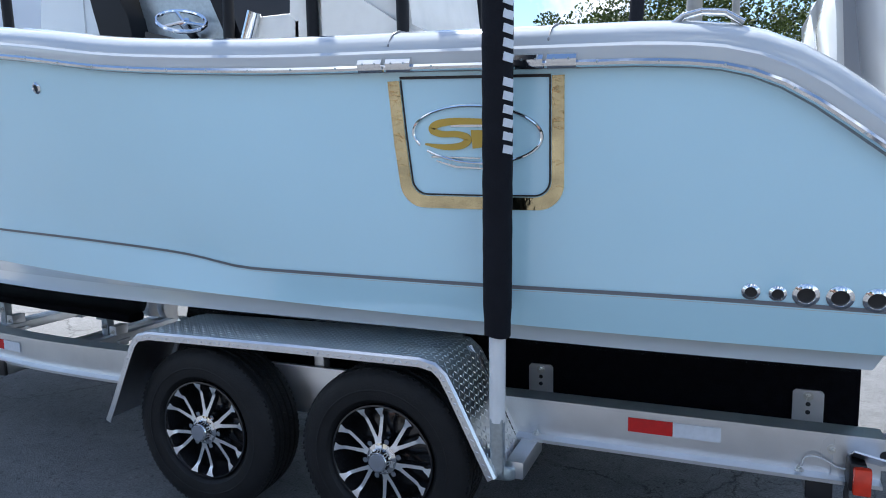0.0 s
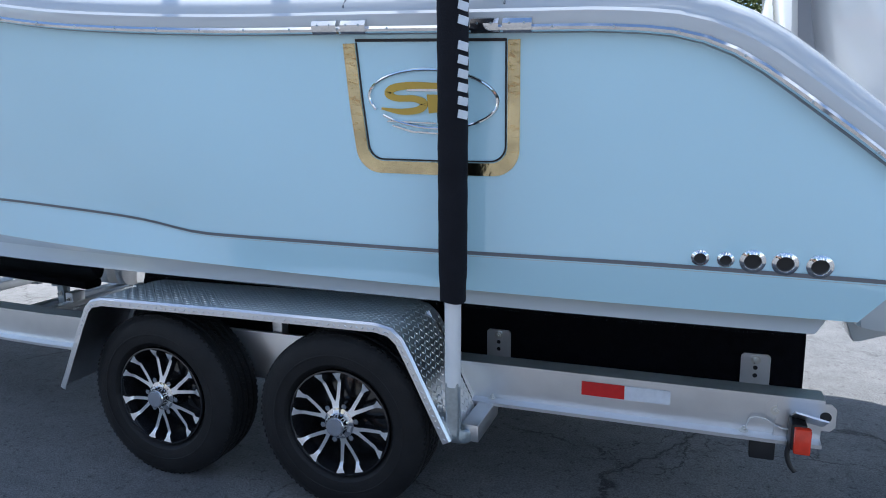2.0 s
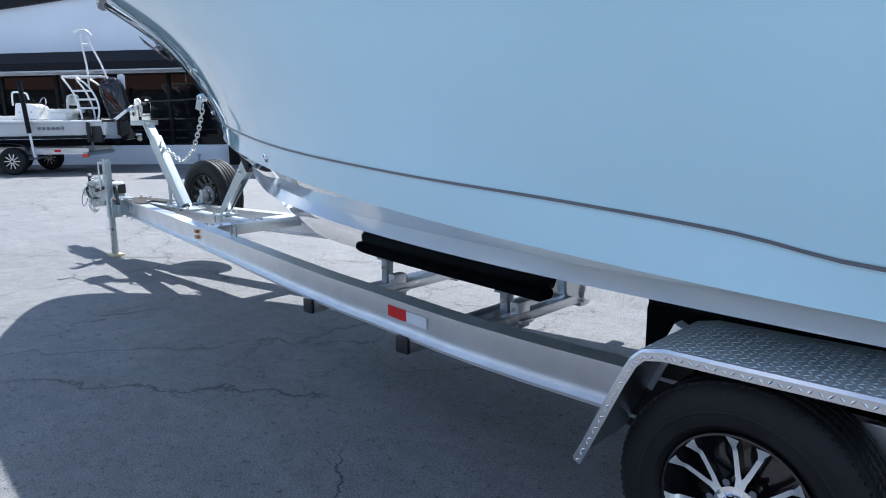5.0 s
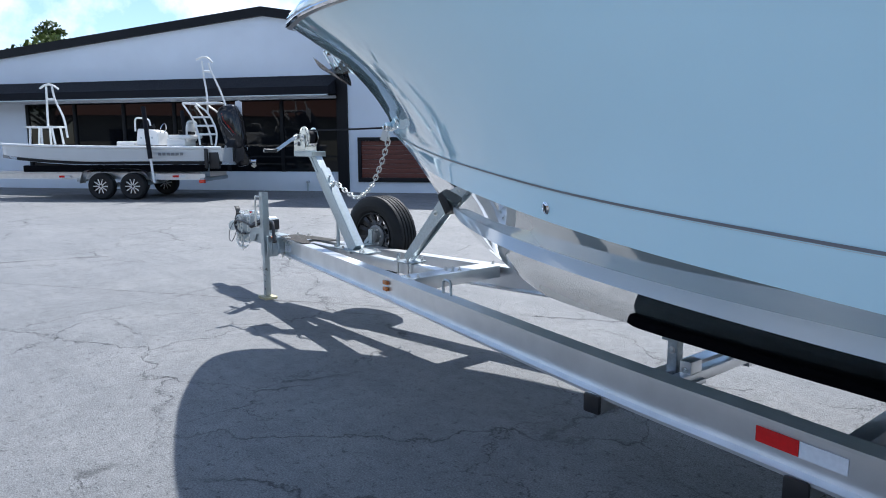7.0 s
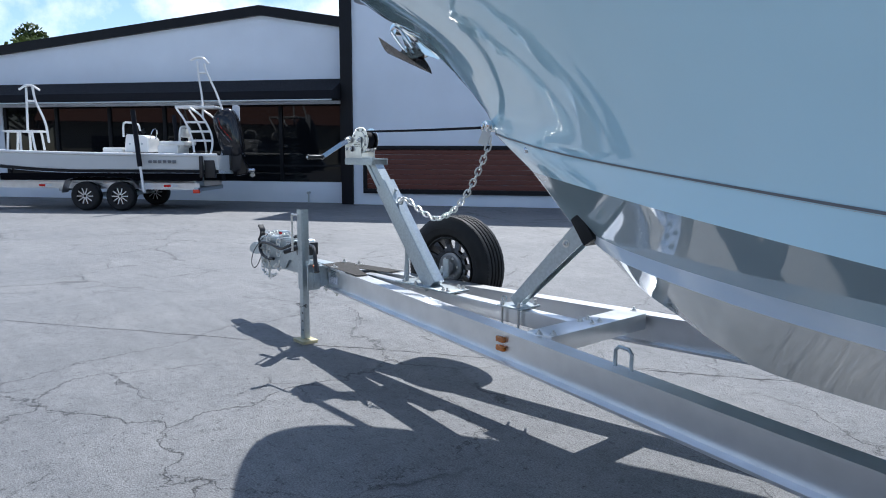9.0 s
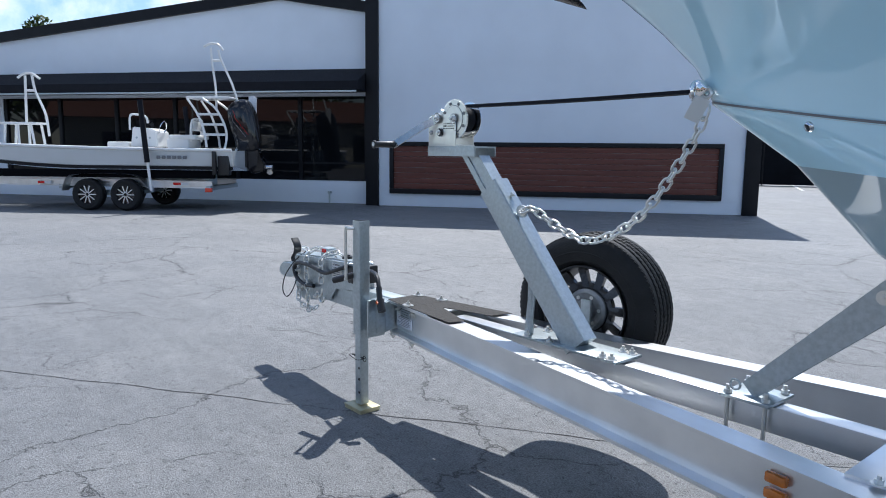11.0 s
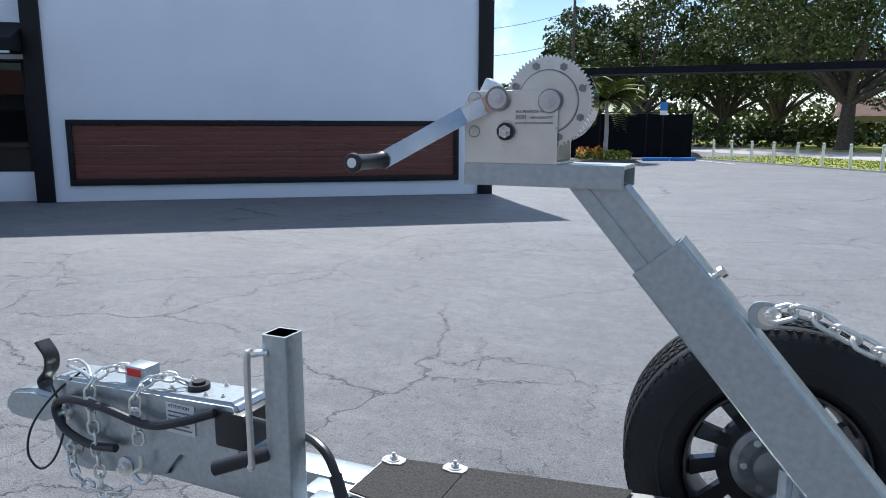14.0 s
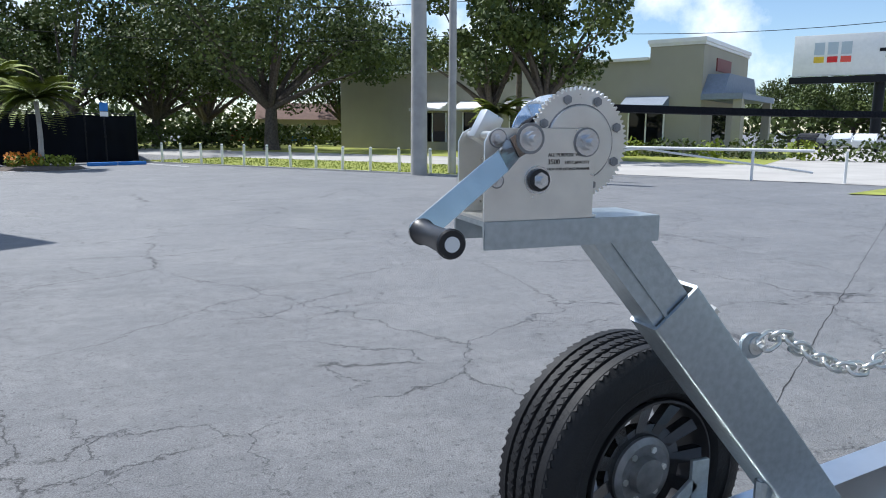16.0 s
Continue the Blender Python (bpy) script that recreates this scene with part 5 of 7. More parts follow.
o = [(-8.05, 0.55), (-8.12, 0.545), (-8.16, 0.525), (-8.27, 0.52), (-8.30, 0.55), (-8.29, 0.59), (-8.25, 0.615), (-8.17, 0.63), (-8.05, 0.625)]
prism(bm, o, 1, CY - 0.042, CY + 0.042)
bmesh.ops.bevel(bm, geom=list(bm.edges), offset=0.012, segments=3, affect="EDGES")
part("ball_socket", bm, GALV, coupler)
bm = B()
pts = smooth_path([(-8.14, CY, 0.62), (-8.155, CY, 0.65), (-8.12, CY, 0.69), (-8.115, CY, 0.735), (-8.15, CY, 0.775)], 5)
sweep(bm, pts, rounded(0.05, 0.012, 0.005, 2), up=(1, 0, 0.2))
part("latch", bm, BLACK_PL, coupler, "black latch lever")
bm = B()
box(bm, (-7.73, CY, 0.735), (0.075, 0.06, 0.055), bevel=0.006)
part("brake_lockout", bm, GALV, coupler)
bm = B()
box(bm, (-7.73, CY - 0.031, 0.745), (0.05, 0.002, 0.022))
part("red_mark", bm, RED_REFL, coupler)
bm = B()
cyl(bm, (-7.52, CY, 0.722), (-7.52, CY, 0.736), 0.03, 24)
cyl(bm, (-7.52, CY, 0.736), (-7.52, CY, 0.744), 0.018, 24)
part("filler_cap", bm, BLACK_PL, coupler)
for dx, dy in ((-0.06, 0.04), (-0.06, -0.04), (0.06, 0.04), (0.06, -0.04), (0.11, -0.03)):
    bolt(coupler, (-7.52 + dx, CY + dy, 0.724), (0, 0, 1), 0.006)
for x, z in ((-7.95, 0.50), (-7.75, 0.475), (-7.98, 0.60)):
    bolt(coupler, (x, CY - 0.063, z), (0, -1, 0), 0.016)
bm = B()
box(bm, (-7.53, CY - 0.064, 0.655), (0.10, 0.002, 0.085))
warn = part("warning_label", bm, PALE_LABEL, coupler, "white warning label")
lettering("ATTENTION", -7.572, CY - 0.0655, 0.684, 0.0135, warn, BLACK_PL)
for i in range(5):
    bm = B()
    box(bm, (-7.532 - 0.004 * (i % 2), CY - 0.0655, 0.673 - 0.012 * i), (0.082 - 0.008 * (i % 2), 0.001, 0.004))
    part("print_bar", bm, GREYPRINT, warn)
bm = B()
tube(bm, smooth_path([(-7.40, CY - 0.075, 0.70), (-7.5, CY - 0.095, 0.665), (-7.62, CY - 0.095, 0.635), (-7.78, CY - 0.095, 0.655), (-7.93, CY - 0.09, 0.655), (-7.99, CY - 0.09, 0.62), (-7.96, CY - 0.09, 0.56), (-7.86, CY - 0.09, 0.53), (-7.76, CY - 0.085, 0.535)], 7), 0.012, 10)
part("brake_hose", bm, BLACK_PL, coupler, "black corrugated conduit")
bm = B()
tube(bm, smooth_path([(-7.93, CY - 0.03, 0.725), (-8.0, CY - 0.075, 0.66), (-8.07, CY - 0.11, 0.56), (-8.09, CY - 0.12, 0.47), (-8.04, CY - 0.12, 0.43), (-7.98, CY - 0.11, 0.48), (-7.97, CY - 0.08, 0.58), (-8.02, CY - 0.075, 0.68)], 8), 0.0035, 8)
part("breakaway_cable", bm, BLACK_PL, coupler, "thin black breakaway cable")
bm = B()
tube(bm, smooth_path([(-8.0, CY - 0.03, 0.725), (-7.96, CY - 0.05, 0.735), (-7.90, CY - 0.055, 0.728), (-7.87, CY - 0.06, 0.72), (-7.93, CY - 0.02, 0.73), (-7.99, CY, 0.735), (-8.0, CY - 0.03, 0.74)], 5), 0.005, 8)
part("safety_pin", bm, ZINC, coupler)
for x, hook in ((-7.83, 0), (-7.655, 1)):
    pts = [(x + 0.10, CY - 0.01, 0.735), (x + 0.05, CY - 0.03, 0.752), (x, CY - 0.055, 0.735), (x - 0.015, CY - 0.082, 0.70), (x - 0.012, CY - 0.088, 0.62), (x - 0.005, CY - 0.088, 0.54)] + ([] if hook else [(x, CY - 0.088, 0.47), (x + 0.005, CY - 0.088, 0.40), (x + 0.02, CY - 0.085, 0.365)])
    chain("tow_safety_chain", "zinc-plated tow chain draped over the coupler", pts, SMALL_LINK, 0.033)
bm = B()
tube(bm, smooth_path([(-7.66, CY - 0.088, 0.535), (-7.66, CY - 0.09, 0.50), (-7.69, CY - 0.09, 0.475), (-7.66, CY - 0.09, 0.455), (-7.63, CY - 0.09, 0.475), (-7.632, CY - 0.09, 0.49)], 6), 0.007, 8)
part("chain_hook", bm, ZINC, coupler)
chain("tow_safety_chain", "zinc-plated tow chain draped over the coupler", [(-7.97, CY - 0.07, 0.50), (-7.92, CY - 0.10, 0.435), (-7.85, CY - 0.10, 0.40), (-7.76, CY - 0.09, 0.40), (-7.70, CY - 0.07, 0.43)], SMALL_LINK, 0.033)
# wiring plug hanging by the jack
bm = B()
tube(bm, smooth_path([(-7.30, CY - 0.07, 0.70), (-7.12, CY - 0.10, 0.71), (-7.03, CY - 0.13, 0.70), (-6.985, CY - 0.15, 0.66), (-6.97, CY - 0.155, 0.62)], 7), 0.011, 10)
plug_cable = part("wiring_conduit", bm, BLACK_PL, coupler)
bm = B()
cyl(bm, (-6.985, CY - 0.15, 0.655), (-6.955, CY - 0.165, 0.60), 0.015, 16)
cyl(bm, (-6.955, CY - 0.165, 0.60), (-6.922, CY - 0.175, 0.545), 0.020, 16)
plug = part("trailer_plug", bm, BLACK_PL, coupler, "black plastic trailer plug")
bm = B()
box(bm, (-6.944, CY - 0.190, 0.588), (0.016, 0.004, 0.014), Matrix.Rotation(0.5, 4, "Y"))
part("plug_mark", bm, ORANGE_PAINT, plug, "small orange mark")

# ---------- fittings on the boat ----------
def on_side(x, z, out=0.0):
    y, n_ = side_y(x, z)
    return V(x, y, z) + n_ * out


def side_strip(name, outline, inner, material, label, out=0.004):
    """A flat strip that hugs the hull side between two outlines of (x, z)."""
    bm = B()
    a = [bm.verts.new(on_side(x, z, out)) for x, z in outline]
    b = [bm.verts.new(on_side(x, z, out)) for x, z in inner]
    for k in range(len(a) - 1):
        bm.faces.new((a[k], a[k + 1], b[k + 1], b[k]))
    geom = bmesh.ops.extrude_face_region(bm, geom=bm.faces[:])
    for v in geom["geom"]:
        if isinstance(v, bmesh.types.BMVert):
            v.co.y += 0.006
    return part(name, bm, material, boat, label)


def u_line(x0, x1, zt, zb, r, lean=0.02, n=8):
    pts = [(x0, zt), (x0 + lean * 0.5, (zt + zb) / 2)]
    for k in range(n + 1):
        a = math.pi + (math.pi / 2) * k / n
        pts.append((x0 + lean + r + r * math.cos(a), zb + r + r * math.sin(a)))
    pts.append(((x0 + x1) / 2, zb - 0.004))
    for k in range(n + 1):
        a = -math.pi / 2 + (math.pi / 2) * k / n
        pts.append((x1 - lean * 0.4 - r + r * math.cos(a), zb + r + r * math.sin(a) - 0.005))
    pts += [(x1 - lean * 0.2, (zt + zb) / 2), (x1, zt - 0.012)]
    return pts


side_strip("door_trim", u_line(0.512, 1.094, 1.688, 1.275, 0.085), u_line(0.553, 1.056, 1.688, 1.315, 0.055), BRASSY, "polished gold-toned trim round the side door")
side_strip("door_gap", u_line(0.556, 1.053, 1.690, 1.318, 0.053), u_line(0.561, 1.048, 1.690, 1.323, 0.049), BLACK_PL, "dark seam of the side door", out=0.0035)
bm = B()
vs = [bm.verts.new(on_side(x, z, 0.004)) for x, z in ((0.556, 1.692), (1.053, 1.672), (1.053, 1.681), (0.556, 1.701))]
bm.faces.new(vs)
part("door_gap", bm, BLACK_PL, boat)
# oval emblem: a bright ring round plain gold bars
ring_o = [(0.808 + 0.214 * math.cos(a), 1.510 - 0.012 * math.cos(a) + 0.090 * math.sin(a)) for a in np.linspace(radians(-142), radians(206), 52)]
bm = B()
tube(bm, [on_side(x, z, 0.004) for x, z in ring_o], 0.0052, 8)
part("emblem_ring", bm, CHROME, boat, "bright oval ring of the emblem")
def plate_on_side(name, pts, material, label, out=0.006):
    bm = B()
    a = [bm.verts.new(on_side(x, z, out)) for x, z in pts]
    b = [bm.verts.new(on_side(x, z, out - 0.005)) for x, z in pts]
    bm.faces.new(a)
    for k in range(len(a)):
        bm.faces.new((a[k], a[(k + 1) % len(a)], b[(k + 1) % len(a)], b[k]))
    return part(name, bm, material, boat, label, smooth=0)


def stroke_on_side(name, knots, material, label, out=0.006):
    """A flat curved band on the hull side along knots of (x, z, half width)."""
    path = smooth_path(knots, 5)
    bm = B()
    rows = []
    for k, p in enumerate(path):
        a, b = path[max(k - 1, 0)], path[min(k + 1, len(path) - 1)]
        d = V(b.x - a.x, b.y - a.y, 0).normalized()
        rows.append([bm.verts.new(on_side(p.x - d.y * p.z * q, p.y + d.x * p.z * q, o)) for q, o in ((1, out), (-1, out), (-1, out - 0.005), (1, out - 0.005))])
    for ra, rb in zip(rows, rows[1:]):
        for q in range(4):
            bm.faces.new((ra[q], ra[(q + 1) % 4], rb[(q + 1) % 4], rb[q]))
    bm.faces.new(rows[0][::-1])
    bm.faces.new(rows[-1])
    return part(name, bm, material, boat, label)


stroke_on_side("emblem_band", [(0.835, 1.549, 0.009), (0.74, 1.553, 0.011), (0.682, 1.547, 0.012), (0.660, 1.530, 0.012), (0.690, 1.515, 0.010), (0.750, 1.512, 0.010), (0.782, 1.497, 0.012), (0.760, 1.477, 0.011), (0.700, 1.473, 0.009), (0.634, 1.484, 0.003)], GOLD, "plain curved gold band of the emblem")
plate_on_side("emblem_bar", [(0.792, 1.524), (0.845, 1.522), (0.838, 1.470), (0.796, 1.466)], GOLD, "plain gold bar of the emblem", out=0.0055)
plate_on_side("emblem_bar", [(0.735, 1.545), (0.845, 1.541), (0.845, 1.532), (0.72, 1.536)], CHROME, "bright bar of the emblem", out=0.0045)
for pts in ([(0.655, 1.446), (0.82, 1.437), (0.82, 1.433), (0.65, 1.441)], [(0.67, 1.432), (0.74, 1.412), (0.83, 1.405), (0.83, 1.400), (0.73, 1.407), (0.668, 1.428)]):
    plate_on_side("emblem_line", pts, CHROME, "thin bright line of the emblem")

# through-hull fittings
def fitting(x, z, r, label="polished through-hull fitting", drain=True):
    y, n_ = side_y(x, z)
    m = Matrix.Translation(V(x, y, z)) @ n_.to_track_quat("Z", "Y").to_matrix().to_4x4()
    bm = B()
    lathe(bm, [(r, -0.004), (r * 0.98, 0.004), (r * 0.84, 0.007), (r * 0.66, 0.010), (r * 0.58, 0.006), (r * 0.56, -0.004)], 32, m)
    f = part("through_hull", bm, CHROME, boat, label)
    bm = B()
    lathe(bm, [(r * 0.60, 0.0008), (0.0, 0.0008)], 28, m)
    part("bore", bm, BLACK_PL, f)


for x, z, r in ((1.623, 1.036, 0.026), (1.694, 1.034, 0.0245), (1.767, 1.033, 0.0365), (1.853, 1.030, 0.0365), (1.943, 1.026, 0.0365)):
    fitting(x, z, r)
fitting(-3.044, 1.165, 0.026)
fitting(-1.051, 1.748, 0.024, "small dark vent in the hull side")
fitting(-4.98, 1.41, 0.016)
# hinges over the rub rail
for x0, x1 in ((0.43, 0.515), (0.53, 0.615), (0.955, 1.04), (1.052, 1.138)):
    bm = B()
    pts = []
    for k in range(5):
        x = x0 + (x1 - x0) * k / 4
        y, z = LINES[0][1](x)
        pts.append((x, -y - 0.034, z + 0.012))
    sweep(bm, pts, [(-0.018, -0.02), (0.006, -0.022), (0.016, -0.012), (0.02, 0.004), (0.014, 0.018), (0.0, 0.024), (-0.018, 0.024)])
    h_ = part("rail_hinge", bm, CHROME, boat, "polished rail joint cover")
    for k in (0.25, 0.75):
        p = V(*pts[0]).lerp(V(*pts[-1]), k)
        bm = B()
        cyl(bm, p + V(0, -0.018, 0.004), p + V(0, -0.0215, 0.004), 0.0035, 10)
        part("screw", bm, GALV, h_)
# rail screws
for i in range(46):
    u = 0.02 + 0.9 * i / 46
    p = on_line(0, u)
    bm = B()
    q = V(p.x, p.y - 0.040, p.z + 0.006)
    cyl(bm, q, q + V(0, -0.004, 0), 0.0038, 8)
    part("rail_screw", bm, GALV, boat)
# seams across the gunwale at the door
for x in (0.522, 1.046):
    y, z = LINES[0][1](x)
    bm = B()
    sweep(bm, [(x, -y - 0.0, z + 0.062), (x + 0.002, -y - 0.015, z + 0.075), (x + 0.006, -y + 0.012, z + 0.1145), (x + 0.012, -y + 0.05, z + 0.131), (x + 0.03, -y + 0.25, z + 0.136)], rounded(0.006, 0.006, 0.002, 2))
    part("gunwale_seam", bm, PIN_DARK, boat)
# pop-up cleat on the gunwale
bm = B()
yy, zz = LINES[0][1](1.49)
sweep(bm, [(1.39, -yy + 0.06, zz + 0.128), (1.42, -yy + 0.06, zz + 0.15), (1.47, -yy + 0.06, zz + 0.158), (1.53, -yy + 0.06, zz + 0.150), (1.58, -yy + 0.06, zz + 0.118)], rounded(0.06, 0.012, 0.005, 3))
part("cleat", bm, CHROME, boat, "polished pop-up cleat")
# bow eye and anchor
bm = B()
tube(bm, [(-5.40 + 0.0, -0.045 + 0.03 * math.cos(a), 1.535 + 0.03 * math.sin(a)) for a in np.linspace(0, 2 * math.pi, 16, endpoint=False)], 0.008, 8, closed=True)
box(bm, (-5.385, -0.03, 1.54), (0.05, 0.07, 0.05), Matrix.Rotation(0.7, 4, "Y"), bevel=0.01)
part("bow_eye", bm, CHROME, boat, "stainless bow eye")
anchor = tagged(new("anchor"), "polished stainless plough anchor hung under the bow", "anchor")
bm = B()
o = [(-6.21, 2.145), (-6.17, 2.175), (-6.02, 2.065), (-5.95, 2.015), (-5.82, 1.955), (-5.82, 1.935), (-5.96, 1.985), (-6.03, 1.965), (-6.18, 1.985), (-6.15, 2.06)]
prism(bm, o, 1, -0.024, 0.024)
bmesh.ops.bevel(bm, geom=list(bm.edges), offset=0.004, segments=2, affect="EDGES")
shank = part("shank", bm, CHROME, anchor, "polished shank bracket")
for x, z in ((-6.15, 2.02), (-6.12, 2.055), (-6.08, 2.085)):
    bolt(shank, (x, -0.024, z), (0, -1, 0), 0.008, DULL_STEEL)
bm = B()
rows = []
for k in range(9):                     # from the flared heel to the point
    u = k / 8
    c = V(-6.30, -0.03, 2.015).lerp(V(-5.86, -0.05, 1.858), u)
    hw = 0.125 * (1 - u) ** 0.75 + 0.002
    lift = 0.075 * (1 - u) ** 0.8
    rows.append([bm.verts.new((c.x + 0.05 * (1 - u) * abs(q), c.y + hw * q, c.z + lift * (q * q) * 1.2)) for q in (-1, -0.75, -0.5, -0.25, 0, 0.25, 0.5, 0.75, 1)])
for ra, rb in zip(rows, rows[1:]):
    for k in range(8):
        bm.faces.new((ra[k], ra[k + 1], rb[k + 1], rb[k]))
bmesh.ops.solidify(bm, geom=bm.faces[:], thickness=0.008)
part("fluke", bm, mat("dark_polished_steel", (0.30, 0.28, 0.26), 0.16, 1.0, vary=0.2, scale=12.0), anchor, "dark polished plough fluke")
bm = B()
tube(bm, smooth_path([(-6.10, -0.05, 2.0), (-6.23, -0.05, 2.12), (-6.255, -0.05, 2.155), (-6.22, -0.05, 2.17), (-6.16, -0.05, 2.14), (-6.04, -0.05, 2.02)], 5), 0.010, 8)
part("hoop", bm, CHROME, anchor, "bent bright anchor hoop")
bm = B()
box(bm, (-6.12, 0, 2.15), (0.26, 0.10, 0.06), Matrix.Rotation(0.55, 4, "Y"), bevel=0.012)
cyl(bm, (-6.24, -0.05, 2.16), (-6.24, 0.05, 2.16), 0.035, 20)
part("bow_roller", bm, CHROME, boat, "stainless bow roller bracket")

# outboard motor
MOTOR_WHITE = mat("white_motor_paint", (0.76, 0.76, 0.75), 0.12, vary=0.03, scale=3.0, coat=0.8)


def outboard(name, at, rz, label, white=True, s=1.0):
    m_ = MOTOR_WHITE if white else BLACK_GLOSS
    t = thing(name, label, "outboard", at, rz)
    def loft(rows, n=28):
        bm = B()
        rings = []
        for x, z, a, b, tilt in rows:
            rings.append([bm.verts.new((s * (x + a * math.copysign(abs(math.cos(q)) ** 0.7, math.cos(q)) + tilt * math.cos(q)), s * b * math.copysign(abs(math.sin(q)) ** 0.7, math.sin(q)), s * z)) for q in [2 * math.pi * k / n for k in range(n)]])
        for ra, rb in zip(rings, rings[1:]):
            for k in range(n):
                bm.faces.new((ra[k], ra[(k + 1) % n], rb[(k + 1) % n], rb[k]))
        bm.faces.new(rings[0][::-1])
        bm.faces.new(rings[-1])
        return bm
    part("cowl", loft([(0.0, 0.0, 0.30, 0.24, 0), (0.0, 0.12, 0.34, 0.27, 0), (0.02, 0.35, 0.36, 0.28, 0), (0.05, 0.58, 0.34, 0.27, 0), (0.08, 0.72, 0.29, 0.23, 0), (0.10, 0.78, 0.20, 0.15, 0)]), m_, t, "glossy moulded cowl")
    part("midsection", loft([(0.02, 0.0, 0.24, 0.17, 0), (0.03, -0.25, 0.18, 0.11, 0), (0.06, -0.7, 0.14, 0.07, 0), (0.08, -0.95, 0.15, 0.05, 0)]), m_, t)
    bm = B()
    box(bm, (s * 0.14, 0, s * -0.78), (s * 0.5, s * 0.26, s * 0.018), bevel=s * 0.006)
    part("cavitation_plate", bm, m_, t)
    part("gearcase", loft([(0.05, -0.95, 0.16, 0.05, 0), (0.05, -1.05, 0.24, 0.065, 0), (0.05, -1.12, 0.2, 0.06, 0), (0.0, -1.3, 0.10, 0.015, 0)]), m_, t)
    bm = B()
    for k in range(3):
        a = 2 * math.pi * k / 3
        r = Matrix.Rotation(a, 4, "X") @ Matrix.Translation((s * 0.36, 0, s * 0.11)) @ Matrix.Rotation(0.6, 4, "Z")
        box(bm, (0, 0, 0), (s * 0.012, s * 0.15, s * 0.17), Matrix(), 0)
        for v in bm.verts[-8:]:
            v.co = Matrix.Translation((0, 0, s * -1.05)) @ r @ v.co
    cyl(bm, (s * 0.26, 0, s * -1.05), (s * 0.42, 0, s * -1.05), s * 0.04, 14)
    part("propeller", bm, CHROME, t, "stainless propeller")
    bm = B()
    box(bm, (s * -0.30, 0, s * -0.2), (s * 0.16, s * 0.30, s * 0.5), bevel=s * 0.02)
    part("clamp_bracket", bm, BLACK_PL if not white else HULL_WHITE, t)
    bm = B()
    o = [(s * (-0.30), s * 0.42), (s * (-0.22), s * 0.70), (s * (-0.195), s * 0.71), (s * (-0.262), s * 0.42), (s * (-0.29), s * 0.16), (s * (-0.305), s * 0.16)]
    prism(bm, o, 1, s * -0.292, s * 0.292)
    part("cowl_vent", bm, PIN_DARK, t, "dark grey side vent")
    return t


BLACK_GLOSS = mat("gloss_black_cowl", (0.012, 0.012, 0.015), 0.1, vary=0.1, spec=0.5)
for y in (-0.34, 0.34):
    o_ = outboard("outboard_motor", (2.52, y, 1.30), 0, "large white outboard motor on the transom", True, 1.25)
    o_.matrix_world = Matrix.Translation((2.42, y, 1.32)) @ Matrix.Rotation(radians(-20), 4, "Y")
    if y < 0:
        for k, (x, z) in enumerate(((-0.02, 0.62), (0.04, 0.60), (0.10, 0.58))):
            bm = B()
            box(bm, (x, -0.325, z - 0.06), (0.035, 0.006, 0.10), Matrix.Rotation(0.5, 4, "Y"))
            part("maker_mark", bm, CHROME, o_, "plain bright mark on the cowl")
bm = B()
box(bm, (2.3, 0, 0.98), (0.35, 1.5, 0.5), bevel=0.06)
part("motor_bracket", bm, HULL_WHITE, boat)
bm = B()
tube(bm, smooth_path([(2.02, -0.62, 1.58), (2.05, -0.62, 1.64), (2.12, -0.62, 1.65), (2.20, -0.62, 1.58), (2.32, -0.62, 1.42), (2.34, -0.62, 1.30)], 7), 0.014, 10)
part("grab_rail", bm, CHROME, boat, "bent stainless grab rail")

# console, leaning post and tower legs that stand above the gunwale
console = new("centre_console")
console.parent = boat
console["label"] = "white console with a black-framed helm and clear screen"
bm = B()
prism(bm, [(-2.12, 1.8), (-1.42, 1.8), (-1.62, 2.62), (-2.02, 2.62)], 1, -0.46, 0.46)
bmesh.ops.bevel(bm, geom=list(bm.edges), offset=0.04, segments=3, affect="EDGES")
part("console_shell", bm, HULL_WHITE, console)
bm = B()
o = rounded(0.30, 0.5, 0.08, 5)
prism(bm, [(-1.84 + a, 2.16 + b) for a, b in o], 1, -0.468, -0.459)
part("console_hatch", bm, HULL_WHITE, console)
bm = B()
prism(bm, [(-1.50, 1.8), (-1.30, 1.8), (-1.38, 2.2), (-1.62, 2.62), (-1.72, 2.62)], 1, -0.47, 0.47)
part("helm_face", bm, NAVY_TRIM, console, "near-black helm panel")
bm = B()
prism(bm, [(-1.32, 1.95), (-0.82, 1.92), (-0.84, 2.0), (-1.30, 2.12)], 1, -0.44, 0.44)
dash = part("dash", bm, BLACK_PL, console, "black dash with rocker switches")
for k in range(10):
    bm = B()
    box(bm, (-1.27 + 0.045 * k, -0.446, 2.06 - 0.014 * k), (0.026, 0.012, 0.045), bevel=0.004)
    part("rocker_switch", bm, BLACK_GLOSS, dash)
bm = B()
prism(bm, [(-1.36, 2.12), (-0.80, 2.02), (-0.86, 2.5), (-1.5, 2.6)], 1, -0.35, 0.35)
part("display", bm, GALV, console, "grey chart display housing")
bm = B()
c = V(-1.02, -0.46, 2.14)
tube(bm, [c + V(0.15 * math.cos(a), -0.02 + 0.06 * math.sin(a), 0.055 * math.sin(a) - 0.035 * math.cos(a)) for a in np.linspace(0, 2 * math.pi, 28, endpoint=False)], 0.011, 8, closed=True)
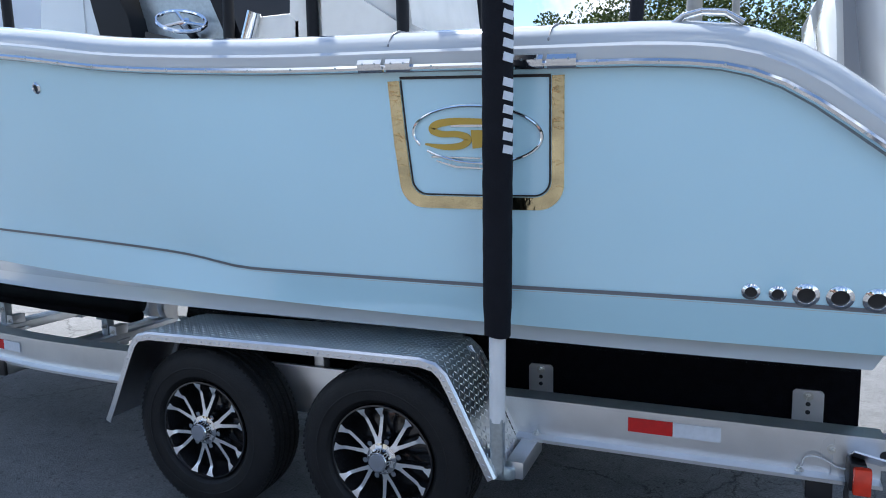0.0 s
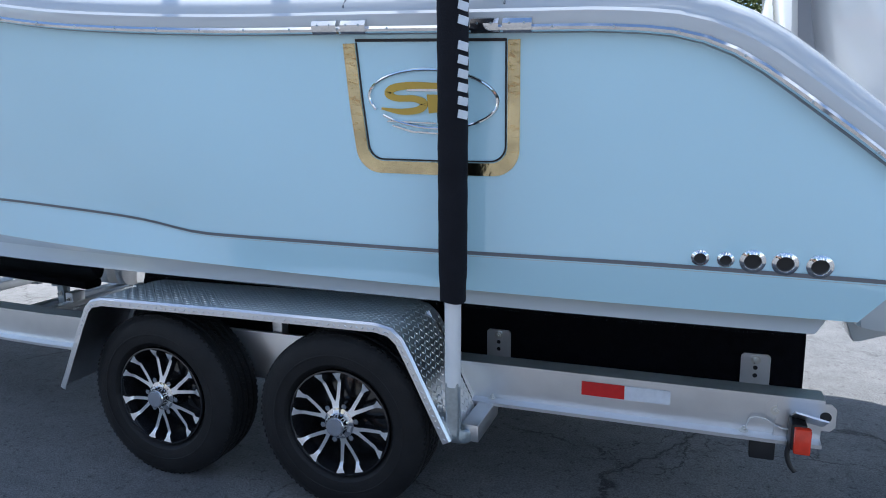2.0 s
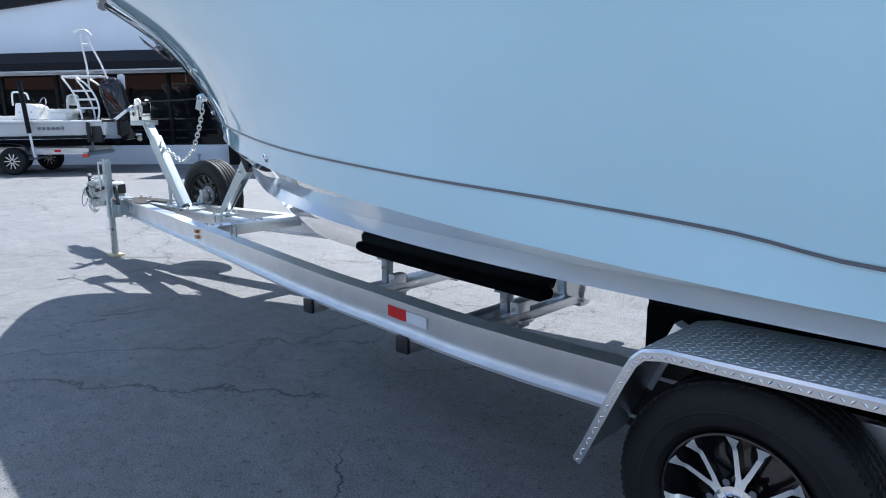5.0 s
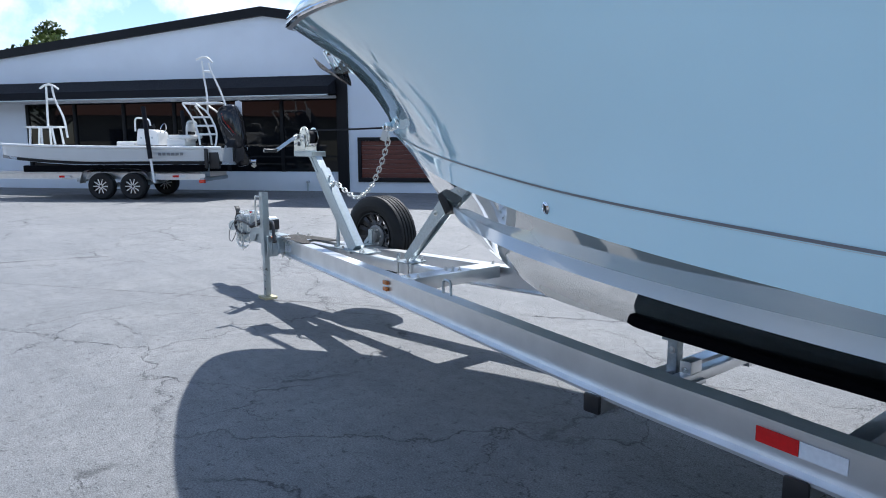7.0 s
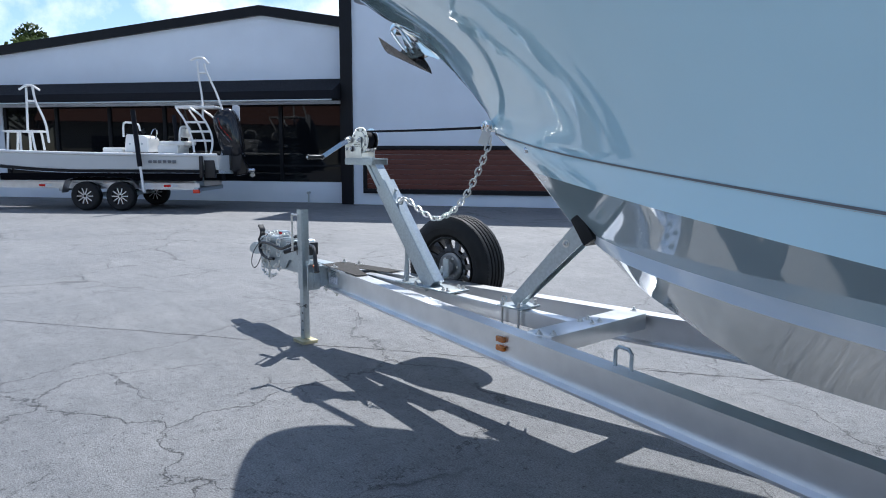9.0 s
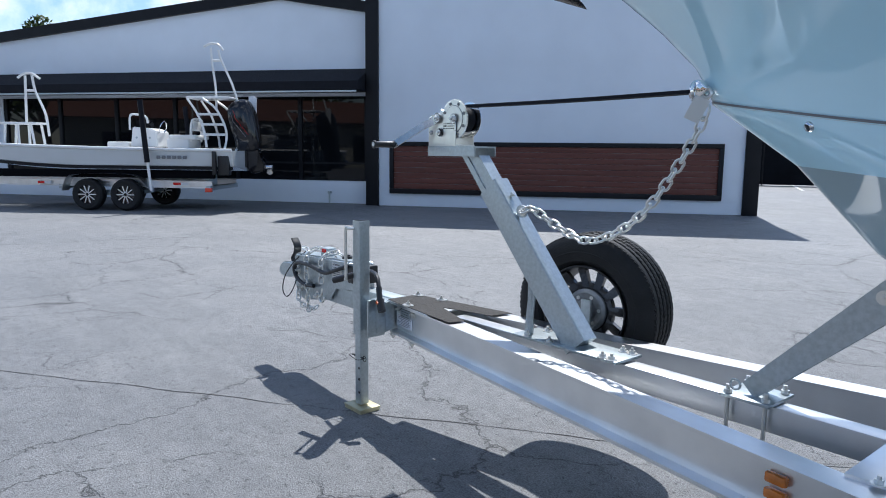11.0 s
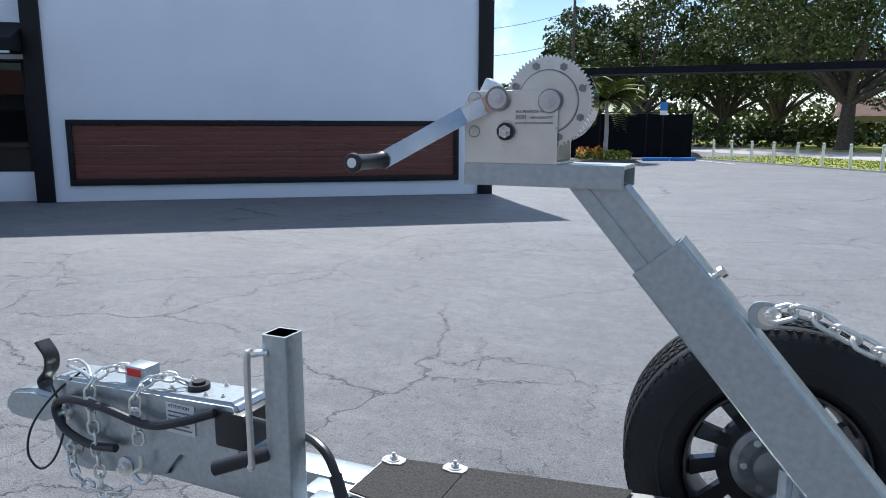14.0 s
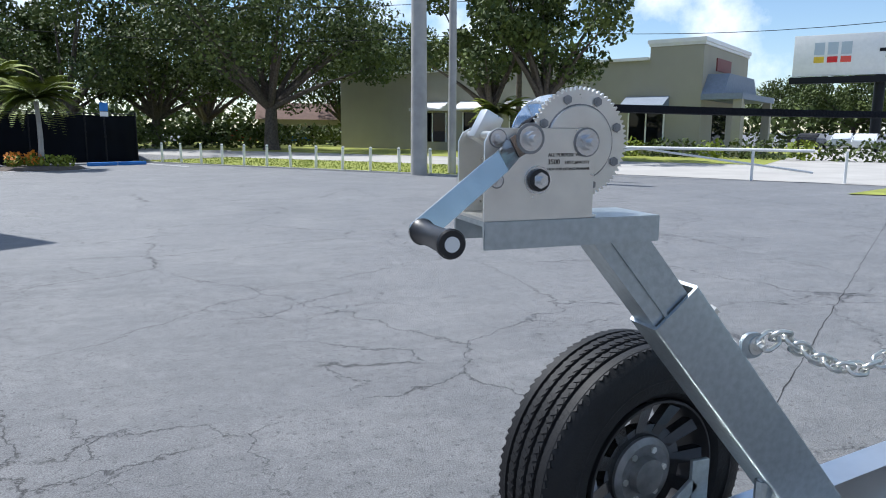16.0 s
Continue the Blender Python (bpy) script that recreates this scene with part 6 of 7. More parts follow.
for k in range(3):
    a = 2 * math.pi * k / 3
    tube(bm, [c, c + V(0.15 * math.cos(a), -0.02 + 0.06 * math.sin(a), 0.055 * math.sin(a) - 0.035 * math.cos(a))], 0.009, 8)
cyl(bm, c, c + V(0.0, 0.08, -0.06), 0.03)
part("steering_wheel", bm, CHROME, console, "stainless steering wheel")
for x, lean in ((-2.22, -0.02), (-0.72, 0.06), (-0.24, 0.02), (0.22, 0.0)):
    for s in (1, -1):
        bm = B()
        tube(bm, [(x, -0.5 * s, 1.75), (x + lean, -0.52 * s, 3.4)], 0.028, 12)
        part("tower_leg", bm, NAVY_TRIM, boat, "near-black tower leg")
bm = B()
prism(bm, [(-1.02, 2.62), (-0.70, 1.92), (-0.62, 1.92), (-0.90, 2.66)], 1, -0.47, 0.47)
part("screen_frame", bm, NAVY_TRIM, console)
seat = new("leaning_post")
seat.parent = boat
seat["label"] = "white upholstered leaning post seat"
for nm, cx, cz, sx, sz, rot in (("cushion", -0.46, 2.02, 0.36, 0.22, 0.0), ("backrest", -0.31, 2.16, 0.16, 0.5, 0.06), ("rear_seat", 0.02, 2.10, 0.46, 0.46, -0.1)):
    bm = B()
    box(bm, (cx, 0, cz), (sx, 0.96, sz), Matrix.Rotation(rot, 4, "Y"), bevel=0.05)
    part(nm, bm, VINYL, seat)
bm = B()
prism(bm, [(-0.22, 1.8), (0.36, 1.8), (0.34, 1.97), (0.02, 2.14), (-0.22, 2.3)], 1, -0.50, 0.50)
bmesh.ops.bevel(bm, geom=list(bm.edges), offset=0.03, segments=2, affect="EDGES")
part("seat_base", bm, VINYL, seat)
bm = B()
cyl(bm, (-0.66, -0.49, 1.9), (-0.56, -0.5, 2.14), 0.035, 18)
part("rod_holder", bm, CHROME, seat, "polished rod holder")

# ---------- skiff on its trailer before the showroom ----------
SK = (-20.78, 1.48, 0.0)
SKR = 47.0
skiff = thing("flats_skiff", "white flats skiff with poling platform on a trailer", "boat", SK, SKR)
bm = B()
st = []
for k in range(33):
    u = k / 32
    x = 3.35 - 6.5 * u
    f = max(0.0, 1 - max(0.0, (u - 0.45) / 0.55) ** 2.2)
    half = 1.02 * f ** 0.62 + 0.001
    zt = 1.31 + 0.12 * u ** 2
    zc = 0.98 + 0.28 * max(0.0, u - 0.5) ** 1.6 * 2
    zk = 0.86 + 0.5 * max(0.0, u - 0.6) ** 2 * 2.6
    st.append([bm.verts.new((x, 1.02 + a * half, z)) for a, z in ((-1.0, zt), (-0.95, (zt + zc) / 2), (-0.9, zc), (0.0, zk), (0.9, zc), (0.95, (zt + zc) / 2), (1.0, zt))])
for ra, rb in zip(st, st[1:]):
    for k in range(6):
        bm.faces.new((ra[k], rb[k], rb[k + 1], ra[k + 1]))
    bm.faces.new((ra[6], rb[6], rb[0], ra[0]))
bm.faces.new(st[0])
part("skiff_hull", bm, HULL_WHITE, skiff, "white low-sided hull")
bm = B()
path = []
for k in range(33):
    u = k / 32
    f = max(0.0, 1 - max(0.0, (u - 0.45) / 0.55) ** 2.2)
    path.append((3.35 - 6.5 * u, 1.02 - 1.02 * f ** 0.62, 1.32 + 0.12 * u ** 2))
tube(bm, path, 0.035, 8)
part("skiff_rail", bm, WHITE_PAINT, skiff)
bm = B()
box(bm, (0.45, 0.20, 0.795), (4.9, 0.10, 0.17), bevel=0.02)
part("bunk", bm, CARPET, skiff, "black carpeted bunk")
bm = B()
path = []
for k in range(29):
    u = k / 32
    f = max(0.0, 1 - max(0.0, (u - 0.45) / 0.55) ** 2.2)
    path.append((3.33 - 6.5 * u, 1.02 - 0.90 * 1.02 * f ** 0.62, 0.955 + 0.28 * max(0.0, u - 0.5) ** 1.6 * 2))
sweep(bm, path, [(-0.02, -0.055), (0.02, -0.055), (0.02, 0.015), (-0.02, 0.015)])
part("boot_stripe", bm, NAVY_TRIM, skiff, "near-black lower strake")
for k in range(6):
    bm = B()
    box(bm, (1.75 + 0.115 * k, 0.012, 1.16), (0.08, 0.012, 0.07), bevel=0.01)
    part("name_bar", bm, PIN_DARK, skiff, "plain dark bar of the hull name")


def sk_tubes(name, runs, r, m_, label, parent=skiff):
    bm = B()
    for run in runs:
        tube(bm, run if len(run) == 2 else smooth_path(run, 6), r, 8)
    return part(name, bm, m_, parent, label)


bm = B()
box(bm, (-1.81, 0.95, 1.88), (0.88, 0.45, 0.05), bevel=0.02)
front = part("casting_platform", bm, WHITE_PAINT, skiff, "white tubular casting platform")
for xa, xb in ((-2.16, -2.12), (-1.46, -1.52), (-1.82, -1.82)):
    for y in (0.76, 1.14):
        sk_tubes("leg", [[(xa, y, 1.42), (xb, y, 1.86)]], 0.028, WHITE_PAINT, "", front)
sk_tubes("lean_bar", [[(-1.74, 0.95, 1.9), (-1.72, 0.95, 2.4), (-1.70, 0.95, 2.95)], [(-1.22, 0.95, 1.6), (-1.28, 0.95, 2.1), (-1.48, 0.95, 2.6), (-1.54, 0.95, 2.95)], [(-1.88, 0.95, 2.90), (-1.72, 0.95, 2.99), (-1.54, 0.95, 2.99), (-1.36, 0.95, 2.88)], [(-1.71, 0.95, 2.62), (-1.50, 0.95, 2.62)]], 0.028, WHITE_PAINT, "white lean bar")
bm = B()
prism(bm, [(0.80, 1.38), (1.42, 1.38), (1.40, 1.72), (1.28, 1.78), (1.12, 1.80), (0.86, 1.82)], 1, 0.70, 1.34)
bmesh.ops.bevel(bm, geom=list(bm.edges), offset=0.02, segments=2, affect="EDGES")
sc = part("skiff_console", bm, WHITE_PAINT, skiff, "small white console")
for x in (0.95, 1.1, 1.25):
    bm = B()
    cyl(bm, (x, 0.695, 1.58), (x, 0.705, 1.58), 0.025)
    part("gauge", bm, GALV, sc)
sk_tubes("grab_frame", [[(0.78, 0.75, 1.75), (0.80, 0.75, 2.06), (0.95, 0.75, 2.09), (1.15, 0.75, 2.05), (1.2, 0.75, 1.9)]], 0.024, WHITE_PAINT, "white console grab frame", sc)
bm = B()
prism(bm, [(0.90, 1.80), (1.12, 1.80), (1.05, 1.98), (0.92, 1.98)], 1, 0.78, 1.26)
part("screen", bm, GLASS, sc)
bm = B()
tube(bm, [(1.42 + 0.05 * math.sin(a), 1.0 + 0.16 * math.cos(a), 1.80 + 0.15 * math.sin(a)) for a in np.linspace(0, 2 * math.pi, 20, endpoint=False)], 0.012, 6, closed=True)
part("wheel", bm, CHROME, sc)
bm = B()
box(bm, (0.50, 1.02, 1.43), (0.5, 0.6, 0.12), bevel=0.03)
part("front_cushion", bm, VINYL, skiff)
bm = B()
box(bm, (2.02, 1.0, 1.60), (0.62, 0.8, 0.10), bevel=0.04)
sseat = part("skiff_seat", bm, VINYL, skiff, "white bench seat")
bm = B()
tube(bm, smooth_path([(2.18, 0.72, 1.50), (2.20, 0.70, 1.80), (2.22, 0.75, 1.97), (2.22, 1.0, 2.0), (2.22, 1.25, 1.97), (2.20, 1.3, 1.8), (2.18, 1.28, 1.5)], 6), 0.03, 8)
box(bm, (2.22, 1.0, 1.85), (0.06, 0.5, 0.22), bevel=0.03)
part("seat_back", bm, VINYL, sseat)
bm = B()
box(bm, (1.9, 1.0, 1.46), (0.5, 0.7, 0.2), bevel=0.03)
part("seat_box", bm, WHITE_PAINT, sseat)
tower = sk_tubes("poling_platform", [[(2.17, y, 2.44), (2.39, y, 2.1), (2.53, y, 1.7), (2.57, y, 1.38)] for y in (0.62, 1.4)] + [[(2.52, y, 2.44), (2.82, y, 2.2), (3.02, y, 1.75), (2.97, y, 1.35), (2.82, y, 1.22)] for y in (0.62, 1.4)] + [[(2.49, 0.62, z), (2.99, 0.62, z)] for z in (1.66, 1.88)] + [[(2.37, 0.62, 2.1), (2.89, 0.62, 2.1)]], 0.026, WHITE_PAINT, "white tubular poling platform")
bm = B()
box(bm, (2.59, 1.0, 2.47), (0.98, 0.6, 0.055), bevel=0.02)
part("platform_top", bm, WHITE_PAINT, tower)
sk_tubes("backrest_hoop", [[(2.73, 0.85, 2.2), (2.73, 0.85, 2.7), (2.67, 0.85, 3.2), (2.65, 0.85, 3.55)], [(3.22, 0.85, 2.4), (3.09, 0.85, 2.8), (2.87, 0.85, 3.3), (2.82, 0.85, 3.5)], [(2.49, 0.85, 3.58), (2.65, 0.85, 3.64), (2.81, 0.85, 3.62), (2.93, 0.85, 3.5)], [(2.67, 0.85, 3.28), (2.86, 0.85, 3.28)]], 0.026, WHITE_PAINT, "tall white lean hoop", tower)
motor = thing("skiff_outboard", "large gloss black outboard motor on the skiff", "outboard", SK, SKR)
bm = B()
rings = []
for cx, cz, ha, hb_ in ((3.40, 1.30, 0.20, 0.16), (3.40, 1.36, 0.26, 0.20), (3.38, 1.55, 0.29, 0.24), (3.33, 1.80, 0.31, 0.25), (3.27, 2.05, 0.31, 0.25), (3.23, 2.22, 0.29, 0.235), (3.22, 2.34, 0.24, 0.20), (3.22, 2.41, 0.17, 0.14), (3.22, 2.44, 0.08, 0.06)):
    rings.append([bm.verts.new((cx + ha * math.copysign(abs(math.cos(q)) ** 0.7, math.cos(q)), 1.0 + hb_ * math.copysign(abs(math.sin(q)) ** 0.7, math.sin(q)), cz + 0.18 * (ha * math.cos(q)) * (cz > 1.9))) for q in [2 * math.pi * k / 30 for k in range(30)]])
for ra, rb in zip(rings, rings[1:]):
    for k in range(30):
        bm.faces.new((ra[k], ra[(k + 1) % 30], rb[(k + 1) % 30], rb[k]))
bm.faces.new(rings[0][::-1])
bm.faces.new(rings[-1])
cowl = part("cowl", bm, BLACK_GLOSS, motor, "gloss black moulded cowl")
for x0, z0, x1, z1 in ((3.08, 2.16, 3.42, 1.62), (3.14, 2.20, 3.48, 1.66)):
    bm = B()
    tube(bm, [(x0, 0.727, z0), (x0 + 0.06, 0.727, z0 - 0.2), (x1, 0.727, z1)], 0.0035, 6)
    part("cowl_line", bm, GREY_BADGE if x0 < 3.1 else RED_REFL, cowl)
bm = B()
prism(bm, [(3.20, 1.45), (3.62, 1.45), (3.66, 1.15), (3.78, 1.02), (3.76, 0.86), (3.46, 0.80), (3.34, 1.0)], 1, 0.88, 1.12)
bmesh.ops.bevel(bm, geom=list(bm.edges), offset=0.03, segments=2, affect="EDGES")
part("midsection", bm, BLACK_GLOSS, motor)
bm = B()
box(bm, (3.34, 1.0, 1.22), (0.10, 0.34, 0.55), bevel=0.02)
part("clamp_bracket", bm, BLACK_PL, motor)
bm = B()
for q in range(3):
    a = 2 * math.pi * q / 3 + 0.4
    vs = [bm.verts.new((3.86 + dx, 1.0 + r_ * math.cos(a + da), 0.95 + r_ * math.sin(a + da))) for dx, r_, da in ((-0.03, 0.04, -0.5), (-0.05, 0.15, -0.5), (0.0, 0.18, 0.0), (0.05, 0.15, 0.5), (0.03, 0.04, 0.5))]
    bm.faces.new(vs)
bmesh.ops.solidify(bm, geom=bm.faces[:], thickness=0.01)
cyl(bm, (3.72, 1.0, 0.95), (3.93, 1.0, 0.95), 0.045, 16)
part("propeller", bm, CHROME, motor, "polished three-blade propeller")
bm = B()
o = [(0, 0), (0.16, 0.05), (0.18, 0.75), (0.10, 0.80), (0.0, 0.78)]
prism(bm, [(3.36 + a, 1.75 + b) for a, b in o], 1, 1.16, 1.19)
part("push_pole_holder", bm, WHITE_REFL, skiff)
bm = B()
box(bm, (3.15, 0.1, 1.0), (0.25, 0.14, 0.42), bevel=0.02)
box(bm, (2.98, -0.02, 1.05), (0.08, 0.1, 0.5), bevel=0.02)
part("jack_plate", bm, BLACK_PL, skiff)

sktrailer = thing("skiff_trailer", "aluminium tandem trailer with black alloy wheels", "trailer", SK, SKR)
for y in (0.28, 1.76):
    bm = B()
    sweep(bm, [(2.8, y, 0.57), (-1.6, y, 0.60), (-5.0, 1.02 + (y - 1.02) * 0.15, 0.60)], [(-0.04, -0.08), (0.04, -0.08), (0.04, -0.068), (0.008, -0.06), (0.008, 0.06), (0.04, 0.068), (0.04, 0.08), (-0.04, 0.08), (-0.04, 0.068), (-0.008, 0.06), (-0.008, -0.06), (-0.04, -0.068)])
    part("main_beam", bm, ALU, sktrailer)
for x0, x1, m_ in ((1.95, 2.12, RED_REFL), (2.12, 2.28, WHITE_REFL), (-1.1, -0.95, RED_REFL), (-0.95, -0.8, WHITE_REFL)):
    bm = B()
    box(bm, ((x0 + x1) / 2, 0.236, 0.585), (x1 - x0, 0.006, 0.055))
    part("tape", bm, m_, sktrailer)
for y in (0.11, 1.95):
    for x in (0.13, 0.98):
        m = Matrix.Translation((x, y, 0.345)) @ AXIS_NEAR
        bm = B()
        lathe(bm, [(0.2, -0.1), (0.30, -0.115), (0.335, -0.09), (0.345, -0.06), (0.345, 0.06), (0.335, 0.09), (0.30, 0.115), (0.2, 0.1)], 40, m)
        ty = part("tyre", bm, RUBBER, sktrailer)
        bm = B()
        lathe(bm, [(0.205, 0.095), (0.195, 0.10), (0.185, 0.05), (0.0, 0.03)], 32, m)
        part("rim", bm, RIM_BLACK, ty)
        for k in range(10):
            bm = B()
            a = 2 * math.pi * k / 10
            mm = m @ Matrix.Rotation(a, 4, "Z")
            box(bm, (0, 0, 0), (0.16, 0.018, 0.02))
            for v in bm.verts:
                v.co = mm @ (v.co + V(0.115, 0, 0.09))
            part("spoke", bm, MACHINED, ty)
    bm = B()
    prof = smooth_path([(-0.40, y, 0.42), (-0.34, y, 0.62), (-0.18, y, 0.76), (0.55, y, 0.80), (1.22, y, 0.76), (1.42, y, 0.60), (1.58, y, 0.42)], 5)
    rows = [[bm.verts.new((p.x, y - 0.14, p.z)), bm.verts.new((p.x, y + 0.14, p.z))] for p in prof]
    for ra, rb in zip(rows, rows[1:]):
        bm.faces.new((ra[0], rb[0], rb[1], ra[1]))
    bmesh.ops.solidify(bm, geom=bm.faces[:], thickness=0.02)
    part("fender", bm, TREAD, sktrailer)
    bm = B()
    gy = -0.10 if y < 1 else 2.14
    cyl(bm, (1.62, gy, 0.45), (1.56, gy - 0.03, 1.2), 0.03)
    gp_ = part("guide_pipe", bm, PVC, sktrailer)
    bm = B()
    cyl(bm, (1.57, gy - 0.03, 1.05), (1.49, gy - 0.07, 2.35), 0.055)
    part("sleeve", bm, CANVAS, gp_)
bm = B()
box(bm, (2.75, 0.2, 0.46), (0.14, 0.10, 0.09), bevel=0.01)
part("tail_lamp", bm, RED_LENS, sktrailer)
for c_, d_, nm in (((2.75, 1.02, 0.5), (0.1, 1.7, 0.1), "crossmember"), ((-0.6, 1.02, 0.5), (0.1, 1.5, 0.1), "crossmember"), ((0.55, 1.02, 0.36), (0.9, 1.6, 0.07), "axle_carrier"), ((2.66, 0.6, 0.75), (0.08, 0.5, 0.5), "transom_bracket")):
    bm = B()
    box(bm, c_, d_, bevel=0.01)
    part(nm, bm, GALV, sktrailer)

# ---------- beyond the lot ----------
EYE = V(-7.14, -1.09, 0)


def far(az, d, z=0.0):
    return V(EYE.x + d * math.sin(radians(az)), EYE.y + d * math.cos(radians(az)), z)


def sheet(name, pts, z, m_, label, cat):
    bm = B()
    bm.faces.new([bm.verts.new((p[0], p[1], z)) for p in pts])
    return tagged(part(name, bm, m_), label, cat, kind="structure")


EDGE_A, EDGE_B = V(-9.0, 33.6, 0), V(1.15, 20.9, 0)
ED = (EDGE_B - EDGE_A).normalized()
EN = V(-ED.y, ED.x, 0)
ROAD_PALE = mat("pale_road", (0.40, 0.385, 0.36), 0.9, vary=0.15, scale=0.5, bump=0.2, bscale=30)


def band(a, b, o0, o1):
    return [EDGE_A + ED * a + EN * o0, EDGE_A + ED * b + EN * o0, EDGE_A + ED * b + EN * o1, EDGE_A + ED * a + EN * o1]


sheet("lawn_1", band(-1.5, 19.0, 0.0, 6.5), 0.02, GRASS, "mown grass verge along the lot", "grass")
sheet("road", band(-40, 60, 6.5, 15.0), 0.008, ROAD_PALE, "pale side road behind the verge", "road")
sheet("lawn_2", band(-45, 24, 15.0, 60.0), 0.02, GRASS, "lawn across the side road", "grass")
sheet("drive", [(4.6, 24.0), (13.0, 11.0), (60, 40), (34, 62)], 0.012, ROAD_PALE, "pale driveway to the neighbouring shop", "road")
sheet("lawn_3", [(8.0, 11.6), (9.4, 10.4), (30, 16), (30, 20)], 0.022, GRASS, "narrow grass edge by the gate", "grass")
# curb edge of the verge
bm = B()
a, b = EDGE_A - ED * 1.5, EDGE_A + ED * 19
sweep(bm, [a, b], [(-0.06, 0.0), (0.06, 0.0), (0.05, 0.06), (-0.05, 0.06)])
tagged(part("kerb", bm, CONCRETE), "low concrete edge of the verge", "kerb", kind="structure")
# blade tufts on the verge
rng = random.Random(5)
bm = B()
for i in range(5000):
    p = EDGE_A + ED * rng.uniform(-1.5, 19) + EN * rng.uniform(0.05, 6.4)
    h, w, a = rng.uniform(0.04, 0.09), rng.uniform(0.015, 0.04), rng.uniform(0, 6.3)
    d = V(math.cos(a), math.sin(a), 0) * w
    bm.faces.new([bm.verts.new(p + d + V(0, 0, 0.02)), bm.verts.new(p - d + V(0, 0, 0.02)), bm.verts.new(p + V(rng.uniform(-0.04, 0.04), rng.uniform(-0.04, 0.04), h))])
tagged(part("grass_blades", bm, PALM_LEAF, smooth=0), "short sunlit grass blades on the verge", "grass", kind="stuff")
# posts along the verge
post = None
for k in range(13):
    p = EDGE_A + ED * (0.35 + 1.33 * k) + EN * 0.7
    if post is None:
        post = thing("verge_post", "short white-painted post in the grass verge", "post", p, group="posts along the verge")
        bm = B()
        cyl(bm, (0, 0, 0.0), (0, 0, 0.86), 0.055, 14)
        cyl(bm, (0, 0, 0.86), (0, 0, 0.90), 0.055, 14, 0.03)
        part("shaft", bm, WHITE_PAINT, post)
        bm = B()
        cyl(bm, (0, 0, 0.80), (0, 0, 0.84), 0.058, 14)
        part("band", bm, GALV, post)
    else:
        copy_thing(post, pose(p.x, p.y, 0, rng.uniform(-2, 2), rng.uniform(-2, 2), 0))
# hydrant
hyd = thing("fire_hydrant", "yellow fire hydrant with a blue cap", "hydrant", (3.3, 24.3, 0))
YELLOW = mat("yellow_paint", (0.70, 0.48, 0.03), 0.45, vary=0.1)
BLUE = mat("blue_paint", (0.02, 0.18, 0.55), 0.5, vary=0.1)
bm = B()
lathe(bm, [(0.16, 0), (0.16, 0.05), (0.11, 0.06), (0.10, 0.45), (0.14, 0.47), (0.14, 0.52), (0.11, 0.56)], 20)
cyl(bm, (-0.17, 0, 0.38), (0.17, 0, 0.38), 0.05)
part("barrel", bm, YELLOW, hyd)
bm = B()
lathe(bm, [(0.115, 0.55), (0.09, 0.64), (0.03, 0.68), (0.03, 0.72), (0.0, 0.72)], 18)
part("cap", bm, BLUE, hyd)
# swing gate
gate = thing("pipe_gate", "white pipe swing gate across the drive", "gate", (0, 0, 0))
bm = B()
cyl(bm, (3.9, 22.3, 0), (3.9, 22.3, 1.25), 0.11, 16)
part("hinge_post", bm, WHITE_PAINT, gate)
bm = B()
tube(bm, [(3.9, 22.3, 1.0), (7.0, 18.6, 0.98), (10.6, 15.0, 0.95)], 0.05)
tube(bm, [(3.9, 22.3, 0.35), (7.0, 18.6, 0.95)], 0.035)
tube(bm, [(7.0, 18.6, 0.95), (10.6, 15.0, 0.3)], 0.035)
tube(bm, [(9.4, 16.2, 0.0), (9.4, 16.2, 0.95)], 0.045)
tube(bm, [(11.2, 14.4, 0.0), (11.2, 14.4, 0.95)], 0.045)
part("gate_bar", bm, WHITE_PAINT, gate)
# fence with black screen
fence = thing("screened_fence", "black screened chain-link fence behind the parking bays", "fence", (0, 0, 0))
FA, FB = V(-27.0, 24.5, 0), V(-9.3, 34.3, 0)
nseg = 9
for k in range(nseg):
    a, b = FA.lerp(FB, k / nseg), FA.lerp(FB, (k + 1) / nseg)
    bm = B()
    rows = []
    for i in range(13):
        p = a.lerp(b, i / 12)
        off = 0.03 * math.sin(i * 1.3 + k)
        rows.append([bm.verts.new((p.x + off * 0.5, p.y - off, 0.04)), bm.verts.new((p.x + off * 0.2, p.y - off * 0.4, 2.10 - 0.03 * math.sin(math.pi * i / 12)))])
    for ra, rb in zip(rows, rows[1:]):
        bm.faces.new((ra[0], rb[0], rb[1], ra[1]))
    bmesh.ops.solidify(bm, geom=bm.faces[:], thickness=0.01)
    part("screen", bm, SCREEN, fence)
for k in range(nseg + 1):
    p = FA.lerp(FB, k / nseg)
    bm = B()
    cyl(bm, p, p + V(0, 0, 2.25), 0.035, 10)
    part("fence_post", bm, NAVY_TRIM, fence)
bm = B()
tube(bm, [FA + V(0, 0, 2.16), FB + V(0, 0, 2.16)], 0.022, 8)
part("top_rail", bm, NAVY_TRIM, fence)
# side return of the fence
bm = B()
box(bm, (FB + V(-0.6, 5.0, 1.05)), (0.03, 9.6, 2.1), Matrix.Rotation(0.12, 4, "Z"))
part("screen", bm, SCREEN, fence)
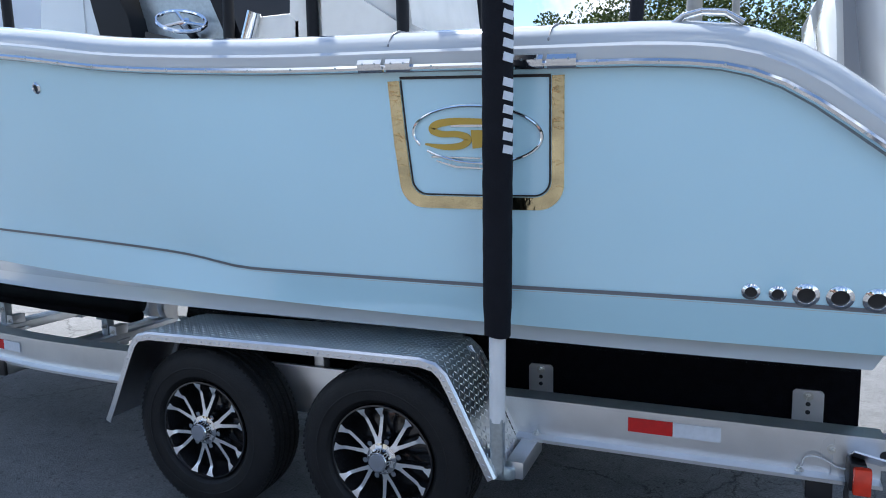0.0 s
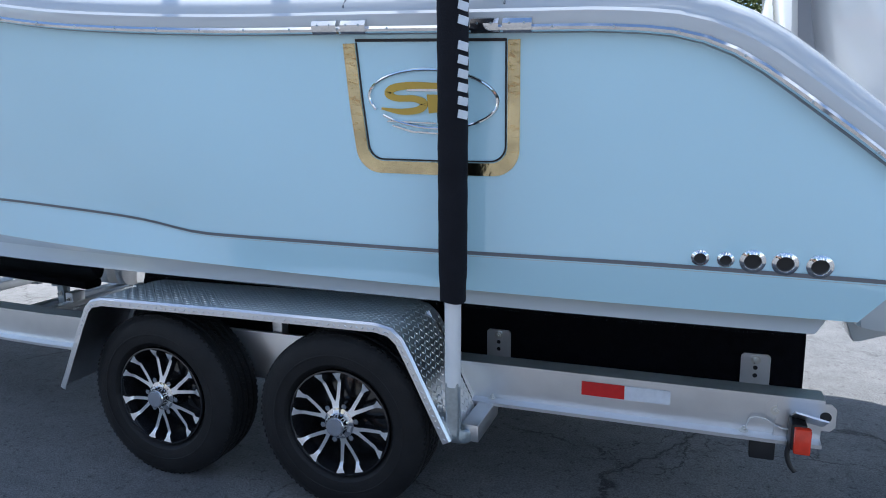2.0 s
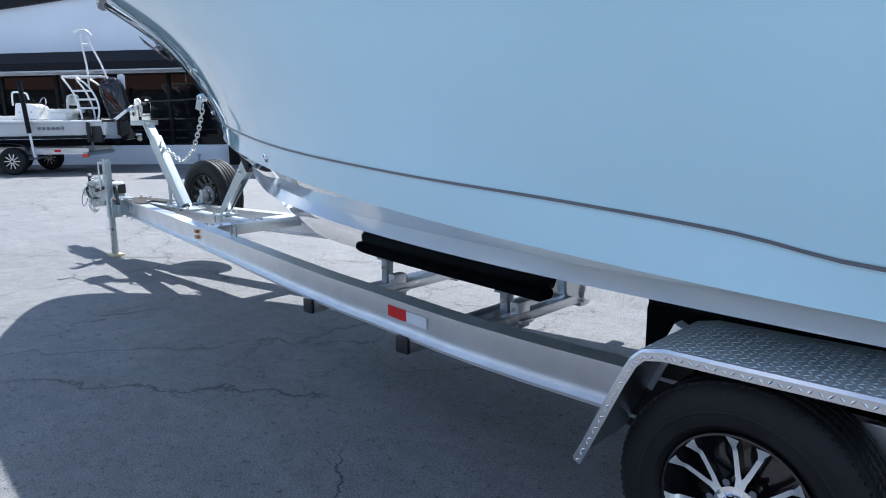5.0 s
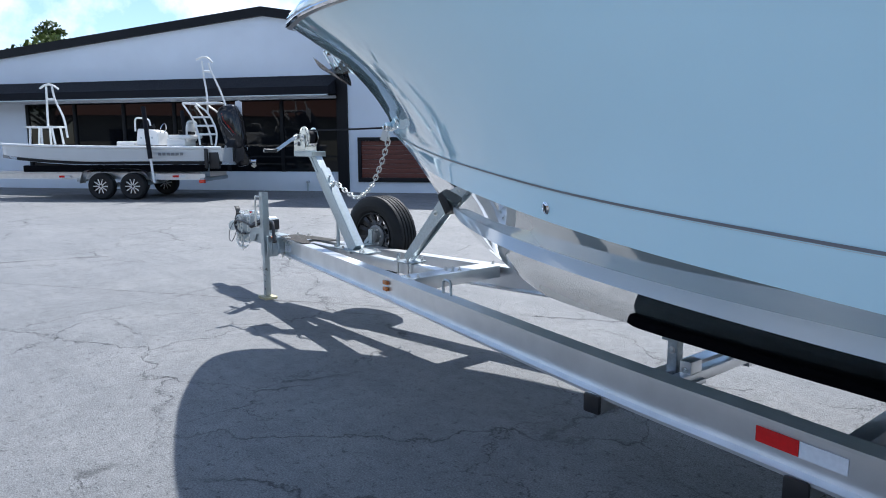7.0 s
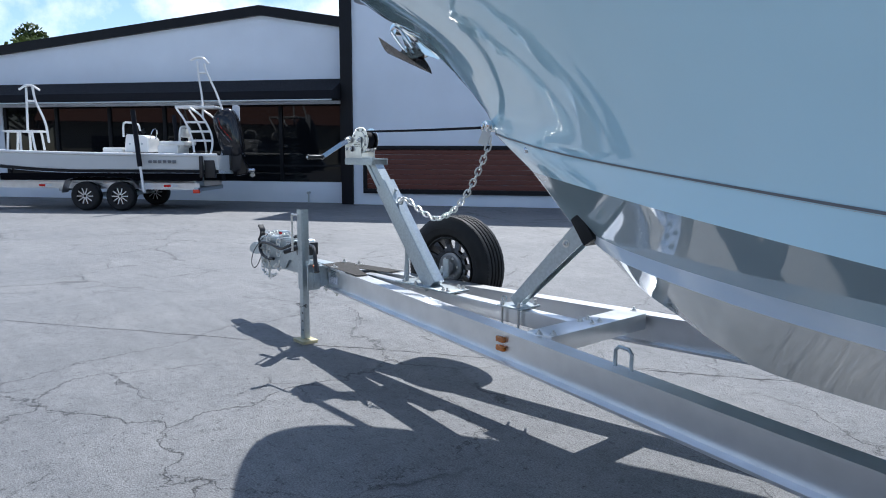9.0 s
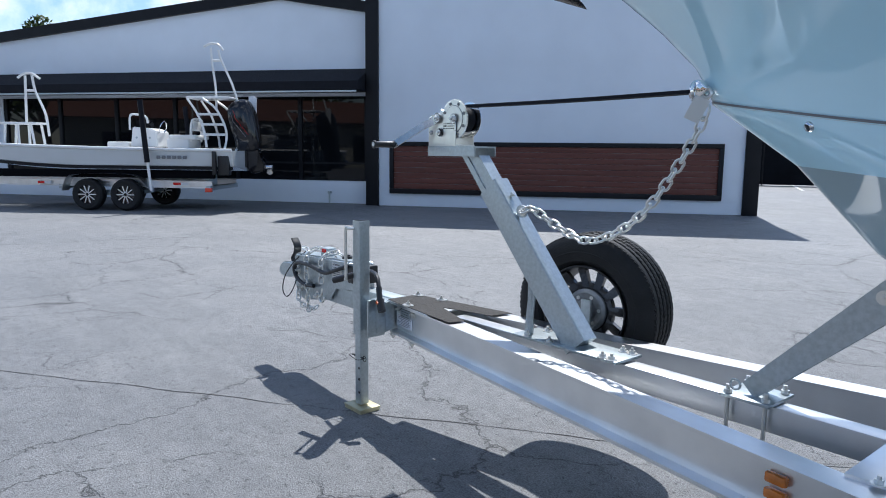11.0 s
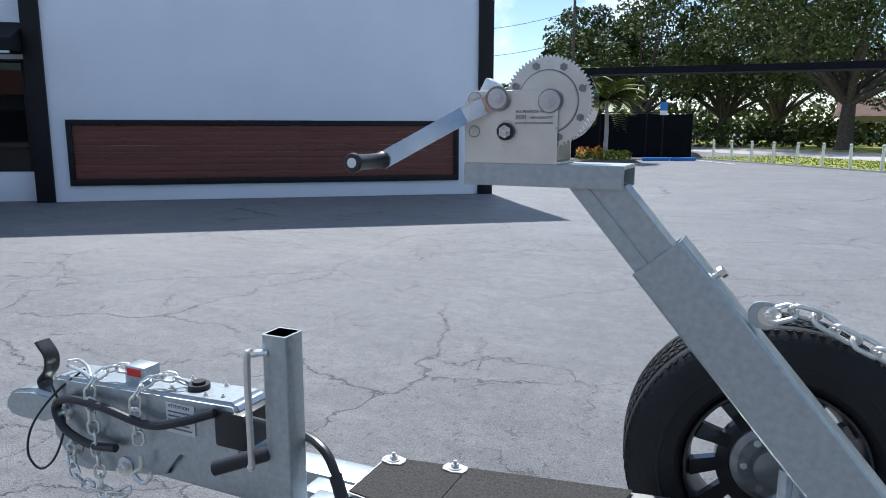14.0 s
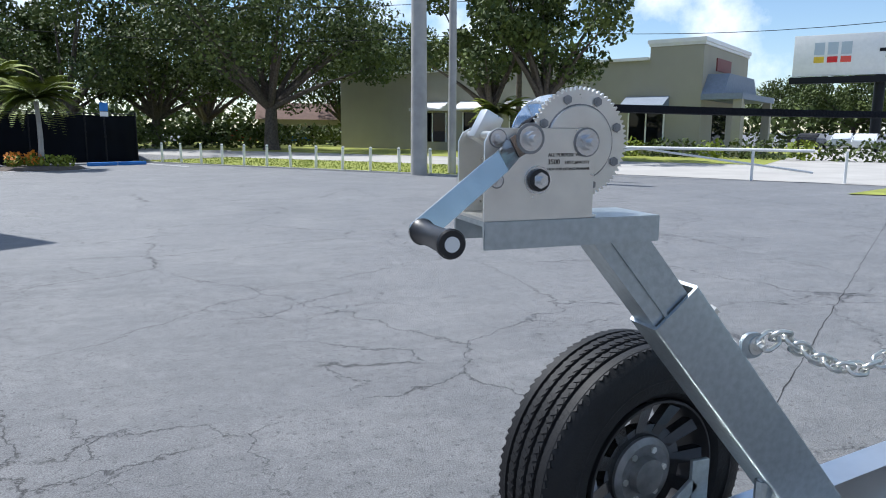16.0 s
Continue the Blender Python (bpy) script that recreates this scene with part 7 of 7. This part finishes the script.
# parking bays: blue wheel stops, signs, painted lines
for x, y in ((-15.3, 29.0), (-9.9, 31.1)):
    w = thing("wheel_stop", "bright blue concrete wheel stop", "wheel stop", (x, y, 0), 29, group="blue wheel stops")
    for k in (-0.62, 0.62):
        bm = B()
        box(bm, (k, 0, 0.075), (1.18, 0.17, 0.15), bevel=0.03)
        part("bar", bm, BLUE, w)
for x, y in ((-15.9, 31.0), (-10.4, 32.3)):
    s_ = thing("parking_sign", "blue and white parking sign on a thin black post", "sign", (x, y, 0), 25)
    bm = B()
    cyl(bm, (0, 0, 0), (0, 0, 2.4), 0.03)
    part("post", bm, NAVY_TRIM, s_)
    bm = B()
    box(bm, (0, -0.04, 2.42), (0.34, 0.01, 0.36), bevel=0.004)
    part("blue_plate", bm, BLUE, s_)
    bm = B()
    box(bm, (0, -0.04, 2.12), (0.34, 0.01, 0.2), bevel=0.004)
    part("white_plate", bm, WHITE_PAINT, s_)
for x, y, rz, l_ in ((-17.0, 27.6, 118, 4.5), (-13.3, 28.7, 118, 4.5), (-11.6, 29.6, 118, 4.5), (-8.2, 31.2, 118, 4.5), (-12.4, 29.2, 70, 3.0), (-12.6, 28.2, 70, 3.0)):
    bm = B()
    box(bm, (0, 0, 0.004), (l_, 0.12, 0.004))
    o = part("bay_line", bm, WHITE_PAINT)
    o.matrix_world = pose(x, y, 0.002, 0, 0, rz)
    tagged(o, "worn white parking bay line on the asphalt", "road marking", kind="structure")


# trees
def leaf_cloud(bm, centre, radius, count, size, rng, squash=0.75):
    for i in range(count):
        while True:
            v = V(rng.uniform(-1, 1), rng.uniform(-1, 1), rng.uniform(-1, 1))
            if 0.25 < v.length < 1:
                break
        p = centre + V(v.x * radius, v.y * radius, v.z * radius * squash)
        s = size * rng.uniform(0.6, 1.4)
        q = Euler((rng.uniform(-1.2, 1.2), rng.uniform(-1.2, 1.2), rng.uniform(0, 6.3))).to_matrix()
        bm.faces.new([bm.verts.new(p + q @ V(*c) * s) for c in ((-0.5, -0.3, 0), (0.5, -0.25, 0.1), (0.6, 0.3, 0), (-0.4, 0.35, -0.1))])


def tree(name, at, height, spread, trunk_h, seed, label, n_clumps=26, size=0.34, per=190, leaf=None):
    rng = random.Random(seed)
    t = thing(name, label, "tree", at, rng.uniform(0, 360))
    bm = B()
    r0 = 0.035 * height
    tube(bm, smooth_path([(0, 0, -0.1), (0.1, 0.05, trunk_h * 0.5), (0.0, -0.1, trunk_h)], 4), [r0 * 1.4] + [r0 * (1 - 0.04 * k) for k in range(8)], 10)
    clumps = []
    for k in range(n_clumps):
        a = 2 * math.pi * (k * 0.618) + rng.uniform(-0.4, 0.4)
        rr = spread * math.sqrt((k + 0.6) / n_clumps) * rng.uniform(0.75, 1.05)
        top = height - (height - trunk_h) * 0.55 * (rr / spread) ** 2
        z = rng.uniform(trunk_h + (height - trunk_h) * 0.18, top)
        clumps.append(V(rr * math.cos(a), rr * math.sin(a), z))
    for k, c in enumerate(clumps):
        if k % 2 == 0:
            mid = V(c.x * 0.45, c.y * 0.45, trunk_h + (c.z - trunk_h) * 0.45)
            tube(bm, smooth_path([(0, 0, trunk_h * 0.9), mid, c], 4), [r0 * 0.55, r0 * 0.45, r0 * 0.38, r0 * 0.3, r0 * 0.26, r0 * 0.2, r0 * 0.15, r0 * 0.1, r0 * 0.06], 7)
    part("trunk", bm, BARK, t)
    bm = B()
    for c in clumps:
        leaf_cloud(bm, c, spread * rng.uniform(0.20, 0.33), per, size, rng)
    part("crown", bm, leaf or LEAF, t, smooth=0)
    return t


OAK = "broad dark green oak with spreading limbs"
tree("oak_tree", far(6.3, 54), 15.5, 9.5, 3.4, 1, OAK, 46, 0.21, 600)
tree("oak_tree", far(23.8, 39), 11.0, 4.2, 2.9, 2, "street oak with open crown by the road", 24, 0.2, 330)
tree("oak_tree", far(28.0, 38), 12.0, 4.6, 3.2, 3, "street oak with open crown by the road", 26, 0.2, 330)
k = 10
for az, d, h, sp in ((-2, 66, 15, 8), (-8, 62, 14, 7.5), (-11.6, 68, 13, 5.0), (-19.5, 76, 5.4, 3.8), (-22.5, 70, 4.8, 4.4), (-28, 74, 6, 6), (12, 78, 13, 8), (17, 80, 13, 8), (1.5, 80, 16, 9), (50, 100, 9, 7), (55, 95, 10, 8), (46, 120, 9, 7)):
    k += 1
    tree("oak_tree", far(az, d), h, sp, 2.6, k, "broad dark green oak in the row beyond the fence", 30, 0.25, 400)
for x, y, h in ((-51, 4.0, 8.2), (-56, 8.0, 9.0), (-57, 3.0, 8.6)):
    k += 1
    tree("oak_tree", (x, y, 0), h, 4.5, 2.5, k, "green tree behind the showroom roof", 24, 0.24, 260)
for az, d in ((-12.5, 52), (-20, 50), (-5, 58), (8.5, 66), (3, 60)):
    k += 1
    t = thing("hedge", "dense dark green shrub in the distance", "hedge", far(az, d))
    bm = B()
    for i in range(9):
        leaf_cloud(bm, V((i - 4) * 0.9, 0.3 * math.sin(i), 1.05), 1.4, 130, 0.3, random.Random(k * 10 + i))
    part("foliage", bm, LEAF, t, smooth=0)

bm = B()
rng = random.Random(77)
for i in range(112):
    az = -32 + 99 * i / 111
    leaf_cloud(bm, far(az, 100 + 5 * math.sin(i * 2.3), 1.8 + rng.uniform(0, 1.4)), 2.9, 110, 0.6, rng)
tagged(part("far_woods", bm, LEAF, smooth=0), "dark green belt of distant woods behind the lawn", "woods", kind="stuff")
# across the street, behind the walk
for x, y, h, sp in ((-30, -40, 10, 6), (-12, -44, 12, 7), (6, -42, 10, 6), (24, -40, 11, 7)):
    k += 1
    tree("oak_tree", (x, y, 0), h, sp, 2.6, k, "broad green oak across the street", 24, 0.45, 120)
shop3 = thing("street_shop", "long low cream shop with a brown roof across the street", "building", (-6, -33, 0), 4)
bm = B()
box(bm, (0, 0, 1.8), (44, 8, 3.6))
part("wall", bm, BEIGE, shop3)
bm = B()
prism(bm, [(-5, 3.5), (5, 3.5), (0, 5.4)], 0, -23, 23)
part("roof", bm, mat("terracotta_shingles", (0.22, 0.10, 0.07), 0.9, vary=0.2, scale=2), shop3)
for x in range(-18, 20, 6):
    bm = B()
    box(bm, (x, 4.02, 1.5), (3.2, 0.06, 2.0))
    part("window", bm, GLASS, shop3)


def palm(at, h, seed, label):
    rng = random.Random(seed)
    t = thing("palm_tree", label, "palm", at)
    bm = B()
    tube(bm, smooth_path([(0, 0, 0), (0.05, 0, h * 0.5), (0.0, 0.05, h)], 4), [0.13, 0.11, 0.10, 0.09, 0.09, 0.085, 0.08, 0.08, 0.09], 10)
    part("trunk", bm, CONCRETE, t, "pale ringed trunk")
    bm = B()
    for f in range(44):
        a = 2 * math.pi * f * 0.618
        up = rng.uniform(0.15, 1.25)
        L = rng.uniform(1.1, 1.7)
        for i in range(26):
            s = (i + 1) / 26
            c = V(math.cos(a) * L * s, math.sin(a) * L * s, h + 0.1 + up * L * s - 0.95 * L * s * s * (0.8 + 0.4 * (1 - up)))
            side = V(-math.sin(a), math.cos(a), 0)
            for sg in (1, -1):
                l_ = 0.42 * math.sin(math.pi * min(1, s * 0.9 + 0.08))
                tip = c + side * sg * l_ + V(math.cos(a), math.sin(a), 0) * 0.16 + V(0, 0, -0.2 * l_)
                w = V(math.cos(a), math.sin(a), 0.1) * 0.07
                bm.faces.new([bm.verts.new(c + w), bm.verts.new(c - w), bm.verts.new(tip)])
    part("fronds", bm, PALM_LEAF, t, smooth=0)


palm(far(-9.8, 30.5), 2.5, 4, "small sunlit palm before the black fence")
palm(far(-12.2, 34.5), 3.5, 5, "sunlit palm beyond the black fence")
palm(far(24.5, 36), 2.3, 6, "young palm beside the shop")
# flower bed
bed = thing("flower_bed", "mulched bed with orange flowers at the palm", "flower bed", far(-9.8, 30.3))
bm = B()
lathe(bm, [(1.5, 0.0), (1.3, 0.10), (0.0, 0.16)], 24)
part("mulch", bm, BARK, bed)
ORANGE = mat("orange_petals", (0.75, 0.26, 0.02), 0.6, vary=0.3, scale=20)
for m_, nm, n_, z in ((PALM_LEAF, "leaves", 300, 0.30), (ORANGE, "blooms", 160, 0.42)):
    bm = B()
    for i in range(4 if nm == "leaves" else 2):
        leaf_cloud(bm, V(-0.8 + 0.55 * i, -0.3, z), 0.36, n_ // 3, 0.12, random.Random(30 + i))
    part(nm, bm, m_, bed, smooth=0)

# poles and wires
def utility(at, h, r, label, m_=CONCRETE):
    t = thing("utility_pole", label, "pole", at)
    bm = B()
    cyl(bm, (0, 0, 0), (0, 0, h), r, 18, r * 0.7)
    part("shaft", bm, m_, t)
    return t


utility((0.28, 21.73, 0), 13, 0.29, "thick grey concrete utility pole at the verge")
utility((1.54, 21.89, 0), 11, 0.15, "slim grey light pole by the road")
utility(far(-13.2, 52), 11, 0.13, "brown wooden utility pole before the trees", BARK)
DARK_POLE = V(12.7, 39.6, 0)
utility(DARK_POLE, 10.5, 0.2, "dark weathered utility pole by the trees", BARK)
utility(far(-27, 58), 11, 0.16, "brown wooden utility pole before the trees", BARK)
wires = tagged(new("power_lines"), "thin sagging black power lines between poles", "cables")
for z, o in ((9.6, 0), (7.6, 0)):
    for a, b in ((far(-27, 58), far(-13.2, 52)), (far(-13.2, 52), DARK_POLE), (DARK_POLE, V(32, 18, 0)), (far(-27, 58), V(-90, 36, 0))):
        bm = B()
        tube(bm, [a.lerp(b, i / 12) + V(o, 0, z - 0.8 * math.sin(math.pi * i / 12)) for i in range(13)], 0.018, 5)
        part("wire", bm, NAVY_TRIM, wires)

# neighbouring shop
P1, P2 = V(5.5, 59.6, 0), V(19.0, 39.2, 0)
nd = (P2 - P1).normalized()
nrz = math.degrees(math.atan2(nd.y, nd.x))
nl = (P2 - P1).length
shop2 = thing("neighbour_shop", "low beige stucco shop with a raised corner tower", "building", P1, nrz)
bm = B()
box(bm, (nl / 2 + 1.35, 8, 3.0), (nl + 2.7, 16, 6.0))
part("wall", bm, BEIGE, shop2)
bm = B()
box(bm, (nl / 2 + 1.3, 7.9, 6.02), (nl + 2.7, 16.2, 0.18))
part("coping", bm, WHITE_PAINT, shop2)
bm = B()
box(bm, (nl + 4.35, 5.2, 3.45), (3.3, 10.5, 6.9))
part("tower_wall", bm, BEIGE, shop2)
bm = B()
box(bm, (nl + 4.35, 5.2, 7.0), (3.6, 10.8, 0.24))
box(bm, (nl + 4.35, 5.2, 6.8), (3.45, 10.65, 0.18))
part("cornice", bm, WHITE_PAINT, shop2)
AWN = mat("blue_grey_awning", (0.20, 0.24, 0.30), 0.6, vary=0.1)
for x, wd, m_ in ((10.0, 2.6, WHITE_PAINT), (14.2, 2.6, WHITE_PAINT), (18.3, 2.6, WHITE_PAINT), (22.4, 2.6, AWN), (nl + 2.65, 2.3, AWN)):
    y0 = 0.0 if x < nl else -0.06
    bm = B()
    box(bm, (x, y0 - 0.02, 1.75), (wd, 0.06, 2.2))
    w_ = part("window", bm, GLASS, shop2, "dark shop window")
    for q in (-0.5, 0.0, 0.5):
        bm = B()
        box(bm, (x + q * wd, y0 - 0.06, 1.75), (0.09, 0.07, 2.25))
        part("window_bar", bm, WHITE_PAINT, w_)
    bm = B()
    prism(bm, [(y0 - 1.1, 3.0), (y0 - 1.1, 3.12), (y0, 3.7), (y0, 3.0)], 0, x - wd / 2 - 0.25, x + wd / 2 + 0.25)
    part("awning", bm, m_, shop2)
bm = B()
box(bm, (nl + 7.2, 4.0, 3.6), (2.4, 8.4, 0.35))
prism(bm, [(-0.1, 3.75), (8.1, 3.75), (7.0, 5.0), (1.0, 5.0)], 0, nl + 6.0, nl + 7.3)
part("portico_roof", bm, AWN, shop2, "blue-grey portico roof")
for y in (0.2, 7.6):
    bm = B()
    box(bm, (nl + 8.1, y, 1.75), (0.5, 0.5, 3.5))
    part("portico_column", bm, BEIGE, shop2)
bm = B()
box(bm, (nl + 6.03, 4.2, 5.7), (0.10, 3.2, 0.8))
part("sign_bar", bm, mat("dark_red_sign", (0.20, 0.045, 0.04), 0.5), shop2, "plain red bar of the shop sign")
bm = B()
box(bm, (nl + 6.02, 4.0, 1.4), (0.06, 3.0, 2.6))
part("entrance", bm, GLASS, shop2)
for i in range(9):
    t = thing("shrub", "low green shrub at the shop front", "shrub", P1 + nd * (nl + 1.0 + 1.6 * i) + V(-0.6, -2.2, 0), group="shrubs at the shop")
    bm = B()
    leaf_cloud(bm, V(0, 0, 0.5), 0.9, 160, 0.2, random.Random(60 + i))
    part("foliage", bm, LEAF if i % 3 else PALM_LEAF, t, smooth=0)
# house beyond the lawn
ROOF = mat("brown_shingles", (0.16, 0.10, 0.08), 0.9, vary=0.2, scale=2)
house = thing("far_house", "small cream house with a brown roof beyond the lawn", "house", far(9.2, 88), -10)
bm = B()
box(bm, (0, 0, 1.4), (11, 7, 2.8))
part("wall", bm, mat("cream_wall", (0.5, 0.46, 0.38), 0.9, vary=0.05), house)
bm = B()
prism(bm, [(-4, 2.7), (4, 2.7), (0, 4.7)], 0, -6, 6)
part("roof", bm, ROOF, house)
for x in (-3, 0.5, 3.5):
    bm = B()
    box(bm, (x, -3.52, 1.4), (1.1, 0.08, 1.2 if x else 2.0))
    part("window", bm, GLASS if x < 3 else WHITE_PAINT, house)


def car(at, rz, m_, label):
    t = thing("parked_car", label, "car", at, rz)
    bm = B()
    prism(bm, [(-2.2, 0.35), (2.2, 0.35), (2.25, 0.7), (1.9, 0.88), (1.1, 0.95), (0.5, 1.42), (-1.1, 1.45), (-1.8, 0.98), (-2.25, 0.9)], 1, -0.85, 0.85)
    bmesh.ops.bevel(bm, geom=list(bm.edges), offset=0.09, segments=2, affect="EDGES")
    part("body", bm, m_, t)
    bm = B()
    prism(bm, [(0.95, 0.97), (0.45, 1.36), (-1.05, 1.39), (-1.6, 1.0)], 1, -0.86, 0.86)
    part("glass", bm, GLASS, t)
    for x in (-1.4, 1.4):
        for y in (-0.8, 0.8):
            bm = B()
            cyl(bm, (x, y - 0.1, 0.33), (x, y + 0.1, 0.33), 0.33, 20)
            part("wheel", bm, RUBBER, t)


car(far(1.4, 70), 0, BLACK_GLOSS, "black car parked under the trees")
car(far(7.6, 74), 5, BLUE, "blue car parked under the oak")
car(far(3.8, 76), 0, RED_LENS, "dark red car parked under the trees")
car(far(47.5, 72), 30, BLACK_GLOSS, "dark van parked beyond the shop")
car(far(49.6, 78), 30, HULL_WHITE, "white car parked beyond the shop")
car(far(51.0, 66), 30, HULL_WHITE, "white car parked beyond the shop")
# billboard
bb = thing("billboard", "large pale roadside billboard with plain coloured bars", "billboard", far(50.2, 76), -50)
bm = B()
box(bm, (0, 0, 8.6), (11.5, 0.4, 3.7), bevel=0.03)
part("panel", bm, WHITE_PAINT, bb)
bm = B()
box(bm, (0, 0, 6.35), (11.9, 0.7, 0.6))
part("apron", bm, NAVY_TRIM, bb)
bm = B()
cyl(bm, (1.5, 0.4, 0), (1.5, 0.4, 7), 0.45)
part("mast", bm, NAVY_TRIM, bb)
for i, m_ in enumerate((YELLOW, RED_REFL, RED_LENS)):
    bm = B()
    box(bm, (-3.6 + 1.1 * i, -0.22, 8.2), (0.85, 0.03, 0.55))
    part("poster_bar", bm, m_, bb)
    bm = B()
    box(bm, (-3.6 + 1.1 * i, -0.22, 9.2), (0.85, 0.03, 1.1))
    part("poster_bar", bm, GALV, bb)
for x, z, w in ((2.4, 8.9, 2.4), (2.6, 8.4, 1.8)):
    bm = B()
    box(bm, (x, -0.22, z), (w, 0.03, 0.3))
    part("poster_bar", bm, NAVY_TRIM, bb)
